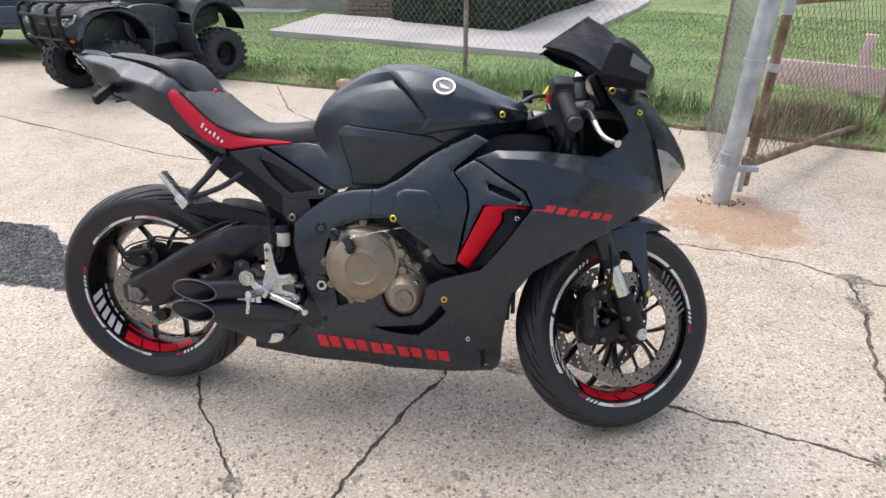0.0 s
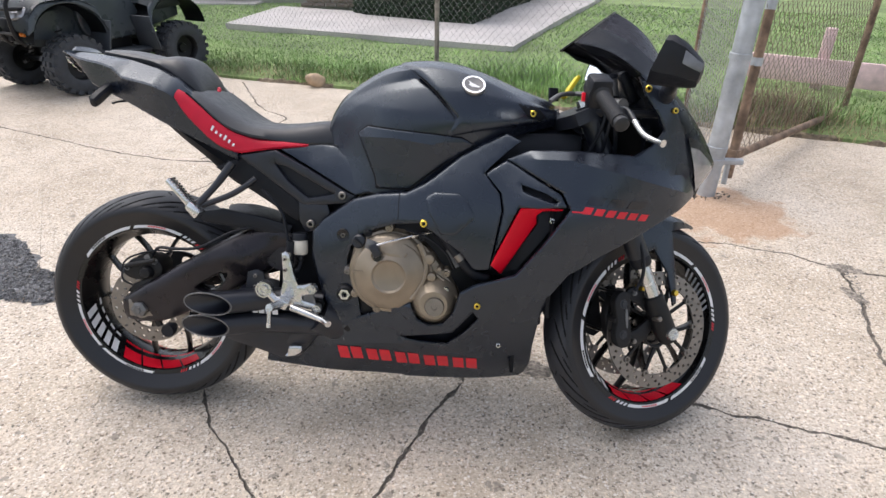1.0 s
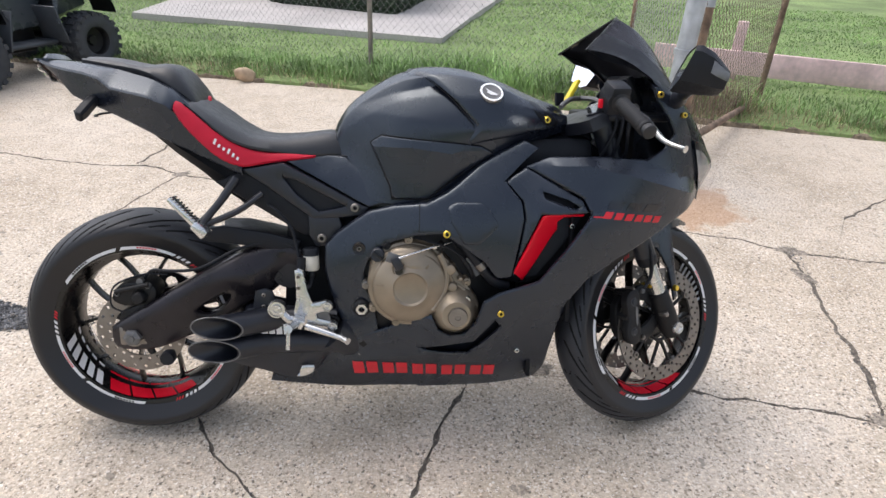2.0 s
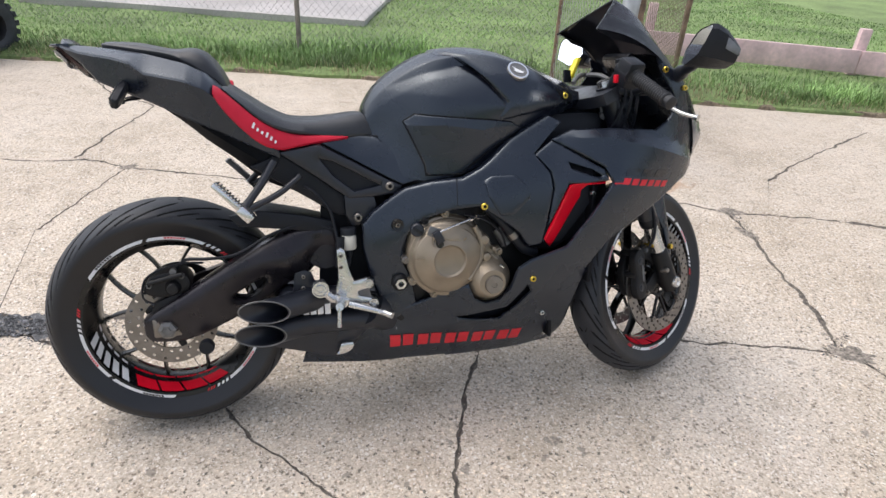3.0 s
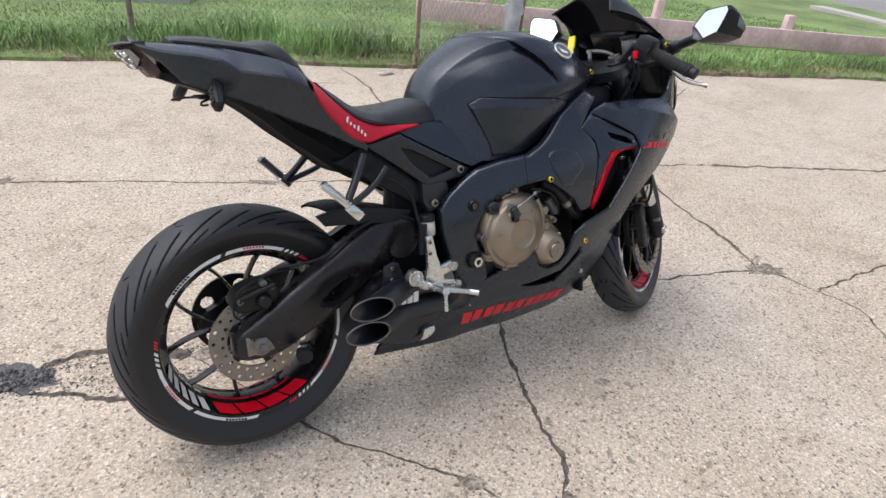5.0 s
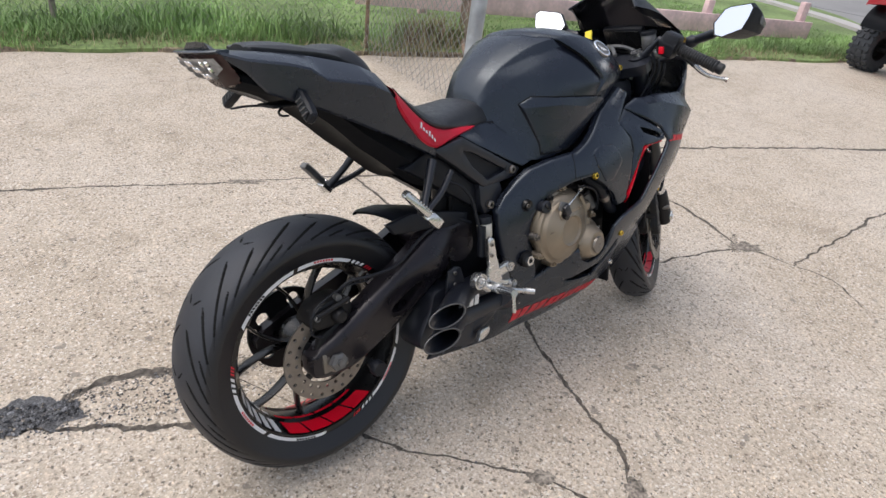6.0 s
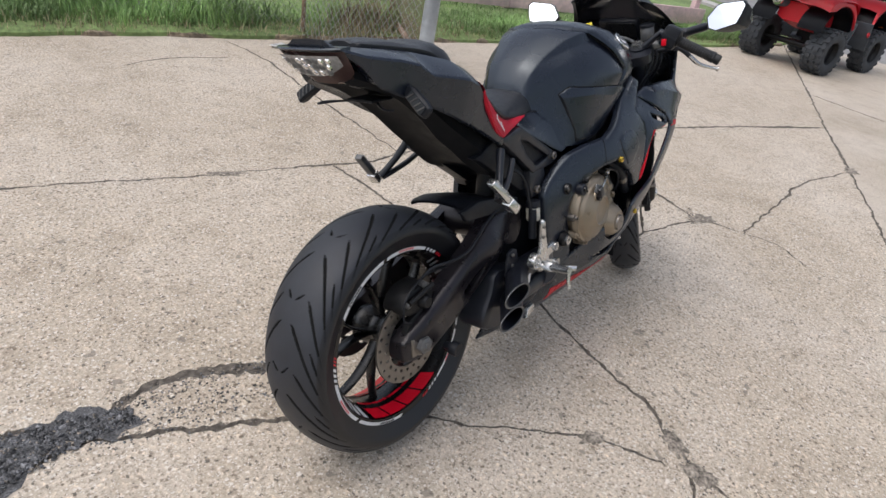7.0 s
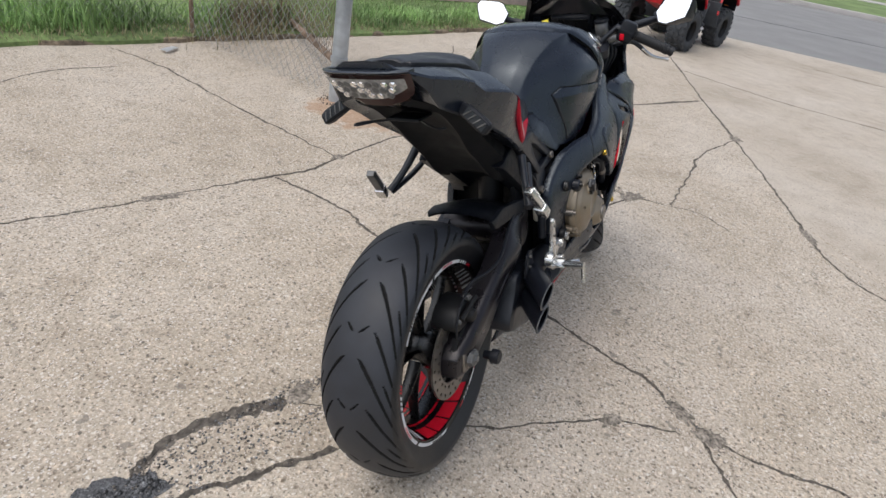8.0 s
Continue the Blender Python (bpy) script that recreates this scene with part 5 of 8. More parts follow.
# ---- hugger and inner fender
hug = []
for t, w, hw in ((0.0, 0.571, 0.078), (0.08, 0.574, 0.086), (0.3, 0.572, 0.092), (0.6, 0.558, 0.092), (1.0, 0.535, 0.09)):
    top_ = [(0.215 + 0.205 * t + 0.045 * (1 - t) * (0.5 - 0.5 * k) - 0.012 * (1 - t) * (1 - k * k), k * hw, w - 0.014 * abs(k) ** 3 - 0.010 * (1 - t) * max(0, -k)) for k in np.linspace(-1, 1, 19)]
    hug.append(top_ + [(u, v * 0.97, w_ - 0.006) for u, v, w_ in top_[::-1]])
part("hugger", grid(hug, closed_v=True), M["plastic"], bike, "black rear wheel hugger")
bm = shell([(0.18, 0.575), (0.25, 0.585), (0.36, 0.565), (0.43, 0.545), (0.42, 0.515), (0.30, 0.535), (0.20, 0.548)], flat(0.112), 0.012, 0.004, 0.02, -1)
part("hugger_side", bm, M["plastic"], bike)

# ---- tail and seats
def loft(stations, fn, per=5, straight=False):
    """Sections at stations, smoothly or straight interpolated; fn(params) -> ring of (v, w)."""
    S = smoothline(stations, per)
    if straight:
        S = [tuple(np.array(a) + (np.array(b) - np.array(a)) * k / per) for a, b in zip(stations, stations[1:]) for k in range(per)] + [stations[-1]]
    return [[(s[0], v, w) for v, w in fn(s)] for s in S]


def tail_ring(s):
    u, wt, a, b, wc, c, wl = s
    half = [(0, wt), (a * 0.6, wt), (a, wt - 0.001), ((a + b) / 2, (wt + wc) / 2 + 0.0015), (b - 0.003, wc + 0.002), (b, wc - 0.003), ((b + c) / 2 + 0.001, (wc + wl) / 2), (c + 0.002, wl + 0.004), (c - 0.003, wl), (c - 0.012, wl + 0.006), (c * 0.6, wl + 0.016), (0, wl + 0.018)]
    return [(-v, w) for v, w in half] + [(v, w) for v, w in half[-2:0:-1]]


TAIL = [(-0.128, 0.967, 0.050, 0.078, 0.9655, 0.070, 0.963), (-0.122, 0.967, 0.056, 0.091, 0.962, 0.086, 0.957), (-0.085, 0.964, 0.070, 0.108, 0.949, 0.100, 0.926), (-0.055, 0.961, 0.076, 0.119, 0.943, 0.108, 0.888), (-0.02, 0.957, 0.082, 0.130, 0.937, 0.118, 0.872), (0.018, 0.951, 0.088, 0.143, 0.926, 0.127, 0.856),
        (0.045, 0.946, 0.092, 0.154, 0.905, 0.134, 0.845), (0.115, 0.928, 0.116, 0.176, 0.891, 0.147, 0.810), (0.130, 0.923, 0.124, 0.179, 0.887, 0.148, 0.802), (0.165, 0.905, 0.132, 0.176, 0.872, 0.148, 0.785), (0.205, 0.868, 0.128, 0.164, 0.835, 0.146, 0.765), (0.255, 0.80, 0.12, 0.152, 0.772, 0.142, 0.738), (0.31, 0.742, 0.11, 0.140, 0.728, 0.134, 0.708)]
bm = grid(loft(TAIL, tail_ring, 4, True), closed_v=True)
fan(bm, [(TAIL[0][0], v, w) for v, w in tail_ring(TAIL[0])])
fan(bm, [(0.31, v, w) for v, w in tail_ring(TAIL[-1])])
tail = part("tail_fairing", bm, M["matte"], bike, "matte black tail fairing", smooth=24)
# undertray: narrower, below the tail
UNDER = [(-0.085, 0.925, 0.050, 0.055, 0.915, 0.050, 0.897), (-0.05, 0.915, 0.065, 0.072, 0.900, 0.064, 0.886), (0.0, 0.900, 0.078, 0.085, 0.885, 0.074, 0.868), (0.035, 0.885, 0.085, 0.092, 0.865, 0.076, 0.848), (0.095, 0.85, 0.09, 0.098, 0.83, 0.074, 0.803), (0.15, 0.81, 0.10, 0.105, 0.785, 0.070, 0.752), (0.20, 0.78, 0.10, 0.107, 0.75, 0.072, 0.713), (0.257, 0.75, 0.10, 0.108, 0.71, 0.076, 0.664), (0.30, 0.72, 0.10, 0.105, 0.685, 0.078, 0.637), (0.40, 0.68, 0.09, 0.100, 0.65, 0.080, 0.600), (0.44, 0.66, 0.085, 0.09, 0.64, 0.08, 0.565)]
bm = grid(loft(UNDER, tail_ring, 3), closed_v=True)
fan(bm, [(UNDER[0][0], v, w) for v, w in tail_ring(UNDER[0])])
fan(bm, [(0.44, v, w) for v, w in tail_ring(UNDER[-1])])
part("undertray", bm, M["deep"], bike, "black plastic undertray")
# tail lamp: clear lens over a dark red rim on the slanted rear face
def lamp_at(f, k, off):
    """Point on the curved rear face; f runs down it, k across it."""
    half = 0.087 - 0.006 * f - 0.034 * f ** 3
    u = -0.126 + 0.052 * f - 0.020 + 0.026 * abs(k) ** 4
    return (u - off, half * k * (1 + off * 0.6), 0.9625 - 0.062 * f - off * 0.7)


def lamp_face(name, k0, k1, f0, f1, off, material, label, parent, rows=8, cols=24):
    bm = grid([[lamp_at(f0 + (f1 - f0) * i / rows, k0 + (k1 - k0) * j / cols, off) for j in range(cols + 1)] for i in range(rows + 1)])
    bmesh.ops.solidify(bm, geom=bm.faces[:], thickness=0.004)
    bmesh.ops.recalc_face_normals(bm, faces=bm.faces[:])
    return part(name, bm, material, parent, label)


lamp = lamp_face("tail_lamp", -1, 1, 0.0, 1.0, 0.003, M["redlens"], "grey-red tail lamp housing", tail)
rows = []
for k in np.linspace(-1, 1, 33):
    u, v, _ = lamp_at(0.0, k, 0.006)
    rows.append([(u - 0.002, v, 0.9625), (u - 0.004, v, 0.9645), (u - 0.001, v, 0.9668), (-0.105, v * 0.98, 0.9672), (-0.105, v * 0.98, 0.9600), (u + 0.006, v, 0.9600)])
bm = grid(rows, closed_v=True)
fan(bm, rows[0])
fan(bm, rows[-1])
part("tail_lip", bm, M["matte"], tail, smooth=25)
bm = grid([[lamp_at(0.05 + (0.64 - 0.44 * abs(k) ** 3) * i / 6, k, 0.008) for k in np.linspace(-0.92, 0.92, 41)] for i in range(7)])
bmesh.ops.solidify(bm, geom=bm.faces[:], thickness=0.004)
bmesh.ops.recalc_face_normals(bm, faces=bm.faces[:])
lens = part("lens", bm, M["ledlens"], lamp, "clear faceted tail lamp lens")
for r_, n_ in ((0.22, 9), (0.40, 8), (0.57, 6)):
    for k in range(n_):
        x = (k - (n_ - 1) / 2) / ((n_ - 1) / 2) * (0.74 - 0.30 * r_)
        part("diode", lathe([(0, 0.0005), (0.003, -0.002), (0.0066, -0.001), (0.0078, 0.003)], 8, basis=(0.72, 0.25 * x, 0.6), centre=lamp_at(r_, x, 0.0082)), M["chrome"] if (k * 3 + n_) % 4 < 2 else M["greymetal"], lamp)

SEATP = [(0.183, 0.874, 0.105, 0.860), (0.20, 0.882, 0.132, 0.862), (0.235, 0.860, 0.141, 0.834), (0.285, 0.826, 0.140, 0.793), (0.335, 0.801, 0.130, 0.772), (0.39, 0.796, 0.113, 0.762), (0.45, 0.800, 0.099, 0.753), (0.505, 0.806, 0.086, 0.752), (0.535, 0.798, 0.078, 0.752)]


def pad_ring(s):
    u, wt, a, wp = s
    half = [(0, wt), (a * 0.35, wt - 0.001), (a * 0.65, wt - 0.006), (a * 0.88, wt * 0.62 + wp * 0.38), (a, wp + 0.005), (a, wp), (a * 0.9, wp - 0.012), (0, wp - 0.015)]
    return [(-v, w) for v, w in half] + [(v, w) for v, w in half[-2:0:-1]]


bm = grid(loft(SEATP, pad_ring, 5), closed_v=True)
for e in (SEATP[0], SEATP[-1]):
    fan(bm, [(e[0], v, w) for v, w in pad_ring(e)])
part("seat_pan", shell([(0.22, 0.84), (0.28, 0.79), (0.36, 0.762), (0.46, 0.752), (0.56, 0.752), (0.60, 0.70), (0.52, 0.66), (0.36, 0.70), (0.24, 0.75)], flat(0.088), 0.17, 0.004, 0.03, -1), M["plastic"], bike)
seat = part("rider_seat", bm, M["vinyl"], bike, "black vinyl rider seat with red side panels")
SKIRT = [(0.181, 0.879, 0.860, 0.154, 0.176), (0.196, 0.870, 0.832, 0.152, 0.173), (0.225, 0.843, 0.795, 0.148, 0.166), (0.265, 0.806, 0.755, 0.145, 0.156), (0.31, 0.780, 0.734, 0.134, 0.142), (0.36, 0.764, 0.739, 0.119, 0.130), (0.42, 0.759, 0.745, 0.106, 0.114), (0.475, 0.752, 0.749, 0.094, 0.097)]
for sg in (-1, 1):
    rows = []
    for u, w1, w0, a, b in smoothline(SKIRT, 5):
        rows.append([(u, sg * (a - 0.02), w1 - 0.012), (u, sg * (a - 0.006), w1), (u, sg * (a + (b - a) * 0.35), w1 * 0.8 + w0 * 0.2), (u, sg * (a + (b - a) * 0.8), w1 * 0.4 + w0 * 0.6), (u, sg * b, w0 + 0.002), (u, sg * (b - 0.004), w0 - 0.003), (u, sg * (b - 0.03), w0 - 0.002)])
    part("red_side", grid(rows), M["redvinyl"], seat, "red vinyl seat side")
    part("piping", tube([(u, sg * (a - 0.007), w1 + 0.001) for u, w1, w0, a, b in smoothline(SKIRT[1:], 5)], 0.0028, 6), M["black"], seat)
part("rear_notch", tube(smoothline([(0.192, -0.030, 0.868), (0.200, -0.010, 0.872), (0.206, 0.004, 0.868), (0.209, 0.014, 0.874), (0.208, 0.026, 0.881), (0.198, 0.05, 0.876)], 5), 0.0060, 8), M["redvinyl"], seat, "red lining of the notch behind the seat")
# maker's script on the red side: a row of plain pale strokes
for k in range(6):
    t = 0.254 + k * 0.0092
    w0 = 0.786 - k * 0.0074
    b = 0.1548 - k * 0.0021
    hgt = (0.013, 0.007, 0.007, 0.012, 0.009, 0.007)[k]
    bm = grid([[(t, -b - 0.0024, w0), (t + 0.0042, -b - 0.0024, w0 - 0.003)], [(t + hgt * 0.4, -b + 0.0012, w0 + hgt * 0.85), (t + hgt * 0.4 + 0.0042, -b + 0.0012, w0 + hgt * 0.85 - 0.003)]])
    part("stitched_mark", bm, M["white"], seat, "pale stitched mark", smooth=0)

PILL = [(-0.052, 0.972, 0.045, 0.962), (-0.04, 0.975, 0.058, 0.961), (0.02, 0.972, 0.075, 0.952), (0.09, 0.959, 0.090, 0.940), (0.135, 0.961, 0.099, 0.922), (0.162, 0.951, 0.102, 0.906), (0.186, 0.924, 0.098, 0.888), (0.203, 0.893, 0.090, 0.870), (0.210, 0.872, 0.08, 0.86)]
bm = grid(loft(PILL, pad_ring, 5), closed_v=True)
for e in (PILL[0], PILL[-1]):
    fan(bm, [(e[0], v, w) for v, w in pad_ring(e)])
part("pillion_seat", bm, M["vinyl"], bike, "black vinyl pillion pad")

# ---- fuel tank
TU = [0.512, 0.525, 0.555, 0.61, 0.68, 0.76, 0.84, 0.92, 1.0, 1.085]
TTOP = [0.79, 0.825, 0.868, 0.910, 0.945, 0.957, 0.950, 0.926, 0.893, 0.862]
TSH = [0.045, 0.055, 0.068, 0.085, 0.108, 0.130, 0.140, 0.135, 0.110, 0.070]
TMX = [0.064, 0.072, 0.088, 0.122, 0.165, 0.187, 0.197, 0.187, 0.150, 0.095]
TWM = [0.745, 0.752, 0.765, 0.79, 0.815, 0.825, 0.828, 0.825, 0.825, 0.83]
TLO = [0.73, 0.715, 0.68, 0.65, 0.645, 0.665, 0.715, 0.762, 0.79, 0.81]
TLW = [0.075, 0.088, 0.112, 0.140, 0.160, 0.172, 0.172, 0.160, 0.130, 0.085]
KN = [0.0, 0.16, 0.32, 0.46, 0.62, 0.78, 1.0]


def glide(u, xs, ys):
    """Smooth curve through the stations, with the slopes of their neighbours."""
    u = min(max(u, xs[0]), xs[-1])
    i = min(max(int(np.searchsorted(xs, u)) - 1, 0), len(xs) - 2)
    h = xs[i + 1] - xs[i]
    d = (ys[i + 1] - ys[i]) / h
    m0 = (ys[i + 1] - ys[i - 1]) / (xs[i + 1] - xs[i - 1]) if i else d
    m1 = (ys[i + 2] - ys[i]) / (xs[i + 2] - xs[i]) if i + 2 < len(xs) else d
    t = (u - xs[i]) / h
    return ys[i] + t * (h * m0 + t * (3 * (ys[i + 1] - ys[i]) - h * (2 * m0 + m1) + t * (h * (m0 + m1) - 2 * (ys[i + 1] - ys[i]))))


def tank_pt(u, k, off=0.0, recess=True):
    """A point of the tank's skin; k runs from -1 (right lower edge) over 0 (ridge) to 1."""
    top, sh, mx, wm, lo, lw = (glide(u, TU, t) for t in (TTOP, TSH, TMX, TWM, TLO, TLW))
    kk = abs(k)
    vs = [0, sh * 0.55, sh, sh * 0.35 + mx * 0.65, mx, mx * 0.62 + lw * 0.38, lw]
    ws = [top, top - 0.004, top - 0.020, top * 0.52 + wm * 0.48, wm, wm * 0.5 + lo * 0.5, lo]
    # cubic through the section points
    i = min(max(int(np.searchsorted(KN, kk)) - 1, 0), 5)
    t = (kk - KN[i]) / (KN[i + 1] - KN[i])

    def cub(a):
        p0 = a[i - 1] if i > 0 else (2 * a[0] - a[1] if a is ws else -a[1])
        if i == 0 and a is ws:
            p0 = a[1]
        p3 = a[i + 2] if i + 2 < 7 else 2 * a[i + 1] - a[i]
        straight = a[i] + (a[i + 1] - a[i]) * t
        hard = 0.7 if i in (1, 2) else 0.0
        return hard * straight + (1 - hard) * 0.5 * (2 * a[i] + (a[i + 1] - p0) * t + (2 * p0 - 5 * a[i] + 4 * a[i + 1] - p3) * t * t + (3 * a[i] - p0 - 3 * a[i + 1] + p3) * t ** 3)
    v, w = cub(vs), cub(ws)
    # the knee recess: a dark wedge that turns in under the sharp shoulder crease
    if recess and 0.565 < u < 0.90:
        hi, low = np.interp(u, [0.565, 0.66, 0.745, 0.90], [0.862, 0.897, 0.914, 0.905]), np.interp(u, [0.565, 0.70, 0.84, 0.90], [0.860, 0.844, 0.821, 0.812])
        if low < w < hi + 0.024:
            g = (w - low) / max(hi - low, 1e-4) if w < hi else 1 - (w - hi) / 0.024
            v -= 0.015 * g * min(1, (u - 0.565) / 0.16)
    return np.array((u, math.copysign(v + off, k) if k else 0.0, w + off * (1 - min(1, kk * 1.6))))


us = smoothline([(u,) for u in TU], 12)
ks = np.linspace(-1, 1, 193)
rows = [[tank_pt(float(u[0]), k) for k in ks] for u in us]
bm = grid(rows)
fan(bm, rows[0])
fan(bm, rows[-1])
tank = part("fuel_tank", bm, M["matte"], bike, "matte black fuel tank", smooth=22)


def seam_u(k):
    return float(np.interp(abs(k), [0.0, 0.22, 0.32, 0.46, 0.62, 0.70, 1.0], [0.685, 0.70, 0.735, 0.785, 0.845, 0.825, 0.80]))


rows = []
for s in np.linspace(0, 1, 36):
    row = []
    for k in np.linspace(-0.74, 0.74, 81):
        e = min(s / 0.02, 1.0, (1 - s) / 0.05, (0.74 - abs(k)) / 0.02)
        row.append(tank_pt(seam_u(k) + 0.006 + (1.088 - seam_u(k) - 0.006) * s, k, 0.0055 * math.sqrt(max(0, min(1, e))) - 0.001, False))
    rows.append(row)
gap = [[tank_pt(seam_u(k) - 0.001 + 0.009 * t, k, 0.0006 - 0.012 * t, False) for t in (0, 1)] for k in np.linspace(-0.74, 0.74, 81)]
part("cover_gap", grid(gap), M["groove"], tank)
part("tank_cover", grid(rows), M["matte"], tank, "matte black front tank cover", smooth=55)


def tank_v(u, w):
    """Sideways skin position of the tank at a height below the shoulder."""
    kk = np.linspace(0.3, 1.0, 60)
    out = np.zeros(np.shape(u))
    flat_u, flat_w, o = np.ravel(u), np.ravel(w), out.ravel()
    for i, (a, b) in enumerate(zip(flat_u, flat_w)):
        p = [tank_pt(float(a), -k) for k in kk]
        o[i] = np.interp(-b, [-q[2] for q in p], [-q[1] for q in p])
    return o.reshape(np.shape(u))


# raised near-black patch: the bolt hollow's shade given as colour, no hollow is cut
for sg in (-1, 1):
    part("recess_shade_patch", shell([(0.985, 0.868), (1.040, 0.853), (1.060, 0.832), (1.046, 0.822), (1.016, 0.829)], lambda u, w: tank_v(u, w) + 0.0062, 0.004, 0.001, 0.010, sg, back=False), M["deep"], tank)
PANEL = [(0.607, 0.786), (0.633, 0.803), (0.70, 0.797), (0.80, 0.789), (0.860, 0.782), (0.892, 0.765), (0.82, 0.722), (0.768, 0.683), (0.738, 0.658), (0.655, 0.656), (0.652, 0.684)]
CREST = [(0.60, 0.772), (0.632, 0.778), (0.70, 0.778), (0.79, 0.765), (0.815, 0.772), (0.90, 0.772)]


def tank_panel(u, w):
    wc = np.interp(u, *zip(*CREST))
    return tank_v(u, w) + 0.0045 + 0.006 * np.clip(1 - np.abs(np.asarray(w) - wc) / np.where(w > wc, 0.03, 0.08), 0, 1) - 0.0025


def grown(poly, d):
    """The polygon pushed outwards by d."""
    q = np.array(poly, float)
    e1, e2 = q - np.roll(q, 1, 0), np.roll(q, -1, 0) - q
    n1, n2 = np.stack([e1[:, 1], -e1[:, 0]], 1), np.stack([e2[:, 1], -e2[:, 0]], 1)
    n = n1 / np.linalg.norm(n1, axis=1)[:, None] + n2 / np.linalg.norm(n2, axis=1)[:, None]
    area = (q[:, 0] * np.roll(q[:, 1], -1) - q[:, 1] * np.roll(q[:, 0], -1)).sum()
    return [tuple(p) for p in q + n / np.linalg.norm(n, axis=1)[:, None] * d * (1 if area > 0 else -1)]


for sg in (-1, 1):
    part("panel_gap", shell(grown(PANEL, 0.0028), lambda u, w: tank_v(u, w) + 0.0008, 0.004, 0, 0.013, sg, back=False), M["groove"], tank)
    part("side_panel", shell(PANEL, tank_panel, 0.02, 0.003, 0.012, sg, back=False, lines=[[(0.625, 0.777), (0.70, 0.778), (0.79, 0.765), (0.815, 0.772), (0.87, 0.772)]]), M["matte"], tank, "matte black tank side panel", smooth=9)
    # round wing badge, drawn as a plain disc with a blade
    c = tank_pt(0.884, sg * 0.405, 0.0055, False)
    nrm = Vector((0.12, sg * 0.70, 0.70)).normalized()
    bm = lathe([(0, 0.0035), (0.0195, 0.0035), (0.0225, 0.0042), (0.0265, 0.0042), (0.028, 0.002), (0.028, -0.004)], 36, basis=nrm, centre=c)
    badge = part("badge", bm, M["greymetal"], tank, "round silver tank badge")
    part("badge_ring", lathe([(0.0225, 0.0046), (0.0270, 0.0046), (0.0280, 0.001)], 36, basis=nrm, centre=c), M["chrome"], badge)
    e1 = Vector((1, 0, 0)) - nrm * nrm.x
    e1.normalize()
    e2 = nrm.cross(e1) * -sg
    cc = Vector(tuple(c)) + nrm * 0.0048
    bm = bmesh.new()
    fan(bm, [cc + e1 * x * 0.001 + e2 * y * 0.001 for x, y in ((-15, 11), (-3, 3), (14, -6), (10, -10), (-4, -9), (-13, -3), (-9, 1))])
    part("badge_blade", bm, M["white"], badge, smooth=0)

# ---- frame, engine and fairing of the motorcycle
H_FRAME = Hull([(0.50, 0.50, 0.160), (0.578, 0.391, 0.168), (0.56, 0.31, 0.164), (0.60, 0.55, 0.185), (0.70, 0.62, 0.212), (0.778, 0.588, 0.240), (0.90, 0.48, 0.240), (0.912, 0.711, 0.215), (0.95, 0.65, 0.236), (0.96, 0.79, 0.180),
                (0.86, 0.74, 0.194), (0.66, 0.64, 0.19), (0.566, 0.606, 0.158), (0.82, 0.62, 0.240), (0.85, 0.67, 0.228), (0.93, 0.55, 0.245)])
FRAME = [(0.493, 0.541), (0.492, 0.48), (0.512, 0.389), (0.530, 0.34), (0.556, 0.305), (0.619, 0.325), (0.608, 0.398), (0.588, 0.443), (0.586, 0.48), (0.597, 0.514), (0.625, 0.545), (0.662, 0.564), (0.708, 0.580), (0.769, 0.587), (0.811, 0.560), (0.868, 0.518),
         (0.897, 0.477), (0.932, 0.481), (0.958, 0.621), (0.952, 0.661), (0.915, 0.706), (0.966, 0.752), (0.998, 0.778), (0.964, 0.795), (0.905, 0.768), (0.858, 0.741), (0.80, 0.693), (0.776, 0.676), (0.735, 0.655), (0.66, 0.645), (0.60, 0.628), (0.566, 0.606), (0.520, 0.572)]
H_DUCT = Hull([(0.92, 0.705, 0.213), (0.966, 0.737, 0.200), (1.03, 0.70, 0.226), (1.09, 0.668, 0.248), (1.10, 0.64, 0.255), (1.0, 0.64, 0.252), (0.95, 0.66, 0.232), (0.955, 0.62, 0.240), (0.935, 0.49, 0.243), (0.99, 0.60, 0.254), (0.96, 0.50, 0.248)])
DUCT = [(0.917, 0.705), (0.966, 0.735), (1.03, 0.700), (1.090, 0.664), (1.104, 0.636), (1.04, 0.632), (0.995, 0.633), (0.934, 0.495), (0.936, 0.483), (0.960, 0.621), (0.954, 0.662)]
REDP = [(0.998, 0.629), (1.006, 0.632), (1.095, 0.632), (1.094, 0.628), (1.050, 0.624), (1.038, 0.612), (1.040, 0.592), (0.962, 0.467), (0.936, 0.494)]
H_RED = Hull([(0.998, 0.629, 0.254), (1.095, 0.630, 0.252), (1.05, 0.624, 0.240), (1.038, 0.60, 0.226), (0.962, 0.467, 0.224), (0.936, 0.494, 0.247), (0.965, 0.56, 0.251), (1.0, 0.53, 0.225)])
SLOT = [(1.040, 0.622), (1.098, 0.630), (1.106, 0.622), (1.06, 0.555), (1.0, 0.475), (0.962, 0.465), (1.045, 0.590)]
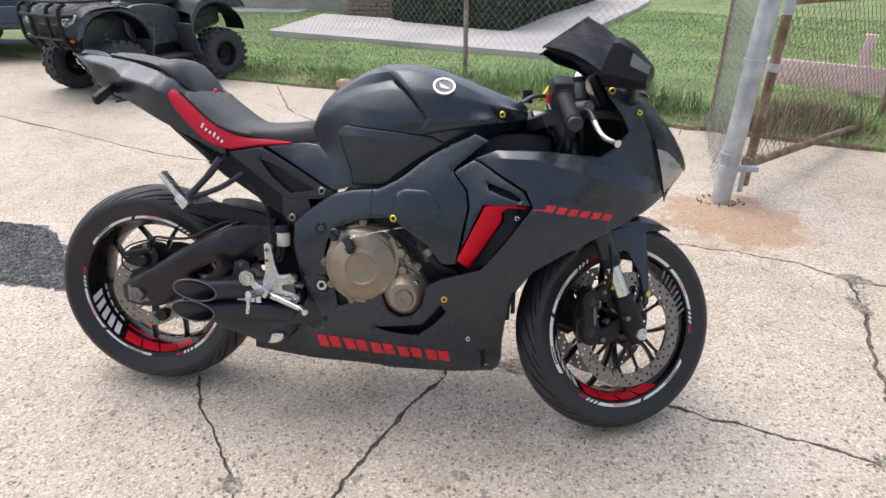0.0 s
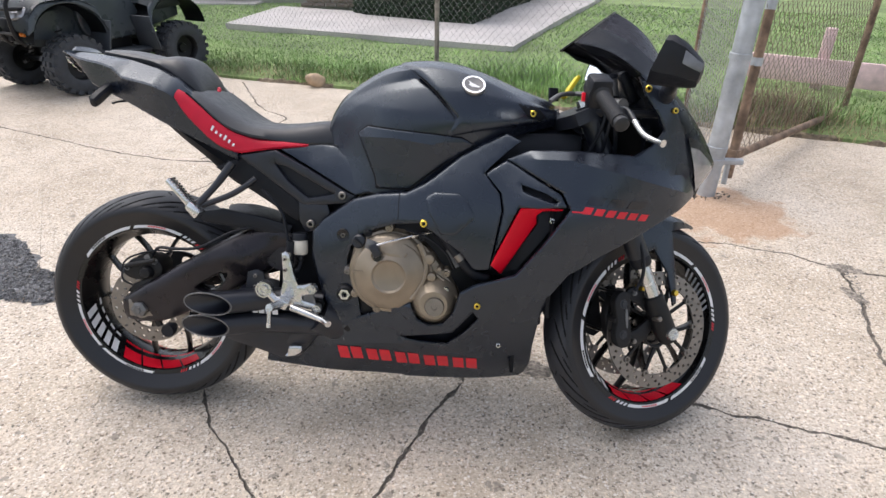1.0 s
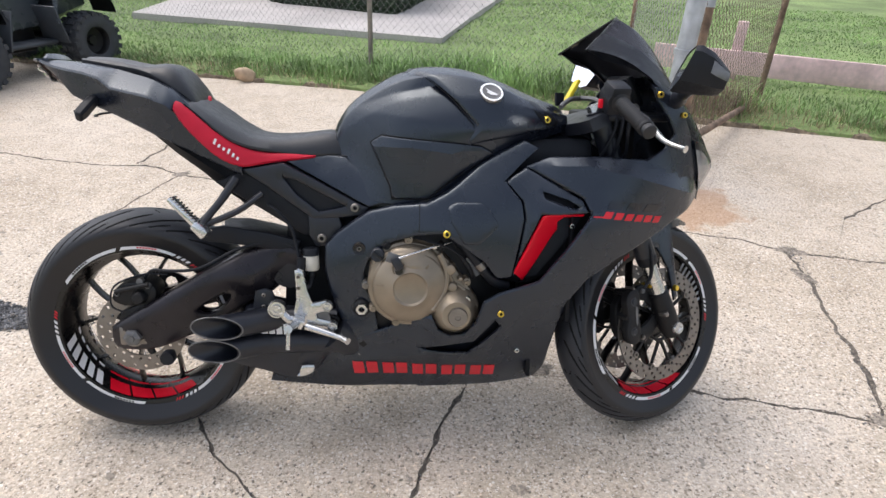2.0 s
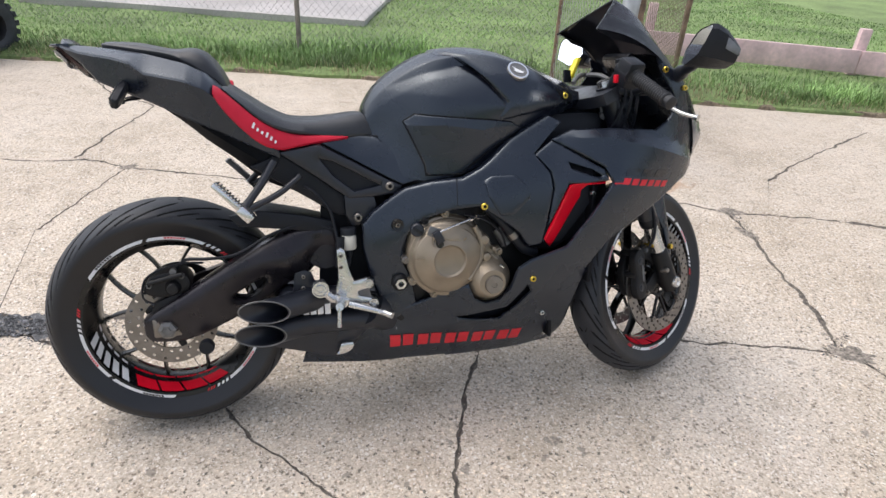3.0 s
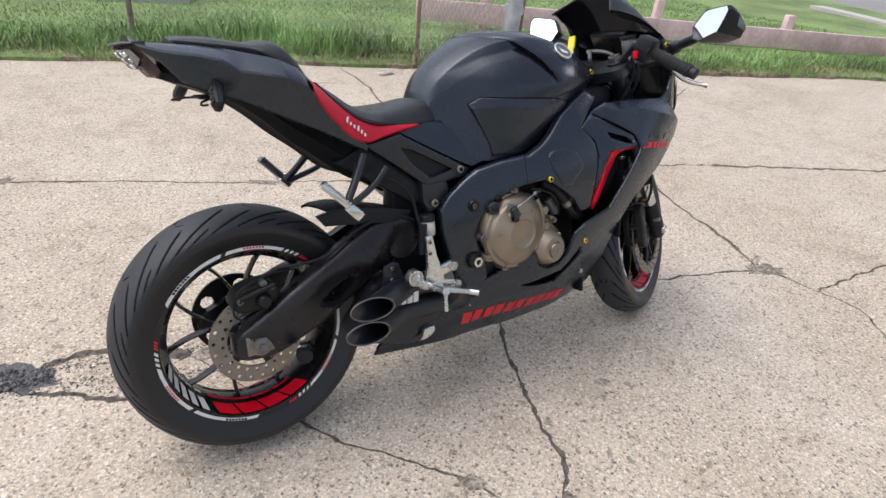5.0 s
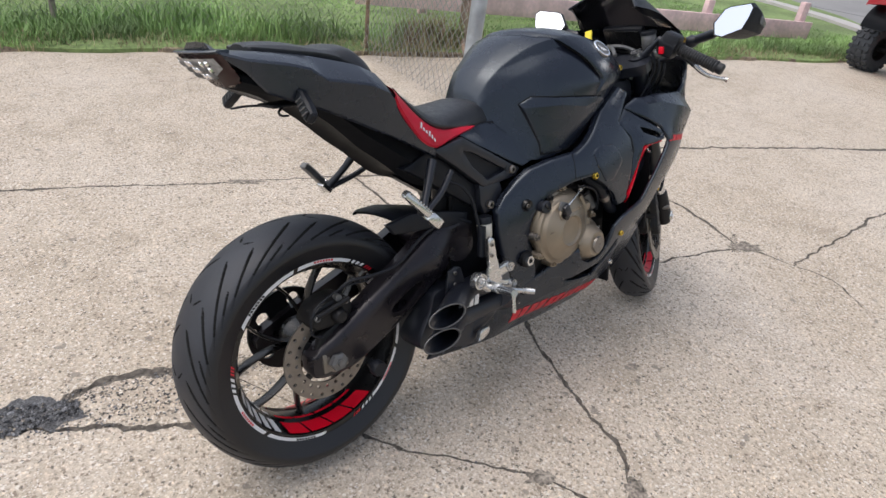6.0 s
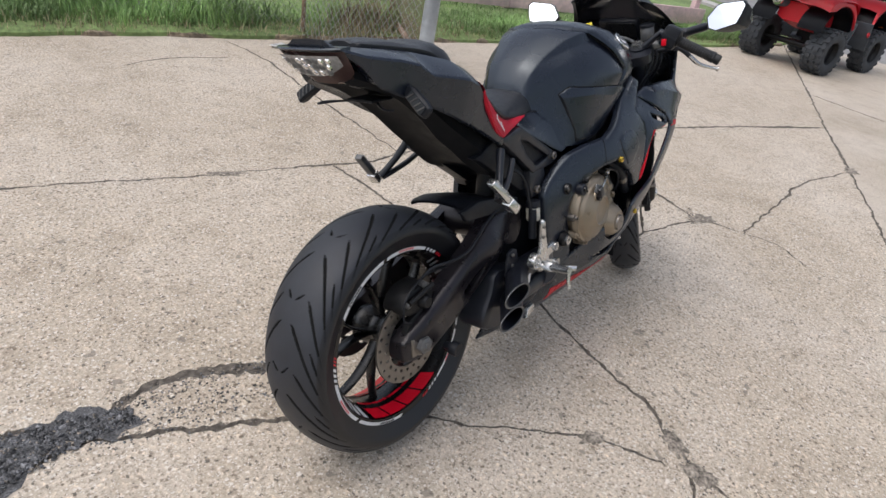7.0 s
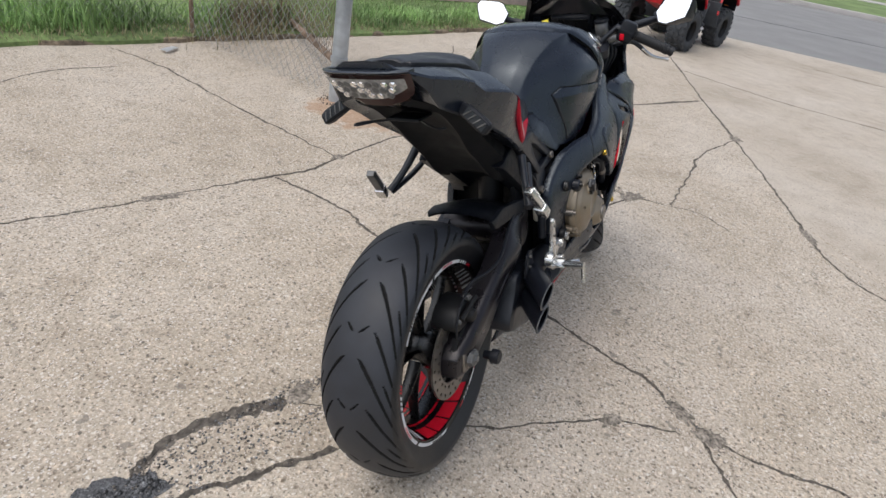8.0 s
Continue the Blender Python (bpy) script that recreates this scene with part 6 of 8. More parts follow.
H_SIDE = creased(creased(Hull([(0.966, 0.737, 0.200), (1.05, 0.752, 0.203), (1.126, 0.757, 0.205), (1.26, 0.749, 0.205), (1.106, 0.636, 0.262), (1.2, 0.64, 0.246), (1.2, 0.70, 0.228), (1.3, 0.70, 0.203), (1.3, 0.62, 0.205), (1.375, 0.62, 0.165), (1.432, 0.653, 0.115),
                               (1.405, 0.723, 0.140), (1.38, 0.80, 0.155), (1.342, 0.854, 0.180), (1.275, 0.901, 0.190), (1.31, 0.80, 0.192), (1.195, 0.52, 0.226), (1.1, 0.47, 0.237), (1.0, 0.477, 0.257), (0.908, 0.393, 0.245), (0.85, 0.37, 0.242), (1.05, 0.35, 0.205), (0.966, 0.268, 0.177),
                               (1.05, 0.2, 0.125), (1.02, 0.14, 0.07), (0.841, 0.134, 0.085), (0.937, 0.189, 0.134), (0.553, 0.212, 0.137), (0.6, 0.145, 0.088), (0.336, 0.151, 0.055)]
                              + [(0.478, 0.274, 0.125), (0.69, 0.36, 0.20), (0.75, 0.30, 0.205)]), [(0.99, 0.741), (1.109, 0.741), (1.232, 0.711), (1.363, 0.674), (1.43, 0.654)], 0.021, 0.032),
                 [(0.50, 0.235), (0.60, 0.250), (0.75, 0.272), (0.86, 0.262), (0.96, 0.21)], 0.007, 0.03)
SIDE = [(0.966, 0.737), (1.019, 0.759), (1.126, 0.760), (1.256, 0.752), (1.294, 0.774), (1.322, 0.809), (1.302, 0.845), (1.272, 0.884), (1.255, 0.925), (1.30, 0.903), (1.342, 0.863), (1.38, 0.802), (1.405, 0.723), (1.432, 0.653), (1.375, 0.617), (1.29, 0.57), (1.195, 0.518), (1.12, 0.47),
        (1.085, 0.42), (1.062, 0.351), (1.054, 0.26), (1.054, 0.19), (1.046, 0.150), (1.030, 0.128), (0.841, 0.122), (0.72, 0.125), (0.715, 0.131), (0.596, 0.133), (0.40, 0.138), (0.325, 0.142), (0.334, 0.174), (0.40, 0.225), (0.478, 0.274), (0.56, 0.31), (0.686, 0.362), (0.745, 0.385), (0.762, 0.345),
        (0.790, 0.331), (0.825, 0.338), (0.850, 0.37), (0.866, 0.425), (0.90, 0.446), (0.994, 0.474), (1.05, 0.545), (1.110, 0.632), (1.092, 0.668)]
VENT = [(0.718, 0.288), (0.785, 0.299), (0.85, 0.311), (0.899, 0.374), (0.911, 0.353), (0.875, 0.31), (0.836, 0.276), (0.771, 0.280)]
for sg in (-1, 1):
    fr = part("frame_cover", shell(FRAME, H_FRAME, 0.02, 0.006, 0.014, sg), M["matte"], bike, "matte black frame and mid fairing cover")
    boss = [(0.781, 0.649), (0.802, 0.660), (0.857, 0.660), (0.878, 0.643), (0.899, 0.606), (0.852, 0.562), (0.817, 0.564), (0.789, 0.611)]
    part("knee_boss", shell(boss, lambda u, w: H_FRAME(u, w) + 0.0035, 0.012, 0.005, 0.012, sg, back=False), M["matte"], fr)
    part("seam", shell([(0.7165, 0.652), (0.7185, 0.652), (0.7165, 0.588), (0.7145, 0.588)], lambda u, w: H_FRAME(u, w) + 0.0006, 0.003, 0, 0.01, sg, back=False), M["black"], fr)
    side = part("side_fairing", shell([SIDE, VENT], H_SIDE, 0.010, 0.005, 0.014, sg, lines=[[(1.03, 0.741), (1.109, 0.741), (1.232, 0.711), (1.363, 0.674), (1.41, 0.660)], [(0.51, 0.2365), (0.60, 0.250), (0.75, 0.272), (0.755, 0.2715)]]), M["matte"], bike, "matte black side fairing and belly pan", smooth=13)
    part("vent_back", shell([(0.70, 0.27), (0.92, 0.27), (0.93, 0.39), (0.70, 0.31)], lambda u, w: H_SIDE(u, w) - 0.030, 0.006, 0, 0.03, sg), M["plastic"], side)
    part("duct_panel", shell([DUCT, [(1.000, 0.683), (1.058, 0.664), (1.084, 0.648), (1.074, 0.645), (1.046, 0.653), (1.005, 0.668)]], H_DUCT, 0.014, 0.005, 0.012, sg), M["matte"], bike, "matte black duct panel")
    part("red_blade", shell(REDP, H_RED, 0.010, 0.003, 0.010, sg), M["red"], bike, "bright red intake blade")
    part("duct_back", shell([(0.97, 0.70), (1.09, 0.66), (1.09, 0.64), (0.97, 0.65)], lambda u, w: H_DUCT(u, w) - 0.030, 0.006, 0, 0.03, sg), M["plastic"], bike)
    part("slot_back", shell(SLOT, lambda u, w: H_DUCT(u, w) - 0.055, 0.008, 0, 0.02, sg), M["plastic"], bike)
    bolt("bolt", (1.075, sg * 0.222, 0.600), 0.007, 0.006, M["alu"], bike, (0, sg, 0))
    # side cover between seat and tank
    cov = [(0.405, 0.742), (0.50, 0.753), (0.545, 0.748), (0.60, 0.70), (0.66, 0.652), (0.60, 0.634), (0.567, 0.650)]
    part("side_cover", shell(cov, Hull([(0.40, 0.742, 0.115), (0.5, 0.75, 0.088), (0.6, 0.70, 0.122), (0.66, 0.652, 0.146), (0.567, 0.65, 0.132), (0.5, 0.70, 0.116)]), 0.02, 0.004, 0.014, sg), M["matte"], bike, "matte black side cover")
    # subframe: framed triangular panel and lower link
    SUB = [(0.305, 0.724), (0.402, 0.738), (0.567, 0.645), (0.600, 0.630), (0.583, 0.611), (0.52, 0.606), (0.466, 0.605), (0.369, 0.679)]
    SUBH = [(0.40, 0.706), (0.43, 0.698), (0.545, 0.634), (0.48, 0.622), (0.43, 0.664)]
    part("subframe", shell([SUB, SUBH], flat(0.133), 0.03, 0.004, 0.015, sg), M["satin"], bike, "black cast rear subframe")
    part("subframe_web", shell(SUB, flat(0.118), 0.02, 0, 0.03, sg), M["plastic"], bike)
    part("subframe_link", shell([(0.455, 0.612), (0.525, 0.612), (0.535, 0.585), (0.510, 0.540), (0.47, 0.535), (0.455, 0.565)], flat(0.130), 0.04, 0.004, 0.02, sg), M["satin"], bike)
    part("rail_lower", shell([(0.24, 0.69), (0.31, 0.722), (0.37, 0.68), (0.46, 0.608), (0.48, 0.56), (0.44, 0.56), (0.35, 0.62)], flat(0.112), 0.05, 0.006, 0.02, sg), M["plastic"], bike)
    for u, w, r in ((0.567, 0.631, 0.011), (0.485, 0.557, 0.011)):
        bolt("bolt", (u, sg * 0.134, w), r, 0.006, M["steel"], bike, (0, sg, 0), "steel subframe bolt")

# near-black sheets added inside the bodywork, their colour standing for the shade there
part("inner_shade", shell([(0.38, 0.34), (0.40, 0.60), (0.47, 0.64), (0.56, 0.62), (0.56, 0.32), (0.46, 0.30)], flat(0.088), 0.012, 0, 0.05, -1), M["deep"], bike)
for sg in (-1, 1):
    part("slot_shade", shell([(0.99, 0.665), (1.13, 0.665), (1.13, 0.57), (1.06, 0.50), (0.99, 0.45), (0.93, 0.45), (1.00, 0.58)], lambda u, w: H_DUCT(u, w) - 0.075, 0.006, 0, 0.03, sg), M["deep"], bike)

# pivot nut and frame plugs
part("pivot_nut", lathe([(0, 0.004), (0.010, 0.004), (0.010, 0.012), (0.016, 0.013), (0.021, 0.009), (0.022, -0.002)], 24, basis=(0, -1, 0), centre=(0.578, -0.170, 0.391)), M["darkmetal"], bike, "dark swingarm pivot washer")
part("pivot_hex", lathe([(0, 0.004), (0.0072, 0.004), (0.0078, 0.019), (0.0145, 0.019), (0.0150, 0.006)], 6, basis=(0, -1, 0), centre=(0.578, -0.170, 0.391)), M["alu"], bike, "bright swingarm pivot nut", smooth=20)
for u, w in ((0.576, 0.541), (0.507, 0.355)):
    part("frame_plug", lathe([(0, -0.002), (0.007, -0.002), (0.008, 0.004), (0.0145, 0.006), (0.0165, -0.003)], 18, basis=(0, -1, 0), centre=(u, -0.1775 if w > 0.4 else -0.166, w)), M["black"], bike, "black frame bolt")
    bolt("plug_head", (u, -0.1775 if w > 0.4 else -0.166, w), 0.0070, 0.005, M["steel"], bike)

# writing on the belly pan and upper fairing: plain red bars
def decal(name, polys, material, label, off=0.0012, parent=bike, hull=H_SIDE):
    for poly in polys:
        part(name, shell(poly, lambda u, w: hull(u, w) + off, 0.0022, 0, 0.012, -1, back=False), material, parent, label, smooth=30)


polys = []
for k in range(5):
    u0 = 0.553 + k * 0.0752
    wa = 0.213 - k * 0.0042
    for j in (0, 1):
        x = u0 + j * 0.0345
        polys.append([(x, wa - 0.017), (x + 0.0275, wa - 0.0176), (x + 0.0245, wa + 0.027), (x - 0.003, wa + 0.0276)])
decal("lettering_bar", polys, M["reddecal"], "red lettering bar")
polys = []
for k in range(6):
    u0 = 1.135 + k * 0.0275
    wa = 0.633 - k * 0.0042
    polys.append([(u0, wa - 0.0075), (u0 + 0.020, wa - 0.0095), (u0 + 0.028, wa + 0.0055), (u0 + 0.008, wa + 0.0075)])
polys.append([(1.112, 0.628), (1.136, 0.6265), (1.138, 0.6295), (1.113, 0.631)])
decal("lettering_bar", polys, M["reddecal"], "red lettering bar")
decal("ghost_bar", [[(1.145 + k * 0.048, 0.646 - k * 0.006), (1.183 + k * 0.048, 0.642 - k * 0.006), (1.193 + k * 0.048, 0.660 - k * 0.006), (1.155 + k * 0.048, 0.664 - k * 0.006)] for k in range(3)], M["ghost"], "gloss black lettering bar")

# fasteners
for u, v, w, r, mt in ((0.778, 0.241, 0.588, 0.009, "gold"), (1.026, 0.136, 0.839, 0.0085, "gold"), (0.908, 0.247, 0.393, 0.008, "gold"), (1.275, 0.192, 0.901, 0.008, "gold"), (1.342, 0.183, 0.854, 0.007, "gold"),
                       (0.966, 0.179, 0.268, 0.007, "alu"), (1.012, 0.090, 0.165, 0.006, "alu"), (0.573, 0.153, 0.262, 0.008, "alu"), (0.735, 0.208, 0.346, 0.006, "darkmetal")):
    bolt("bolt", (u, -v, w), r, 0.005, M[mt], bike, (0, -1, 0.1), "gold anodised bolt" if mt == "gold" else "")

# ---- engine
eng = part("engine", box(0.56, 0.95, -0.165, 0.165, 0.27, 0.60, 0.02), M["darkmetal"], bike, "dark engine block with bronze side covers")
CASE = [(0.598, 0.49), (0.612, 0.53), (0.65, 0.556), (0.69, 0.562), (0.75, 0.548), (0.79, 0.515), (0.818, 0.475), (0.852, 0.425), (0.852, 0.385), (0.82, 0.352), (0.775, 0.352), (0.745, 0.372), (0.70, 0.365), (0.65, 0.372), (0.61, 0.42), (0.596, 0.455)]
case = part("clutch_case", shell(smoothline(CASE, 3, True), flat(0.196), 0.05, 0.014, 0.014, -1), M["bronze"], eng, "bronze cast engine case")
cover = part("clutch_cover", lathe([(0.101, 0.186), (0.1005, 0.199), (0.098, 0.2025), (0.0905, 0.2028), (0.0885, 0.2045), (0.0868, 0.2125), (0.0835, 0.2155), (0.066, 0.2225), (0.050, 0.2275), (0.0445, 0.2320), (0.0415, 0.2328), (0.0395, 0.2318), (0.0375, 0.2275), (0.0365, 0.2270), (0.0, 0.2275)], 72, basis=(0, -1, 0), centre=(0.694, 0, 0.454)), M["bronze"], case, "domed bronze clutch cover with a sunk round centre")
for a, r0, ln in ((radians(172), 0.066, 0.022), (radians(52), 0.062, 0.010)):
    c, s = math.cos(a), math.sin(a)
    bm = box(-ln, ln, -0.0018, 0.0018, -0.0016, 0.0016, 0.0006)
    bm.transform(Matrix.Translation((0.694 + r0 * c, -0.2232, 0.454 + r0 * s)) @ Matrix.Rotation(-a, 4, "Y") @ Matrix.Rotation(radians(-18), 4, "Z"))
    part("rib", bm, M["bronze"], cover)
# raised housing of the clutch arm over the dome's upper edge
LIFT = smoothline([(0.634, 0.508), (0.640, 0.532), (0.662, 0.548), (0.70, 0.552), (0.744, 0.544), (0.768, 0.515), (0.776, 0.478), (0.765, 0.452), (0.748, 0.468), (0.724, 0.492), (0.690, 0.500), (0.655, 0.494)], 3, True)
part("arm_housing", shell(LIFT, Hull([(0.634, 0.508, 0.205), (0.662, 0.548, 0.206), (0.70, 0.520, 0.226), (0.744, 0.544, 0.203), (0.776, 0.478, 0.204), (0.74, 0.49, 0.222), (0.655, 0.494, 0.219), (0.70, 0.552, 0.208), (0.765, 0.452, 0.206)]), 0.02, 0.008, 0.010, -1, back=False), M["bronze"], cover, smooth=50)
part("arm_seat", lathe([(0, 0.2235), (0.013, 0.2235), (0.0145, 0.2275), (0.0165, 0.2275), (0.0185, 0.218)], 24, basis=(0, -1, 0), centre=(0.668, 0, 0.503)), M["bronze"], cover)
arm = part("clutch_arm", box(-0.016, 0.016, -0.010, 0.010, -0.010, 0.010, 0.003, m=Matrix.Translation((0.664, -0.232, 0.519)) @ pose(0, 0, 0, 0, 62, 0)), M["satin"], case, "black clutch release arm")
part("arm_plate", box(-0.012, 0.022, -0.003, 0.003, -0.012, 0.012, 0.002, m=Matrix.Translation((0.652, -0.230, 0.531)) @ pose(0, 0, 0, 0, 20, 0)), M["greymetal"], arm)
part("arm_pin", tube([(0.668, -0.236, 0.500), (0.668, -0.224, 0.500)], 0.009, 14), M["black"], arm)
part("clutch_cable", tube(smoothline([(0.660, -0.238, 0.529), (0.70, -0.230, 0.541), (0.751, -0.214, 0.552), (0.795, -0.200, 0.560)], 6), 0.0026, 8), M["alu"], case, "bright clutch cable end")
for u, v, w in ((0.748, -0.215, 0.5515), (0.768, -0.209, 0.5545)):
    part("cable_nut", tube([(u, v, w), (u + 0.007, v + 0.0025, w + 0.001)], 0.0062, 6), M["alu"], case)
oil = part("oil_cap", tube([(0.620, -0.188, 0.531), (0.619, -0.206, 0.532), (0.6188, -0.209, 0.5322)], [0.0165, 0.0165, 0.0135], 24), M["satin"], case, "black slotted oil filler cap")
part("oil_slot", box(-0.012, 0.012, -0.004, 0.004, -0.003, 0.003, 0.001, m=Matrix.Translation((0.6188, -0.2105, 0.5322)) @ pose(0, 0, 0, 0, 38, 0)), M["black"], oil)
pump = part("pulser_cover", lathe([(0.062, 0.170), (0.060, 0.200), (0.056, 0.205), (0.050, 0.215), (0.040, 0.232), (0.034, 0.238), (0.0, 0.238)], 48, basis=(0, -1, 0), centre=(0.803, 0, 0.388)), M["bronze"], case, "round bronze pulser cover")
part("cap", lathe([(0, 0.2425), (0.006, 0.2425), (0.007, 0.2445), (0.022, 0.2445), (0.024, 0.241), (0.024, 0.230)], 32, basis=(0, -1, 0), centre=(0.806, 0, 0.385)), M["steel"], pump, "steel inspection cap")
part("small_cap", lathe([(0, 0.222), (0.008, 0.222), (0.010, 0.219), (0.010, 0.19)], 16, basis=(0, -1, 0), centre=(0.830, 0, 0.420)), M["alu"], pump)
for u, w, mt in ((0.640, 0.552, "darkmetal"), (0.692, 0.566, "bronze"), (0.590, 0.456, "steel"), (0.606, 0.398, "bronze"), (0.660, 0.360, "bronze"), (0.742, 0.380, "darkmetal"), (0.770, 0.545, "darkmetal"), (0.832, 0.458, "bronze"), (0.853, 0.40, "bronze")):
    part("case_bolt", lathe([(0, 0.203), (0.0035, 0.203), (0.004, 0.206), (0.0062, 0.206), (0.0066, 0.199), (0.0098, 0.198), (0.0105, 0.165)], 14, basis=(0, -1, 0), centre=(u, 0, w)), M[mt], case)
part("cover_ridge", tube(smoothline([(0.748, -0.214, 0.395), (0.775, -0.21, 0.44), (0.782, -0.205, 0.49), (0.765, -0.20, 0.53)], 5), 0.008, 8), M["bronze"], case)
part("cable", tube(smoothline([(0.735, -0.215, 0.566), (0.79, -0.222, 0.548), (0.83, -0.215, 0.512), (0.85, -0.20, 0.47)], 6), 0.003, 6), M["plastic"], case)
part("hose_clamp", tube([(0.858, -0.2145, 0.512), (0.868, -0.2148, 0.498)], 0.0145, 14), M["steel"], eng)
for u, w, r in ((0.790, 0.494, 0.0135), (0.796, 0.450, 0.0120), (0.815, 0.470, 0.006)):
    part("boss", lathe([(0, 0.2125), (r * 0.62, 0.2125), (r * 0.85, 0.2115), (r, 0.208), (r * 1.15, 0.18)], 18, basis=(0, -1, 0), centre=(u, 0, w)), M["bronze"], case)
for p, q_ in (((0.775, 0.505), (0.752, 0.512)), ((0.790, 0.482), (0.796, 0.460)), ((0.800, 0.440), (0.806, 0.420)), ((0.784, 0.446), (0.772, 0.440)), ((0.808, 0.454), (0.826, 0.440))):
    part("web", tube([(p[0], -0.2015, p[1]), (q_[0], -0.2015, q_[1])], 0.0042, 8), M["bronze"], case)
part("hose", tube(smoothline([(0.800, -0.19, 0.57), (0.83, -0.212, 0.545), (0.862, -0.215, 0.505), (0.895, -0.21, 0.465), (0.93, -0.20, 0.45)], 6), 0.013, 12), M["plastic"], eng, "black coolant hose")
part("hose", tube(smoothline([(0.83, -0.17, 0.59), (0.865, -0.195, 0.555), (0.90, -0.19, 0.53)], 6), 0.010, 10), M["greymetal"], eng)
part("hose_union", tube([(0.838, -0.165, 0.512), (0.862, -0.175, 0.470)], 0.016, 16), M["greymetal"], eng, "grey hose union")
part("hose_band", tube([(0.880, -0.196, 0.524), (0.889, -0.199, 0.509)], 0.0125, 14), M["steel"], eng)
part("cylinder_head", box(0.80, 1.02, -0.15, 0.15, 0.50, 0.70, 0.02), M["darkmetal"], eng)
part("radiator", box(1.03, 1.07, -0.17, 0.17, 0.32, 0.66, 0.006), M["plastic"], bike, "black radiator core")
# near-black boxes added to fill the gap behind the fairing with shade
for sg in (-1, 1):
    part("gap_shade", box(1.072, 1.082, min(sg * 0.13, sg * 0.225), max(sg * 0.13, sg * 0.225), 0.36, 0.66, 0.002), M["deep"], bike)
    part("gap_shade", box(1.000, 1.010, min(sg * 0.06, sg * 0.150), max(sg * 0.06, sg * 0.150), 0.18, 0.38, 0.002), M["deep"], bike)
part("airbox", box(0.80, 1.16, -0.11, 0.11, 0.66, 0.80, 0.03), M["plastic"], bike)
part("sump", box(0.42, 1.0, -0.075, 0.075, 0.16, 0.30, 0.02), M["plastic"], bike)
part("shock", tube([(0.42, 0.0, 0.30), (0.46, 0.0, 0.62)], 0.035, 16), M["darkmetal"], bike)

# ---- exhaust: two outlets one above the other, bent outwards and cut flush with the side
exh = part("exhaust", tube([(0.62, -0.06, 0.22), (0.56, -0.11, 0.28), (0.50, -0.138, 0.325)], [0.04, 0.048, 0.052], 20), M["satin"], bike, "black dual-outlet exhaust")
CUT_V = -0.217
for w0, w1, us in ((0.352, 0.366, 0.015), (0.290, 0.306, -0.008)):
    al = radians(33)
    line = smoothline([(0.515, -0.136, w0), (0.44, -0.138, w0 + 0.003), (0.375 + us, -0.142, w0 + 0.006), (0.335 + us, -0.158, w0 + 0.009), (0.245 + us, CUT_V, w1)], 6)

    def can(rad):
        rows = []
        n = len(line)
        for k, p in enumerate(line):
            d = np.array(line[min(k + 1, n - 1)]) - np.array(line[max(k - 1, 0)])
            if k >= n - 5:
                d = np.array((-math.cos(al), -math.sin(al), 0.05))
            d = d / np.linalg.norm(d)
            sd = np.cross(d, (0, 0, 1))
            sd /= np.linalg.norm(sd)
            up_ = np.cross(sd, d)
            ring = []
            for j in range(36):
                a = 2 * math.pi * j / 36
                q = np.array(p) + (sd * math.cos(a) + up_ * math.sin(a)) * rad
                lim = CUT_V + (0 if rad > 0.027 else 0.0003) + 0.13 * (q[0] - 0.29) - 0.16 * (q[2] - 0.335)
                if k == n - 1 or q[1] < lim:
                    q = q + d * ((lim - q[1]) / d[1])
                ring.append(q)
            rows.append(ring)
        return rows
    o, i_ = can(0.0295), can(0.0268)
    c = part("outlet", grid(o + i_[::-1][:-3], closed_v=True), M["satin"], exh, "flush-cut black exhaust outlet")
    part("rolled_edge", tube([Vector(tuple(p)) for p in o[-1]] + [Vector(tuple(o[-1][0]))], 0.0018, 6, caps=False), M["greymetal"], c)
    part("core", lathe([(0, 0), (0.027, 0)], 24, basis=(1, 0, 0), centre=(0.42, -0.138, w0)), M["plastic"], c)
part("muffler", shell(smoothline([(0.30, 0.385), (0.407, 0.362), (0.495, 0.330), (0.490, 0.255), (0.45, 0.200), (0.40, 0.186), (0.33, 0.208), (0.25, 0.235), (0.235, 0.27), (0.27, 0.33)], 4, True), flat(0.135), 0.10, 0.016, 0.02, -1), M["satin"], exh, "black muffler body")
part("clamp_plate", shell([(0.312, 0.37), (0.322, 0.43), (0.345, 0.437), (0.362, 0.43), (0.385, 0.36)], flat(0.150), 0.006, 0.002, 0.03, -1), M["satin"], exh)
for u, w in ((0.342, 0.421), (0.340, 0.392)):
    bolt("bolt", (u, -0.151, w), 0.005, 0.003, M["steel"], exh)
for k in range(4):
    bm = box(-0.0070, 0.0070, -0.0012, 0.0012, -0.0145, 0.0145, 0.0004, m=Matrix.Translation((0.342 + k * 0.0175, -0.1690, 0.3420 - k * 0.0012)) @ pose(0, 0, 0, 8))
    part("lettering_bar", bm, M["white"], exh, "white lettering bar")
part("strap", shell(smoothline([(0.409, 0.204), (0.418, 0.214), (0.424, 0.232), (0.454, 0.233), (0.452, 0.215), (0.43, 0.204)], 2, True), flat(0.155), 0.012, 0.003, 0.012, -1), M["alu"], exh, "bright exhaust strap")
part("link_pipe", tube([(0.49, -0.135, 0.30), (0.46, -0.12, 0.26), (0.40, -0.10, 0.22)], 0.03, 14), M["satin"], exh)

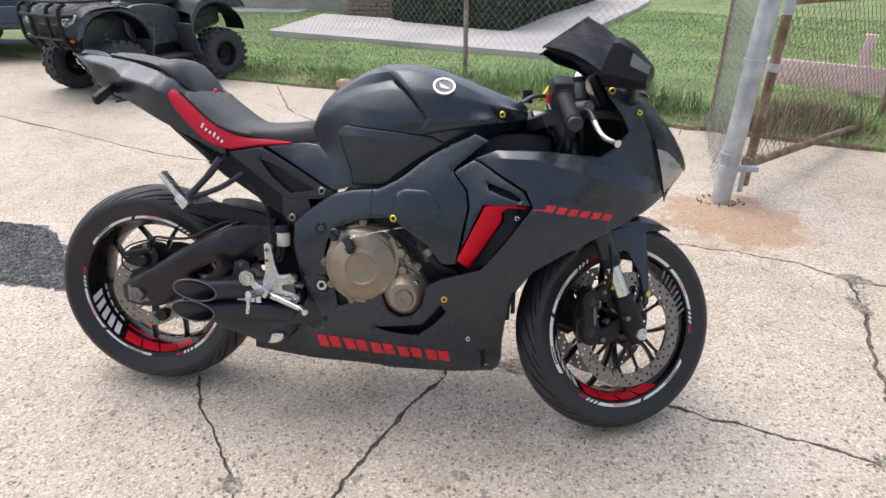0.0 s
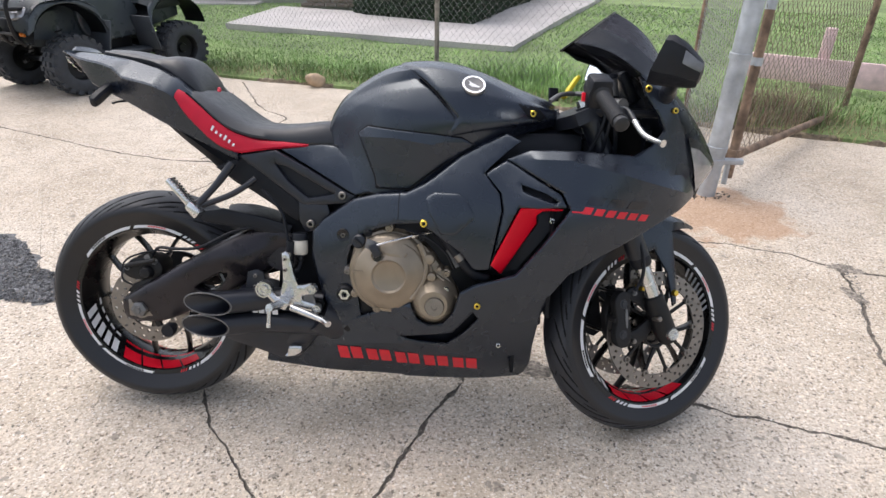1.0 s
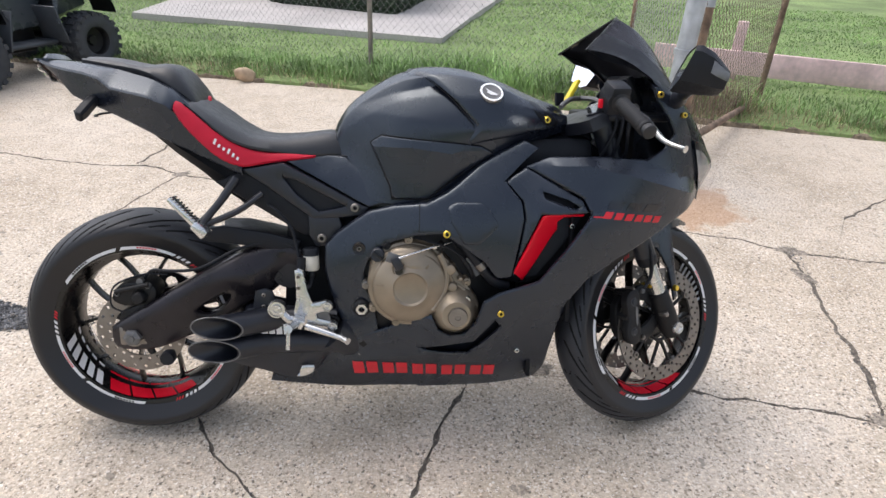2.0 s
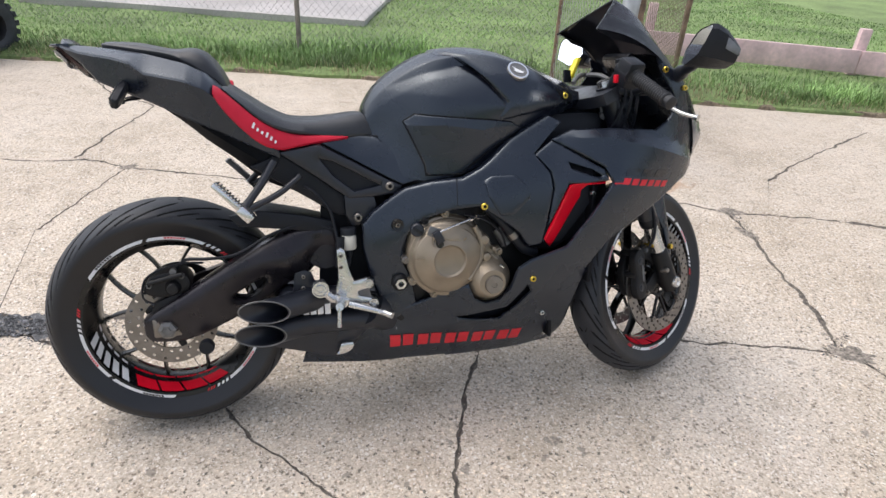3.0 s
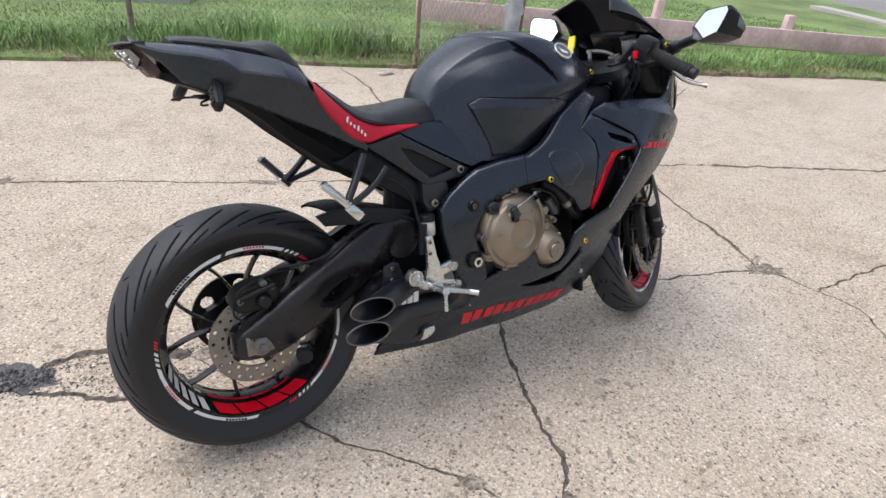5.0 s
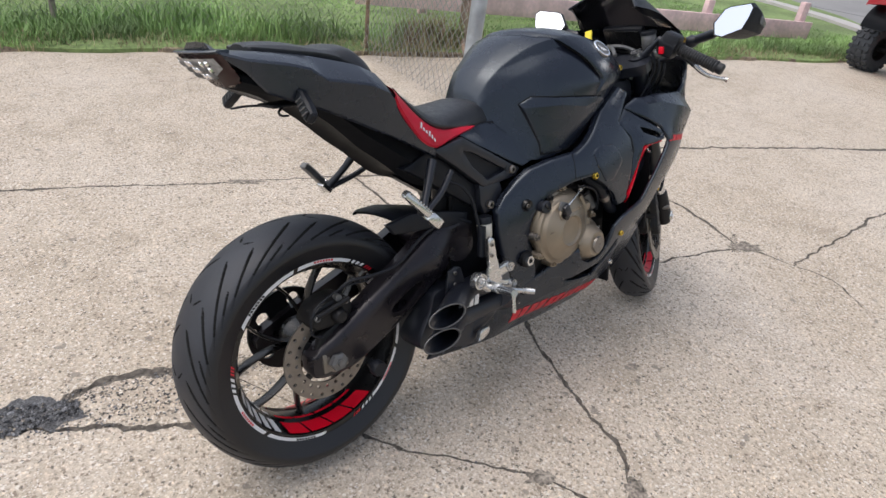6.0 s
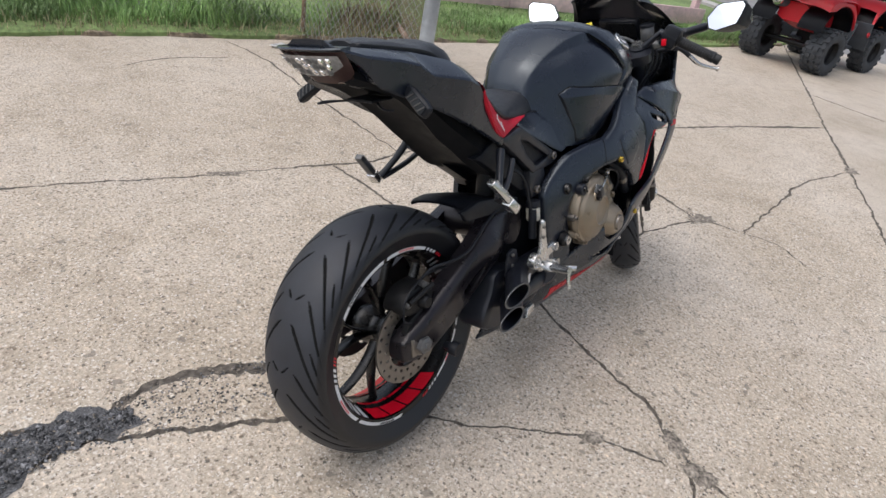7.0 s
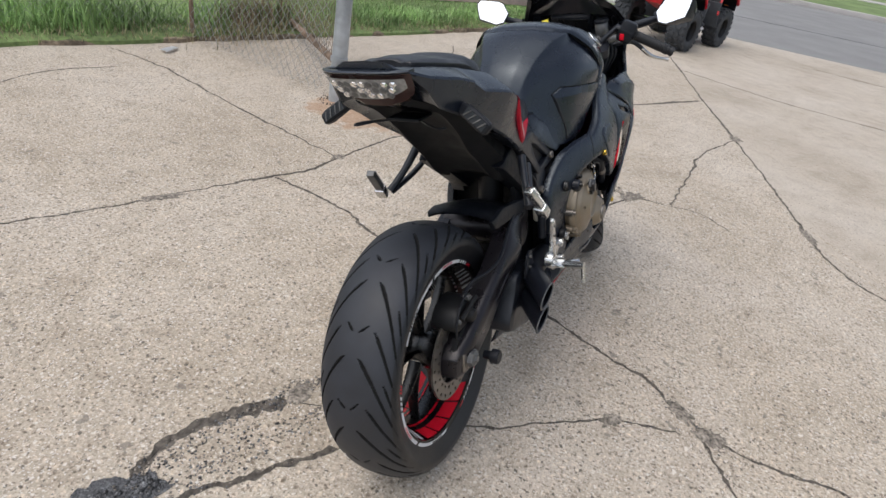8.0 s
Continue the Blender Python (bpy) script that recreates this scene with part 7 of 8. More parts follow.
# ---- right rearset
PL = [(0.423, 0.492), (0.433, 0.497), (0.443, 0.490), (0.452, 0.440), (0.462, 0.410), (0.492, 0.416), (0.508, 0.408), (0.509, 0.396), (0.497, 0.389), (0.470, 0.382), (0.472, 0.372), (0.500, 0.364), (0.518, 0.356), (0.518, 0.344), (0.505, 0.338), (0.47, 0.349), (0.44, 0.352), (0.418, 0.368), (0.416, 0.39), (0.424, 0.42), (0.424, 0.45)]
rs = part("rearset", shell(PL, flat(0.188), 0.010, 0.004, 0.010, -1), M["alu"], bike, "bright machined aluminium foot rest bracket")
part("web", shell([(0.470, 0.402), (0.494, 0.402), (0.506, 0.353), (0.475, 0.362)], flat(0.182), 0.004, 0, 0.02, -1), M["greymetal"], rs)
for u, w, v in ((0.379, 0.401, 0.198), (0.4965, 0.402, 0.189), (0.507, 0.350, 0.189)):
    r = 0.021 if u < 0.4 else 0.012
    part("boss", lathe([(0, 0.003), (r * 0.3, 0.003), (r * 0.33, 0.006), (r * 0.55, 0.006), (r * 0.58, 0.001), (r * 0.75, 0.001), (r * 0.8, 0.005), (r * 0.96, 0.005), (r, 0.002), (r, -0.014)], 28, basis=(0, -1, 0), centre=(u, -v, w)), M["alu"], rs)
part("arm", tube([(0.390, -0.192, 0.390), (0.405, -0.192, 0.373), (0.43, -0.190, 0.368)], [0.011, 0.012, 0.012], 10), M["alu"], rs)
part("peg_mount", box(-0.013, 0.013, -0.018, 0.018, -0.012, 0.012, 0.004, m=Matrix.Translation((0.428, -0.203, 0.370)) @ pose(0, 0, 0, 0, 25, 8)), M["alu"], rs)
peg = part("foot_peg", tube([(0.428, -0.205, 0.370), (0.424, -0.235, 0.374), (0.416, -0.276, 0.381)], [0.010, 0.0105, 0.0095], 12), M["alu"], rs, "knurled aluminium foot peg")
part("peg_feeler", tube([(0.416, -0.272, 0.378), (0.413, -0.277, 0.332)], 0.0052, 10), M["alu"], rs)
part("brake_pedal", tube(smoothline([(0.445, -0.198, 0.356), (0.48, -0.205, 0.346), (0.53, -0.214, 0.330)], 4), [0.0085] * 5 + [0.008, 0.0075, 0.007, 0.007], 10), M["alu"], rs, "aluminium brake pedal")
part("pedal_tip", tube([(0.524, -0.206, 0.331), (0.546, -0.230, 0.327)], 0.0085, 12), M["alu"], rs)
for u, w in ((0.432, 0.478), (0.431, 0.45)):
    bolt("bolt", (u, -0.189, w), 0.005, 0.003, M["steel"], rs)
part("master_cylinder", tube([(0.430, -0.155, 0.44), (0.437, -0.150, 0.515)], 0.011, 12), M["plastic"], rs)
res = part("fluid_reservoir", lathe([(0, 0), (0.017, 0), (0.019, 0.004), (0.019, 0.034), (0.016, 0.038), (0, 0.038)], 24, basis=(0, 0.05, 1), centre=(0.458, -0.140, 0.480)), M["cream"], bike, "translucent brake fluid reservoir")
part("lid", lathe([(0.0, 0.054), (0.018, 0.054), (0.020, 0.051), (0.020, 0.037), (0, 0.037)], 24, basis=(0, 0.05, 1), centre=(0.458, -0.140, 0.480)), M["plastic"], res, "black reservoir lid")
part("nipple", lathe([(0.006, 0.0), (0.008, -0.004), (0.008, -0.016), (0.005, -0.020), (0, -0.02)], 12, basis=(0, 0.05, 1), centre=(0.458, -0.140, 0.480)), M["plastic"], res)
part("hose", tube(smoothline([(0.458, -0.140, 0.462), (0.452, -0.15, 0.44), (0.438, -0.155, 0.44)], 5), 0.005, 8), M["plastic"], res)
part("switch_wire", tube(smoothline([(0.36, -0.125, 0.640), (0.385, -0.14, 0.625), (0.415, -0.142, 0.585), (0.425, -0.145, 0.54), (0.43, -0.15, 0.51)], 6), 0.004, 8), M["plastic"], bike)

# ---- passenger pegs
for sg in (-1, 1):
    hang = part("peg_hanger", tube(smoothline([(0.296, sg * 0.140, 0.705), (0.262, sg * 0.160, 0.655), (0.222, sg * 0.185, 0.608)], 5), [0.011, 0.011, 0.0105, 0.010, 0.010, 0.009, 0.009, 0.009, 0.009, 0.010, 0.011], 10), M["satin"], bike, "black passenger peg hanger")
    part("brace", tube(smoothline([(0.352, sg * 0.138, 0.668), (0.30, sg * 0.16, 0.632), (0.228, sg * 0.183, 0.604)], 5), 0.0075, 10), M["satin"], hang)
    foot, tip = Vector((0.226, sg * 0.214, 0.603)), Vector((0.164, sg * 0.202, 0.670))
    lie = Matrix.Translation(foot) @ (tip - foot).to_track_quat("X", "Z").to_matrix().to_4x4()
    reach = (tip - foot).length
    peg = part("passenger_peg", box(0.0, reach, -0.0105, 0.0105, -0.007, 0.007, 0.003, m=lie), M["alu"] if sg < 0 else M["greymetal"], hang, "folded bright passenger foot peg")
    part("peg_knuckle", box(-0.022, 0.016, -0.014, 0.014, -0.012, 0.012, 0.005, m=lie), M["alu"], peg)
    for k in range(9):
        x = 0.020 + (reach - 0.026) * k / 8
        part("rib", box(x - 0.0022, x + 0.0022, -0.0112, 0.0112, 0.005, 0.0105, 0.001, m=lie), M["alu"] if sg < 0 else M["greymetal"], peg)

# ---- rear signals and plate hanger
for sg in (-1, 1):
    root, tip = Vector((0.004, sg * 0.110, 0.892)), Vector((-0.014, sg * 0.184, 0.842))
    along = (tip - root).normalized()
    back = Vector((-0.93, -sg * 0.12, 0.36))
    back = (back - along * back.dot(along)).normalized()
    wide = along.cross(back)
    rows = []
    for t, hw, th in ((0.0, 0.008, 0.008), (0.22, 0.009, 0.008), (0.30, 0.013, 0.010), (0.80, 0.0145, 0.010), (0.96, 0.012, 0.008), (1.0, 0.008, 0.004)):
        c = root + (tip - root) * t
        rows.append([c + wide * (hw * x) + back * (th * y) for x, y in ((-1, -0.5), (-0.6, -1), (0.6, -1), (1, -0.5), (1, 0.6), (0.7, 1), (-0.7, 1), (-1, 0.6))])
    bm = grid(rows, closed_v=True)
    fan(bm, rows[0])
    fan(bm, rows[-1])
    sgn = part("turn_signal", bm, M["plastic"], bike, "slim dark turn signal with a ribbed lens", smooth=30)
    c0, c1 = root + (tip - root) * 0.36, root + (tip - root) * 0.92
    bm = grid([[c0 + (c1 - c0) * t + wide * (0.0095 * x) + back * 0.0108 for x in (-1, 1)] for t in (0, 0.5, 1)])
    bmesh.ops.solidify(bm, geom=bm.faces[:], thickness=0.002)
    part("lens", bm, M["worn"], sgn, "smoked ribbed signal lens")
    for k in range(4):
        c = c0 + (c1 - c0) * (0.12 + 0.25 * k)
        part("rib", tube([c + wide * 0.008 + back * 0.012 - along * 0.004, c - wide * 0.008 + back * 0.012 + along * 0.004], 0.0014, 6), M["greymetal"], sgn)
part("plate_hanger", box(-0.012, 0.05, -0.036, 0.036, 0.849, 0.855, 0.002), M["plastic"], bike, "black plate hanger")
part("wire_loop", tube(smoothline([(0.0, 0.02, 0.850), (-0.025, 0.05, 0.850), (-0.045, 0.078, 0.846), (-0.040, 0.092, 0.844), (-0.028, 0.086, 0.846), (-0.02, 0.06, 0.849)], 5), 0.0025, 6), M["plastic"], bike)
part("wire_end", tube(smoothline([(0.01, -0.03, 0.849), (-0.015, -0.06, 0.846), (-0.022, -0.085, 0.842), (-0.012, -0.095, 0.842)], 5), 0.0025, 6), M["plastic"], bike)

# ---- front end of the motorcycle
def turned(bm):
    bm.transform(TURN_M)
    return bm


UN = TURN_M.inverted()
FLIP = TURN_M @ Matrix.Diagonal((1, -1, 1, 1)) @ UN


def both(name, make, material, label="", parents=(None, None)):
    """A part on the right of the turned front end and its twin on the left."""
    out = []
    for k, m in enumerate((Matrix.Identity(4), FLIP)):
        bm = make()
        bm.transform(m)
        out.append(part(name, bm, material, parents[k] or bike, label))
    return out


def leg(s, v):
    """A point of a fork leg, s metres up from the axle, in the turned frame."""
    return TURN_M @ (F_AXLE + AXIS * s + Vector((0, v, 0)))


forks = both("fork_leg", lambda: tube([leg(-0.025, -0.104), leg(0.0, -0.104), leg(0.06, -0.104), leg(0.105, -0.104), leg(0.11, -0.104)], [0.022, 0.029, 0.028, 0.026, 0.020], 20), M["darkmetal"], "black fork leg with bright slider")
both("slider", lambda: tube([leg(0.10, -0.104), leg(0.215, -0.104)], 0.0205, 24), M["alu"], "bright fork slider", forks)
both("dust_seal", lambda: tube([leg(0.192, -0.104), leg(0.196, -0.104), leg(0.215, -0.104), leg(0.220, -0.104)], [0.023, 0.0265, 0.0275, 0.026], 20), M["plastic"], "", forks)
both("outer_tube", lambda: tube([leg(0.21, -0.104), leg(0.62, -0.104)], 0.0265, 20), M["satin"], "", forks)
both("fork_cap", lambda: tube([leg(0.62, -0.104), leg(0.635, -0.104)], [0.021, 0.019], 6), M["alu"], "", forks)
both("axle_cap", lambda: turned(lathe([(0, -0.133), (0.008, -0.133), (0.010, -0.137), (0.015, -0.137), (0.017, -0.131), (0.017, -0.10)], 18, centre=F_AXLE)), M["alu"], "bright axle end", forks)
both("pinch_bolt", lambda: turned(lathe([(0, -0.134), (0.006, -0.133), (0.008, -0.128), (0.008, -0.11)], 12, centre=F_AXLE + AXIS * 0.045 + Vector((-0.022, 0, 0)))), M["steel"], "", forks)
part("front_axle", turned(tube([F_AXLE + Vector((0, -0.12, 0)), F_AXLE + Vector((0, 0.12, 0))], 0.011, 12)), M["steel"], bike)


def cal_body(pts, depth, thick, edge):
    def make():
        bm = shell(smoothline(pts, 2, True), flat(depth), thick, edge, 0.012, -1)
        bm.transform(Matrix.Translation(F_AXLE))
        return turned(bm)
    return make


def cal_knob(name, u, w, r, v, mt, label="", n=16):
    both(name, lambda: turned(lathe([(0, -v), (r * 0.5, -v), (r * 0.55, -v + 0.002), (r * 0.85, -v + 0.002), (r, -v + 0.005), (r, -v + 0.03)], n, centre=F_AXLE + Vector((u, 0, w)))), M[mt], label, cals)


cals = both("front_caliper", cal_body([(-0.156, 0.088), (-0.146, 0.108), (-0.126, 0.116), (-0.110, 0.104), (-0.107, 0.070), (-0.112, 0.048), (-0.107, 0.030), (-0.104, -0.004), (-0.112, -0.026), (-0.130, -0.032), (-0.148, -0.020), (-0.154, 0.008), (-0.148, 0.036), (-0.152, 0.056)], 0.106, 0.022, 0.006), M["darkmetal"], "black radial front brake caliper")
both("inner_half", cal_body([(-0.152, 0.07), (-0.12, 0.108), (-0.104, 0.095), (-0.100, -0.02), (-0.14, -0.02), (-0.154, 0.02)], 0.064, 0.022, 0.006), M["darkmetal"], "", cals)
both("bridge", cal_body([(-0.150, 0.034), (-0.148, 0.052), (-0.116, 0.052), (-0.114, 0.034)], 0.100, 0.055, 0.004), M["darkmetal"], "", cals)
both("bridge", cal_body([(-0.140, 0.098), (-0.132, 0.112), (-0.108, 0.104), (-0.108, 0.090)], 0.098, 0.055, 0.004), M["darkmetal"], "", cals)
both("radial_mount", cal_body([(-0.11, 0.112), (-0.085, 0.122), (-0.04, 0.098), (-0.02, 0.07), (-0.045, 0.052), (-0.075, 0.075), (-0.098, 0.085)], 0.094, 0.010, 0.003), M["darkmetal"], "", cals)
both("radial_mount", cal_body([(-0.108, 0.0), (-0.08, 0.012), (-0.03, 0.045), (-0.02, 0.025), (-0.06, -0.022), (-0.10, -0.032)], 0.094, 0.010, 0.003), M["darkmetal"], "", cals)
cal_knob("piston_cap", -0.131, 0.082, 0.0135, 0.1085, "satin")
cal_knob("piston_cap", -0.131, 0.004, 0.0135, 0.1085, "satin")
cal_knob("caliper_bolt", -0.092, 0.106, 0.007, 0.103, "greymetal")
cal_knob("caliper_bolt", -0.092, -0.018, 0.007, 0.103, "steel")
cal_knob("pad_pin", -0.113, 0.045, 0.0045, 0.108, "steel")
cal_knob("bleed_screw", -0.128, 0.116, 0.0045, 0.104, "steel")
both("lettering_bar", cal_body([(-0.124, 0.024), (-0.118, 0.024), (-0.120, 0.066), (-0.126, 0.066)], 0.1072, 0.002, 0), M["greymetal"], "", cals)
both("brake_hose", lambda: turned(tube(smoothline([F_AXLE + Vector((-0.105, -0.115, 0.115)), F_AXLE + Vector((-0.092, -0.128, 0.155)), F_AXLE + Vector((-0.098, -0.13, 0.22)), F_AXLE + Vector((-0.12, -0.10, 0.32))], 6), 0.0045, 8)), M["plastic"], "", cals)
cal_knob("gold_banjo", -0.072, 0.118, 0.0065, 0.110, "gold", "gold anodised bolt")

# front mudguard
bm = bmesh.new()
rows = []
for a in np.linspace(60, 128, 26):
    t = (a - 60) / 68
    tip = min(1, t / 0.30)
    hw = 0.030 + 0.044 * tip ** 0.7
    r = 0.309
    drop = 0.045 * (0.2 + 0.8 * tip)
    ca, sa = math.cos(radians(a)), math.sin(radians(a))
    prof = [(r - drop, -hw), (r - drop * 0.45, -hw * 0.99), (r - 0.006, -hw * 0.80), (r, -hw * 0.45), (r + 0.004, 0), (r, hw * 0.45), (r - 0.006, hw * 0.80), (r - drop * 0.45, hw * 0.99), (r - drop, hw)]
    prof += [(q - 0.004 if abs(v) < hw * 0.9 else q, v * 0.955) for q, v in prof[::-1]]
    rows.append([F_AXLE + Vector((ca * q, v, sa * q)) for q, v in prof])
grid(rows, closed_v=True, bm=bm)
fan(bm, rows[0])
fan(bm, rows[-1])
fender = part("front_fender", turned(bm), M["matte"], bike, "matte black front mudguard")


def fender_leg():
    bm = shell([(-0.075, 0.262), (0.0, 0.285), (0.045, 0.265), (0.050, 0.16), (0.052, 0.07), (0.040, 0.062), (0.022, 0.15), (-0.02, 0.215), (-0.065, 0.20)], Hull([(-0.07, 0.25, 0.082), (0.05, 0.26, 0.072), (0.05, 0.07, 0.086), (0.02, 0.15, 0.085)]), 0.007, 0.003, 0.018, -1)
    bm.transform(Matrix.Translation(F_AXLE))
    return turned(bm)


both("side_leg", fender_leg, M["matte"], "", (fender, fender))
both("gold_bolt", lambda: turned(lathe([(0, -0.096), (0.007, -0.095), (0.009, -0.089), (0.009, -0.08)], 12, centre=F_AXLE + Vector((0.042, 0, 0.098)))), M["gold"], "gold anodised bolt", (fender, fender))

# triple clamps and bars
clamp = [(-0.045, -0.135), (0.03, -0.135), (0.045, -0.06), (0.055, 0.0), (0.045, 0.06), (0.03, 0.135), (-0.045, 0.135), (-0.05, 0.05), (-0.05, -0.05)]
for s, mt in ((0.585, "satin"), (0.40, "darkmetal")):
    V, F, d = fill2d([split_line(smoothline(clamp, 3, True), 0.05)])
    bm = bmesh.new()
    fwd = Vector((math.cos(RAKE), 0, math.sin(RAKE)))
    lo = [bm.verts.new(F_AXLE + AXIS * s + fwd * (x - 0.012) + Vector((0, y, 0))) for x, y in V]
    hi = [bm.verts.new(F_AXLE + AXIS * (s + 0.03) + fwd * (x - 0.012) + Vector((0, y, 0))) for x, y in V]
    for f in F:
        bm.faces.new([lo[i] for i in f])
        bm.faces.new([hi[i] for i in f[::-1]])
    cnt = {}
    for f in F:
        for i in range(3):
            e = tuple(sorted((f[i], f[(i + 1) % 3])))
            cnt[e] = cnt.get(e, 0) + 1
    for (i, j), c in cnt.items():
        if c == 1:
            bm.faces.new((lo[i], lo[j], hi[j], hi[i]))
    part("triple_clamp", turned(bm), M[mt], bike, "black steering clamp")
part("wire_plug", box(-0.010, 0.010, -0.007, 0.007, -0.007, 0.007, 0.002, m=Matrix.Translation((1.172, -0.067, 0.780)) @ pose(0, 0, 0, 20, 30, 15)), M["white"], bike, "pale wiring plug")
part("wire_plug", box(-0.006, 0.006, -0.006, 0.006, -0.009, 0.009, 0.002, m=Matrix.Translation((1.157, -0.096, 0.802)) @ pose(0, 0, 0, 10, -20, 5)), M["white"], bike, "pale wiring plug")
part("stem_nut", turned(tube([F_AXLE + AXIS * 0.615 - fwd * 0.03, F_AXLE + AXIS * 0.632 - fwd * 0.03], 0.018, 6)), M["alu"], bike)
part("steering_head", turned(tube([F_AXLE + AXIS * 0.36 - fwd * 0.03, F_AXLE + AXIS * 0.585 - fwd * 0.03], 0.035, 16)), M["darkmetal"], bike)
G_IN, G_OUT = Vector((1.163, -0.235, 0.884)), Vector((1.1805, -0.348, 0.8335))
gd = (G_OUT - G_IN).normalized()
bars = both("handlebar", lambda: tube([leg(0.60, -0.104), G_IN - gd * 0.06, G_OUT - gd * 0.005], [0.013, 0.011, 0.011], 12), M["satin"], "black clip-on handlebar")
both("bar_clamp", lambda: tube([leg(0.575, -0.104), leg(0.612, -0.104)], 0.033, 18), M["satin"], "", bars)


def grip():
    rows = []
    n = 34
    for k in range(n + 1):
        t = k / n
        p = G_IN + (G_OUT - G_IN) * t
        r = 0.0150 + (0.0020 if k % 2 else 0) + (0.0045 if t < 0.05 else 0) + (0.001 if t > 0.9 else 0)
        rows.append((p, r))
    return tube([p for p, _ in rows], [r for _, r in rows], 18)


both("grip", grip, M["gripr"], "ribbed black rubber grip", bars)
both("bar_end", lambda: tube([G_OUT - gd * 0.004, G_OUT + gd * 0.006, G_OUT + gd * 0.016, G_OUT + gd * 0.019], [0.013, 0.0155, 0.0155, 0.011], 18), M["gripr"], "", bars)


def switchgear():
    m = Matrix.Translation(G_IN - gd * 0.020) @ gd.to_track_quat("X", "Z").to_matrix().to_4x4()
    bm = box(-0.030, 0.022, -0.026, 0.024, -0.034, 0.034, 0.010, m=m)
    tube([G_IN - gd * 0.05, G_IN - gd * 0.002], 0.027, 16, bm=bm)
    return bm


sws = both("switch_housing", switchgear, M["plastic"], "black switch housing", bars)
bm = box(-0.006, 0.006, -0.007, 0.007, -0.010, 0.010, 0.002, m=Matrix.Translation(Vector((1.132, -0.203, 0.880))))
part("kill_switch", bm, M["red"], bars[0], "red kill switch")
LEVER = smoothline([leg(0.60, -0.12) + Vector((0.045, -0.03, 0.0)), G_IN + Vector((0.060, 0.012, -0.030)), Vector((1.247, -0.285, 0.806)), Vector((1.276, -0.338, 0.790))], 6)
both("lever_perch", lambda: tube(LEVER[:10], [0.0085] * 6 + [0.0075] * 4, 10), M["satin"], "black lever perch", bars)
both("lever", lambda: tube(LEVER[9:], [0.0072] * 3 + [0.0062] * 3 + [0.0056] * (len(LEVER) - 17) + [0.0062, 0.0085], 10), M["alu"], "bright polished lever", bars)
mc = part("master_cylinder", tube([leg(0.61, -0.10) + Vector((0.04, -0.01, 0.01)), leg(0.61, -0.17) + Vector((0.045, 0.0, 0.0))], 0.016, 14), M["greymetal"], bike, "grey front brake master cylinder")
part("reservoir", lathe([(0, -0.02), (0.020, -0.02), (0.022, -0.016), (0.022, 0.018), (0.019, 0.022), (0, 0.022)], 24, basis=(-0.15, 0.1, 1), centre=leg(0.66, -0.115) + Vector((0.06, 0, 0))), M["greymetal"], mc, "grey fluid reservoir")
part("reservoir_lid", lathe([(0, 0.032), (0.021, 0.032), (0.024, 0.029), (0.024, 0.021), (0, 0.021)], 24, basis=(-0.15, 0.1, 1), centre=leg(0.66, -0.115) + Vector((0.06, 0, 0))), M["plastic"], mc)
# ignition key with its yellow tag
key = part("ignition_key", turned(box(1.086, 1.112, -0.003, 0.003, 0.885, 0.918, 0.001)), M["plastic"], bike, "key with a yellow tag")
bm = box(-0.005, 0.005, -0.011, 0.011, -0.036, 0.036, 0.002, m=Matrix.Translation((1.140, 0.055, 0.905)) @ pose(0, 0, 0, -18, 38, 10))
part("tag", bm, M["yellow"], key, "yellow key tag")
part("cable_loom", tube(smoothline([(1.07, -0.09, 0.868), (1.10, -0.06, 0.885), (1.14, -0.02, 0.888), (1.17, -0.06, 0.885), (1.19, -0.11, 0.86)], 6), 0.006, 8), M["greymetal"], bike)
for k in range(3):
    part("cable", tube(smoothline([(1.19 + 0.02 * k, -0.14, 0.87), (1.19 + 0.012 * k, -0.15 - 0.01 * k, 0.82), (1.16 + 0.03 * k, -0.13, 0.74), (1.15, -0.10, 0.70)], 6), 0.0045, 8), M["plastic"], bike)

# nose with lamps
NOSE = [(0.640, 1.436, 0.108, 1.448), (0.66, 1.430, 0.114, 1.462), (0.69, 1.417, 0.127, 1.484), (0.72, 1.406, 0.139, 1.498), (0.76, 1.393, 0.147, 1.482), (0.80, 1.380, 0.154, 1.456), (0.83, 1.362, 0.167, 1.432), (0.86, 1.342, 0.178, 1.405), (0.89, 1.315, 0.186, 1.374), (0.92, 1.272, 0.188, 1.338), (0.935, 1.256, 0.186, 1.318)]


def nose_pt(row, k, off=0.0):
    w, us, vs, uc = row
    a = abs(k)
    u = uc - (uc - us) * (a ** 2.1)
    v = vs * (1 - (1 - a) ** 1.25)
    return (u + off * (1 - a * 0.6), math.copysign(v + off * a, k), w + 0.012 * (1 - a) - 0.004)


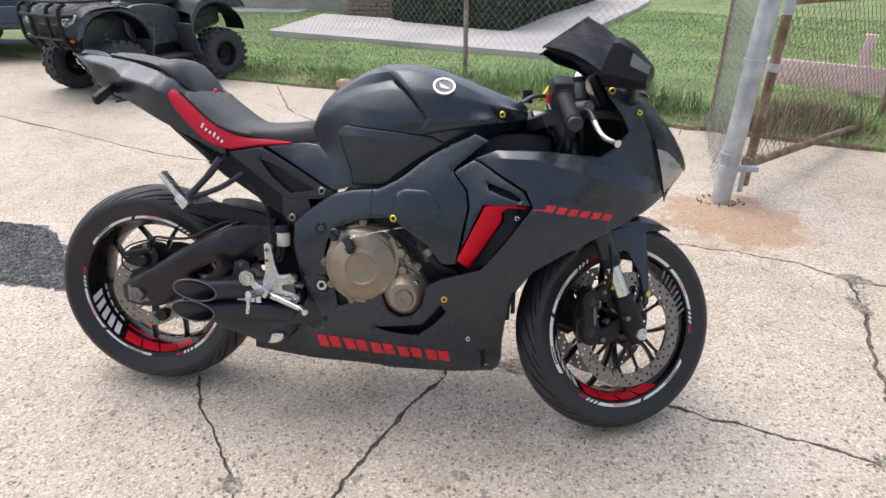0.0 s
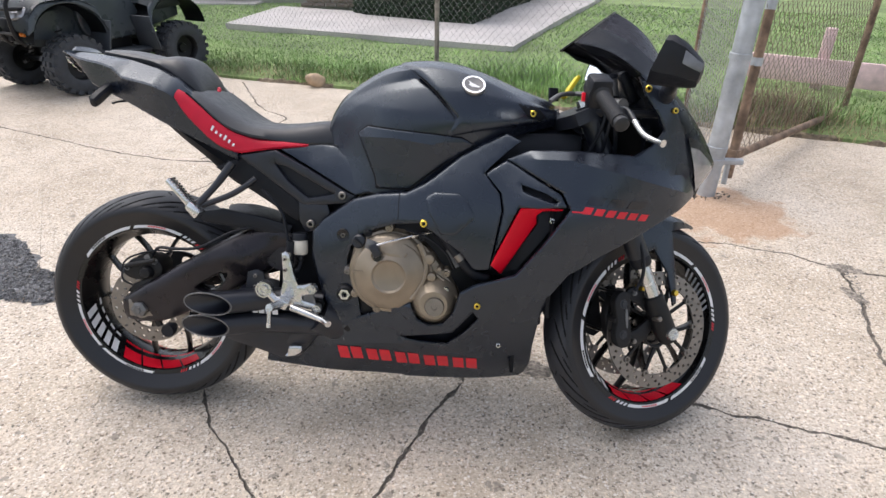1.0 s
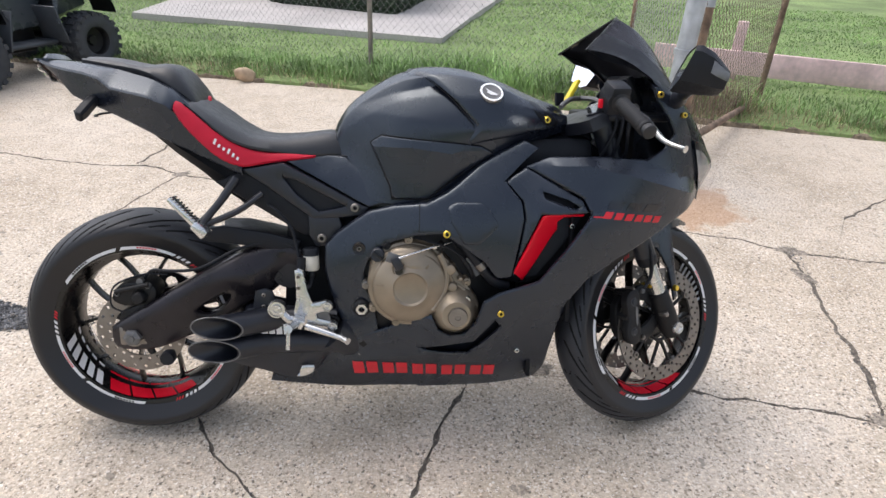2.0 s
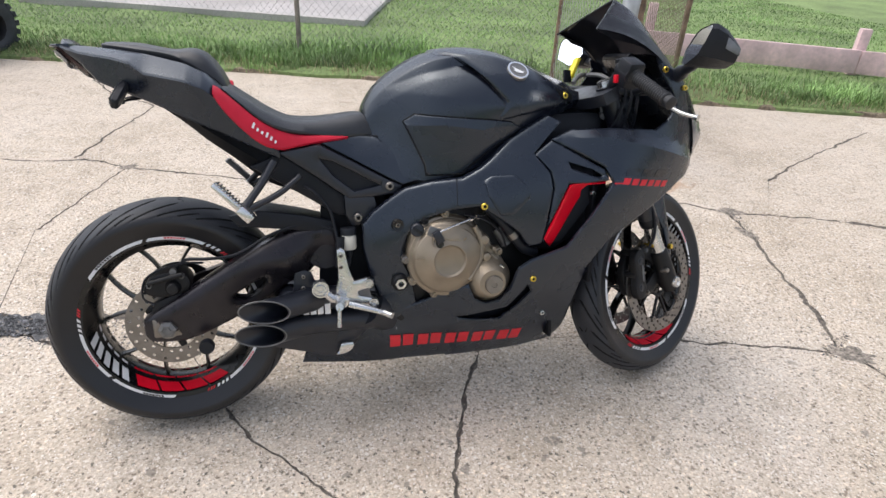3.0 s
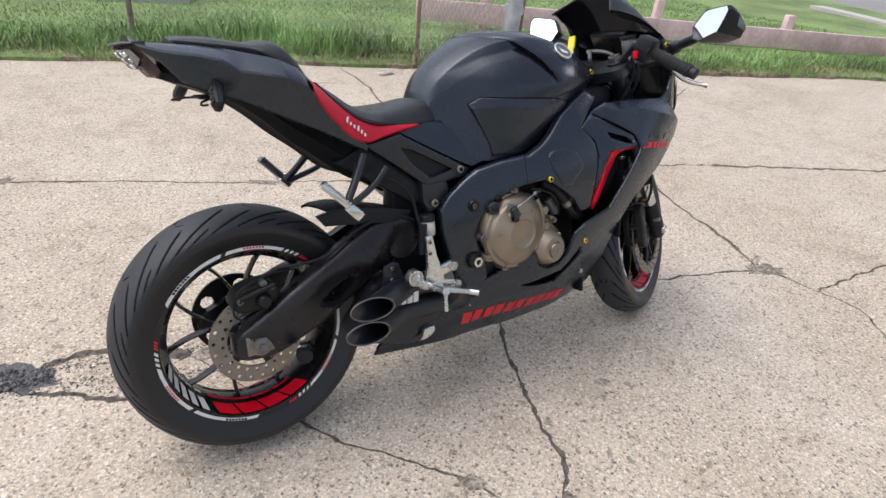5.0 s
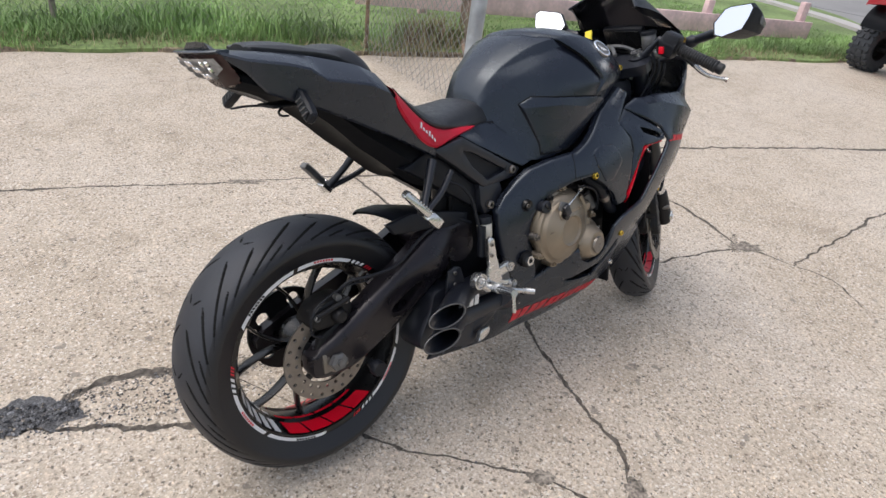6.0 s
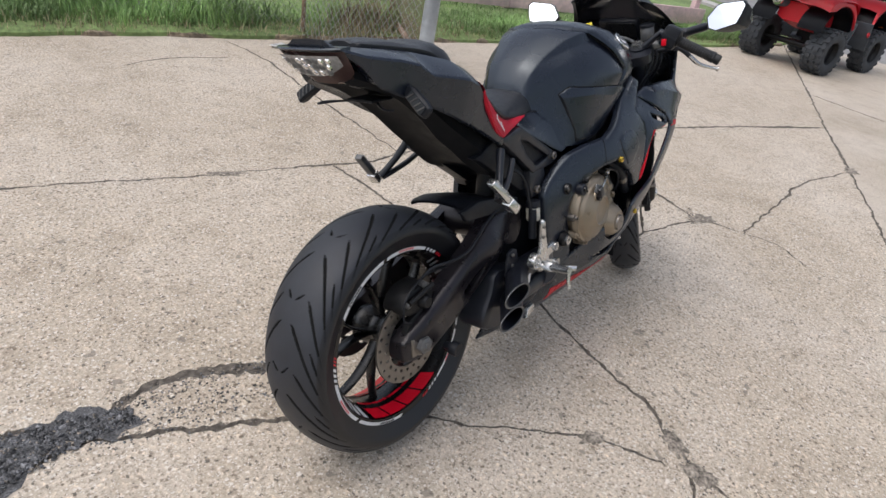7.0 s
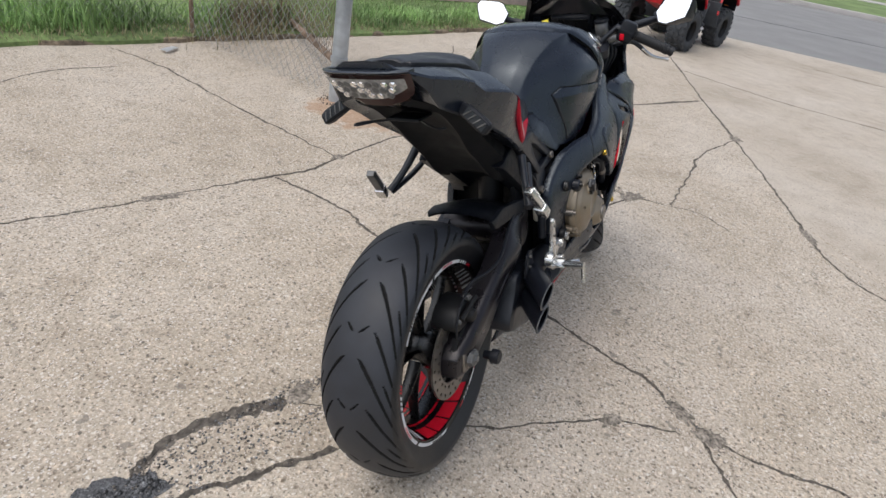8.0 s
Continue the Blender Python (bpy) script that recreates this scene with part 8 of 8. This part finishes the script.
NR = smoothline(NOSE, 4)
bm = grid([[nose_pt(r, k) for k in np.linspace(-1, 1, 41)] for r in NR])
bmesh.ops.solidify(bm, geom=bm.faces[:], thickness=0.006)
nose = part("nose_cowl", bm, M["matte"], bike, "matte black nose cowl")
for sg in (-1, 1):
    def nose_row(w):
        return [float(np.interp(w, [q[0] for q in NR], [q[j] for q in NR])) for j in range(4)]

    rows = [[nose_pt(nose_row(lo + (hi - lo) * s), sg * k, 0.0035) for s in np.linspace(0, 1, 9)] for k, lo, hi in
            ((k, np.interp(k, [0.5, 0.96], [0.692, 0.668]), np.interp(k, [0.5, 0.8, 0.96], [0.716, 0.766, 0.775])) for k in np.linspace(0.5, 0.96, 12))]
    hl = part("headlamp", grid(rows), M["lens"], nose, "clear faceted headlamp")
    rows = []
    for k in np.linspace(0.36, 0.97, 14):
        hi = np.interp(k, [0.36, 0.5, 0.8, 0.97], [0.700, 0.716, 0.766, 0.775])
        rows.append([nose_pt(nose_row(hi + d), sg * k, 0.0045) for d in (0.0, 0.010, 0.022)])
    part("lamp_brow", grid(rows), M["black"], nose)
part("inner_cowl", shell([(0.96, 0.69), (0.97, 0.80), (1.06, 0.832), (1.20, 0.842), (1.25, 0.905), (1.30, 0.890), (1.36, 0.80), (1.36, 0.70)], flat(0.150), 0.006, 0, 0.05, 1), M["plastic"], bike)
part("cockpit_floor", box(1.00, 1.34, -0.185, 0.185, 0.705, 0.715, 0.004), M["plastic"], bike)
part("dash_tray", box(1.16, 1.33, -0.15, 0.15, 0.835, 0.855, 0.01), M["plastic"], bike)
dash = part("instrument_panel", box(-0.012, 0.014, -0.072, 0.072, -0.042, 0.042, 0.010, m=Matrix.Translation((1.262, 0.0, 0.905)) @ pose(0, 0, 0, 0, -28, 0)), M["plastic"], bike, "black instrument panel")
part("display", box(-0.0145, -0.012, -0.062, 0.062, -0.033, 0.033, 0.001, m=Matrix.Translation((1.262, 0.0, 0.905)) @ pose(0, 0, 0, 0, -28, 0)), M["black"], dash)

# smoked double-bubble screen
rows = []
for s in np.linspace(0, 1, 18):
    row = []
    for k in np.linspace(-1, 1, 41):
        a = abs(k)
        rear = np.array((1.115 + 0.112 * (1 - a ** 1.15), 0.118 * k, 1.000 + 0.085 * (1 - a ** 1.15)))
        front_ = np.array((1.395 - 0.125 * a ** 1.8, 0.182 * (1 - (1 - a) ** 1.2) * math.copysign(1, k), 0.892 + 0.030 * a ** 2))
        p = rear + (front_ - rear) * s
        p += np.array((0.01, 0, 0.030)) * math.sin(math.pi * s) * (1 - 0.5 * a)
        row.append(p)
    rows.append(row)
bm = grid(rows)
bmesh.ops.solidify(bm, geom=bm.faces[:], thickness=0.003)
screen = part("windscreen", bm, M["smoke"], bike, "dark smoked double-bubble windscreen")
edge = [rows[0][j] for j in range(41)]
part("edge_trim", tube(edge, 0.003, 6), M["black"], screen)
for sg in (-1, 1):
    bm = grid([[np.array(rows[i][20 + sg * j]) + np.array((0.0, 0.0, 0.0025)) for j in (11, 14, 17, 20)] for i in range(18)])
    grid([[np.array(rows[i][20 + sg * 20]) + np.array((0.006 * q, -0.012 * sg * q, 0.0025 - q * float(np.interp(i, [0, 4, 7, 12, 17], [0.003, 0.018, 0.016, 0.006, 0.002])))) for q in (0, 0.5, 1)] for i in range(18)], bm=bm)
    bmesh.ops.solidify(bm, geom=bm.faces[:], thickness=0.002)
    part("side_band", bm, M["satin"], screen, "black lower band of the screen")

# mirrors
for sg in (-1, 1):
    reach = 0.352 if sg < 0 else 0.308
    c = Vector((1.258, sg * reach, 0.953 if sg < 0 else 0.956))
    ring = [(0.072, -0.010), (0.050, 0.030), (0.030, 0.038), (-0.044, 0.046), (-0.058, 0.034), (-0.056, 0.006), (-0.048, -0.026), (0.020, -0.050), (0.052, -0.044)]
    ring = [(x * 0.90, z * 0.96) for x, z in split_line(ring, 0.02)]
    mm = Matrix.Translation(c) @ pose(0, 0, 0, 0, 10, sg * 19)
    rows = []
    for du, sx, sz, dz in ((-0.012, 0.96, 0.96, 0), (-0.014, 1.0, 1.0, 0), (0.0, 1.04, 1.03, 0), (0.028, 0.97, 0.90, -0.004), (0.056, 0.84, 0.66, -0.012), (0.070, 0.70, 0.52, -0.015), (0.074, 0.3, 0.2, -0.015)):
        rows.append([mm @ Vector((du + 0.2 * z * (1 - du / 0.08), -sg * x * sx, z * sz + dz)) for x, z in ring])
    bm = grid(rows, closed_v=True)
    fan(bm, rows[-1])
    mir = part("mirror", bm, M["plastic"], bike, "black angular fairing mirror")
    bm = bmesh.new()
    fan(bm, [mm @ Vector((-0.0125 + 0.2 * z * 1.15, -sg * x * 0.955, z * 0.955)) for x, z in ring])
    part("mirror_glass", bm, M["mirror"], mir, "bright mirror glass", smooth=0)
    bm = grid([[mm @ Vector((du, sg * (x * sx + 0.002), z * sz + dz)) for du, sx, sz, dz in ((0.034, 0.94, 0.85, -0.006), (0.056, 0.84, 0.66, -0.012), (0.0715, 0.69, 0.52, -0.015))] for x, z in ((0.0504, 0.0345), (0.0522, 0.027), (0.0508, 0.004))])
    bmesh.ops.solidify(bm, geom=bm.faces[:], thickness=0.004)
    part("signal_lens", bm, M["lens"], mir, "clear mirror signal lens")
    part("mirror_stalk", tube(smoothline([(1.318, sg * 0.178, 0.885), (1.315, sg * (reach - 0.14), 0.898), (1.305, sg * (reach - 0.085), 0.915), (1.285, sg * (reach - 0.045), 0.928)], 5), [0.019] * 5 + [0.014] * 6 + [0.012] * 5, 12), M["satin"], mir)

# side stand on the far side
st = part("side_stand", tube([(0.60, 0.12, 0.245), (0.555, 0.23, 0.155), (0.52, 0.325, 0.079)], [0.014, 0.012, 0.012], 12), M["satin"], bike, "black side stand")
part("foot", box(-0.03, 0.03, -0.02, 0.02, -0.006, 0.006, 0.003, m=Matrix.Translation((0.52, 0.327, 0.080)) @ pose(0, 0, 0, 13)), M["satin"], st)

# ---------------------------------------------------------------- quad bikes and trailer
def knobby(name, parent, at, r, half, rim_mat):
    """A knobbly quad tyre on a steel rim, its axle along y."""
    x, y, z = at
    prof = [(r * 0.50, -half * 0.86), (r * 0.62, -half), (r * 0.86, -half * 0.98), (r * 0.95, -half * 0.8), (r * 0.97, 0), (r * 0.95, half * 0.8), (r * 0.86, half * 0.98), (r * 0.62, half), (r * 0.50, half * 0.86)]
    bm = lathe(prof, 40, centre=at)
    tyre = part(name, bm, M["dusty"], parent, "black knobbly tyre")
    bm = bmesh.new()
    for k in range(20):
        a = 2 * math.pi * k / 20
        for j, vv in enumerate((-0.82, -0.3, 0.3, 0.82)):
            b = a + (0.157 if j in (1, 2) else 0)
            m = Matrix.Translation(at) @ Matrix.Rotation(-b, 4, "Y") @ Matrix.Translation((r * (0.965 if abs(vv) < 0.5 else 0.935), half * vv, 0))
            box(-0.02, 0.016, -half * 0.19, half * 0.19, -0.022, 0.022, 0, bm=bm, m=m)
    part("tread", bm, M["dusty"], tyre, smooth=0)["kind"] = "stuff"
    bm = lathe([(r * 0.52, -half * 0.8), (r * 0.48, -half * 0.7), (r * 0.44, -half * 0.3), (r * 0.2, -half * 0.2), (r * 0.16, -half * 0.35), (0, -half * 0.35)], 32, centre=at)
    lathe([(r * 0.52, half * 0.8), (r * 0.48, half * 0.7), (r * 0.44, half * 0.3), (r * 0.2, half * 0.2), (r * 0.16, half * 0.35), (0, half * 0.35)], 32, centre=at, bm=bm)
    part("rim", bm, rim_mat, tyre)
    return tyre


def quad(label, m, paint):
    """A utility quad bike: x forward, y left, z up."""
    q = thing("quad_bike", label, "quad bike", m @ Matrix.Diagonal((0.93, 0.97, 0.91, 1)))
    for sx, hw, r in ((0.575, 0.095, 0.265), (-0.575, 0.115, 0.265)):
        for sy in (-1, 1):
            knobby("wheel", q, (sx, sy * 0.40, r), r, hw, M["darkmetal"])
    part("front_axle", tube([(0.575, -0.33, 0.27), (0.575, 0.33, 0.27)], 0.025, 10), M["darkmetal"], q)
    part("rear_axle", tube([(-0.575, -0.33, 0.27), (-0.575, 0.33, 0.27)], 0.035, 10), M["darkmetal"], q)
    for sy in (-1, 1):
        part("arm", tube([(0.40, sy * 0.12, 0.26), (0.575, sy * 0.32, 0.24)], 0.016, 8), M["darkmetal"], q)
        part("arm", tube([(0.72, sy * 0.12, 0.26), (0.575, sy * 0.32, 0.24)], 0.016, 8), M["darkmetal"], q)
        sh = part("shock", tube([(0.56, sy * 0.28, 0.28), (0.53, sy * 0.17, 0.60)], 0.022, 12), M["greymetal"], q)
        part("spring", tube([(0.56 + 0.036 * math.cos(a) - 0.03 * a / 44, sy * (0.28 - 0.11 * a / 44) + 0.036 * math.sin(a), 0.30 + 0.27 * a / 44) for a in np.linspace(0, 44, 90)], 0.007, 6), M["darkmetal"], sh)
        part("foot_well", box(-0.28, 0.28, sy * 0.20 - 0.14, sy * 0.20 + 0.14 + sy * 0.02, 0.27, 0.31, 0.02), M["worn"], q)
        # fender cheeks with round wheel arches, and the dark wells inside
        for sx, rim in ((0.575, [(0.945, 0.50), (0.925, 0.62), (0.80, 0.735), (0.45, 0.752), (0.30, 0.68), (0.205, 0.40)]),
                        (-0.575, [(-0.215, 0.40), (-0.25, 0.62), (-0.36, 0.755), (-0.74, 0.775), (-0.90, 0.735), (-0.94, 0.665), (-0.87, 0.655)])):
            r = 0.345
            a0, a1 = (radians(186), radians(22)) if sx > 0 else (radians(126), radians(-4))
            arch = [(sx + r * math.cos(x), 0.41 + r * math.sin(x) * 0.90) for x in np.linspace(a0, a1, 22)]
            part("fender", shell(rim + arch, lambda u, w: 0.455 + 0.03 * np.clip((0.60 - np.asarray(w)) / 0.2, -1, 1), 0.03, 0.012, 0.045, sy), paint, q)
            rows = []
            for x in np.linspace(radians(2), radians(178), 22):
                rows.append([(sx + (r - 0.01) * math.cos(x), sy * (0.15 + 0.29 * t), 0.41 + (r - 0.01) * math.sin(x) * 0.90) for t in np.linspace(0, 1, 5)])
            bm = grid(rows)
            bmesh.ops.solidify(bm, geom=bm.faces[:], thickness=0.008)
            part("wheel_well", bm, M["plastic"], q)
            xf = sx + (0.33 if sx < 0 else -0.33)
            part("mud_flap", box(-0.010, 0.010, sy * 0.33 - 0.15, sy * 0.33 + 0.15, -0.17, 0.17, 0.008, m=Matrix.Translation((xf, 0, 0.45)) @ pose(0, 0, 0, 0, 14 if sx < 0 else -14)), M["worn"], q)
        hl = part("headlamp", box(-0.035, 0.035, -0.075, 0.075, -0.050, 0.045, 0.022, m=Matrix.Translation((0.900, sy * 0.330, 0.655)) @ pose(0, 0, 0, sy * 10, -30, sy * 26)), M["lens"], q, "clear headlamp")
        part("side_panel", shell(smoothline([(-0.30, 0.40), (-0.26, 0.66), (0.0, 0.74), (0.26, 0.72), (0.34, 0.60), (0.28, 0.40), (0.0, 0.34)], 3, True), flat(0.215), 0.05, 0.012, 0.04, sy), paint, q)
        part("reflector", box(0.90, 0.92, sy * 0.30 - 0.03, sy * 0.30 + 0.03, 0.47, 0.50, 0.004), M["amber"], q, "amber reflector")
    body = [(0.88, 0.16, 0.40, 0.62), (0.70, 0.20, 0.34, 0.70), (0.45, 0.19, 0.30, 0.74), (0.20, 0.15, 0.30, 0.76), (-0.05, 0.14, 0.32, 0.70), (-0.40, 0.16, 0.34, 0.66), (-0.80, 0.18, 0.45, 0.66)]
    rows = [[(x, hw * c, (z0 + z1) / 2 + (z1 - z0) / 2 * s) for c, s in ((-1, -0.6), (-0.6, -1), (0.6, -1), (1, -0.6), (1, 0.6), (0.6, 1), (-0.6, 1), (-1, 0.6))] for x, hw, z0, z1 in smoothline(body, 3)]
    bm = grid(rows, closed_v=True)
    fan(bm, rows[0])
    fan(bm, rows[-1])
    part("body", bm, paint, q)
    # one-piece hood over the front wheels and deck over the rear ones
    for nm, line, hw in (("hood", [(0.29, 0.67), (0.44, 0.756), (0.62, 0.772), (0.80, 0.745), (0.915, 0.640), (0.945, 0.50)], 0.452), ("rear_deck", [(-0.26, 0.63), (-0.37, 0.760), (-0.55, 0.785), (-0.76, 0.782), (-0.90, 0.735), (-0.945, 0.66)], 0.452)):
        rows = [[(x, hw * k, z + 0.030 * (1 - k * k) + 0.012 * math.cos(9 * k) * (1 - abs(k)) - 0.012 * max(0, abs(k) - 0.9) / 0.1) for k in np.linspace(-1, 1, 33)] for x, z in smoothline(line, 5)]
        bm = grid(rows)
        bmesh.ops.solidify(bm, geom=bm.faces[:], thickness=0.012)
        part(nm, bm, paint, q)
    part("grille", box(0.915, 0.955, -0.20, 0.20, 0.42, 0.62, 0.02), M["plastic"], q)
    muf = part("muffler", tube([(-0.45, 0.15, 0.65), (-0.50, 0.15, 0.625), (-0.92, 0.15, 0.655), (-0.95, 0.15, 0.657)], [0.045, 0.07, 0.07, 0.055], 20), M["worn"], q)
    part("muffler_end", lathe([(0.062, 0), (0.060, 0.012), (0.035, 0.016), (0.028, 0.03), (0.02, 0.03), (0.02, 0.0)], 20, basis=(-1, 0, 0.07), centre=(-0.95, 0.15, 0.657)), M["chrome"], muf)
    part("engine", box(-0.22, 0.26, -0.16, 0.16, 0.20, 0.46, 0.03), M["darkmetal"], q)
    seat_rows = [[(x, hw * c, z + 0.05 * s) for c, s in ((-1, -1), (-1, 0.3), (-0.7, 1), (0, 1.15), (0.7, 1), (1, 0.3), (1, -1))] for x, hw, z in smoothline([(0.14, 0.09, 0.74), (0.0, 0.12, 0.77), (-0.3, 0.15, 0.78), (-0.62, 0.16, 0.82)], 4)]
    bm = grid(seat_rows)
    fan(bm, seat_rows[0])
    fan(bm, seat_rows[-1])
    part("seat", bm, M["vinyl"], q)
    part("steering_stem", tube([(0.34, 0, 0.70), (0.24, 0, 0.94)], 0.02, 10), M["darkmetal"], q)
    part("handlebar", tube(smoothline([(0.10, -0.38, 0.98), (0.16, -0.30, 0.99), (0.25, -0.12, 0.95), (0.25, 0.12, 0.95), (0.16, 0.30, 0.99), (0.10, 0.38, 0.98)], 5), 0.012, 10), M["darkmetal"], q)
    for sy in (-1, 1):
        part("grip", tube([(0.10, sy * 0.38, 0.98), (0.15, sy * 0.31, 0.99)], 0.018, 10), M["dusty"], q)
    for x0, x1, z in ((0.42, 0.93, 0.820), (-0.95, -0.52, 0.865)):
        rack = part("rack", tube(smoothline([(x0, -0.34, z), (x1, -0.36, z), (x1, 0.36, z), (x0, 0.34, z)], 6, True) + [Vector((x0, -0.34, z))], 0.012, 8), M["darkmetal"], q, "black tubular rack")
        for k in range(5):
            y = -0.24 + 0.12 * k
            part("rail", tube([(x0, y, z), (x1, y, z)], 0.009, 8), M["darkmetal"], rack)
        for sy in (-1, 1):
            part("stay", tube([((x0 + x1) / 2, sy * 0.25, z), ((x0 + x1) / 2, sy * 0.20, z - 0.075)], 0.009, 8), M["darkmetal"], rack)
    bump = part("bumper", tube(smoothline([(0.88, -0.36, 0.70), (0.985, -0.34, 0.70), (1.0, -0.15, 0.70), (1.0, 0.0, 0.70), (1.0, 0.15, 0.70), (0.985, 0.34, 0.70), (0.88, 0.36, 0.70)], 5), 0.017, 10), M["darkmetal"], q, "black tubular bumper")
    for y in (-0.33, -0.14, 0.14, 0.33):
        part("bar", tube(smoothline([(0.92, y, 0.40), (0.985, y, 0.48), (1.0, y, 0.64), (0.985, y, 0.76), (0.92, y, 0.80)], 4), 0.017, 8), M["darkmetal"], bump)
    part("cross_bar", tube([(0.985, -0.35, 0.50), (1.0, 0.0, 0.50), (0.985, 0.35, 0.50)], 0.013, 8), M["darkmetal"], bump)
    # the sprung bodywork rides clear of the wheels
    for ob in q.children:
        if ob.name.split(".")[0] in ("fender", "wheel_well", "hood", "rear_deck", "rack", "seat", "headlamp", "muffler", "side_panel", "body", "handlebar", "steering_stem", "grip", "reflector", "bumper", "grille"):
            ob.location.z += 0.07
    return q


def facing(front_c, rear_c):
    f, r = Vector((*front_c, 0)), Vector((*rear_c, 0))
    d = f - r
    return Matrix.Translation((f + r) / 2) @ Matrix.Rotation(math.atan2(d.y, d.x), 4, "Z")


quad("dark blue-black utility quad bike with front bumper parked by the grass", facing((-2.80, 3.83), (-2.32, 4.82)), M["bluedark"])
quad("red utility quad bike with black knobbly tyres parked on the concrete", facing((8.43, 0.22), (7.38, 0.56)), M["atvred"])

# low utility trailer beside the dark quad
tr = thing("utility_trailer", "dark blue open utility trailer with low rail sides", "trailer", Matrix.Translation((-5.0, 6.0, 0)) @ Matrix.Rotation(radians(22), 4, "Z"))
part("deck", box(-2.4, 0.6, -0.75, 0.75, 0.36, 0.42, 0.01), M["trailer"], tr)
for y in (-0.75, 0.75):
    part("side_panel", box(-2.4, 0.6, y - 0.012, y + 0.012, 0.42, 0.60, 0.004), M["trailer"], tr)
    part("top_rail", tube([(-2.4, y, 0.74), (0.6, y, 0.74)], 0.022, 8), M["trailer"], tr)
    part("low_rail", tube([(-2.4, y, 0.22), (0.6, y, 0.22)], 0.022, 8), M["trailer"], tr)
    for x in (-2.3, -1.4, -0.5, 0.55):
        part("stake", box(x - 0.02, x + 0.02, y - 0.02, y + 0.02, 0.2, 0.74, 0.004), M["trailer"], tr)
    knobby("wheel", tr, (-1.0, y * 1.14, 0.28), 0.28, 0.09, M["greymetal"])
part("end_panel", box(0.58, 0.61, -0.75, 0.75, 0.36, 0.66, 0.004), M["trailer"], tr)
part("drawbar", tube([(0.6, 0.0, 0.38), (1.6, 0.0, 0.36)], 0.035, 8), M["trailer"], tr)
part("jack_stand", tube([(1.45, 0.0, 0.0), (1.45, 0.0, 0.62)], 0.025, 10), M["greymetal"], tr)

# scrap of white paper lying on the concrete
sx_, sy_ = 2.02, 2.97
bm = grid([[(sx_ + 0.045 * i, sy_ + 0.022 * j + 0.01 * i, 0.014 + 0.012 * abs(noise.noise(Vector((i * 1.3, j * 1.7, 2))))) for j in range(4)] for i in range(4)])
bmesh.ops.solidify(bm, geom=bm.faces[:], thickness=0.002)
bmesh.ops.recalc_face_normals(bm, faces=bm.faces[:])
tagged(part("paper_scrap", bm, M["white"], smooth=0), "crumpled scrap of white paper lying on the concrete", "paper")
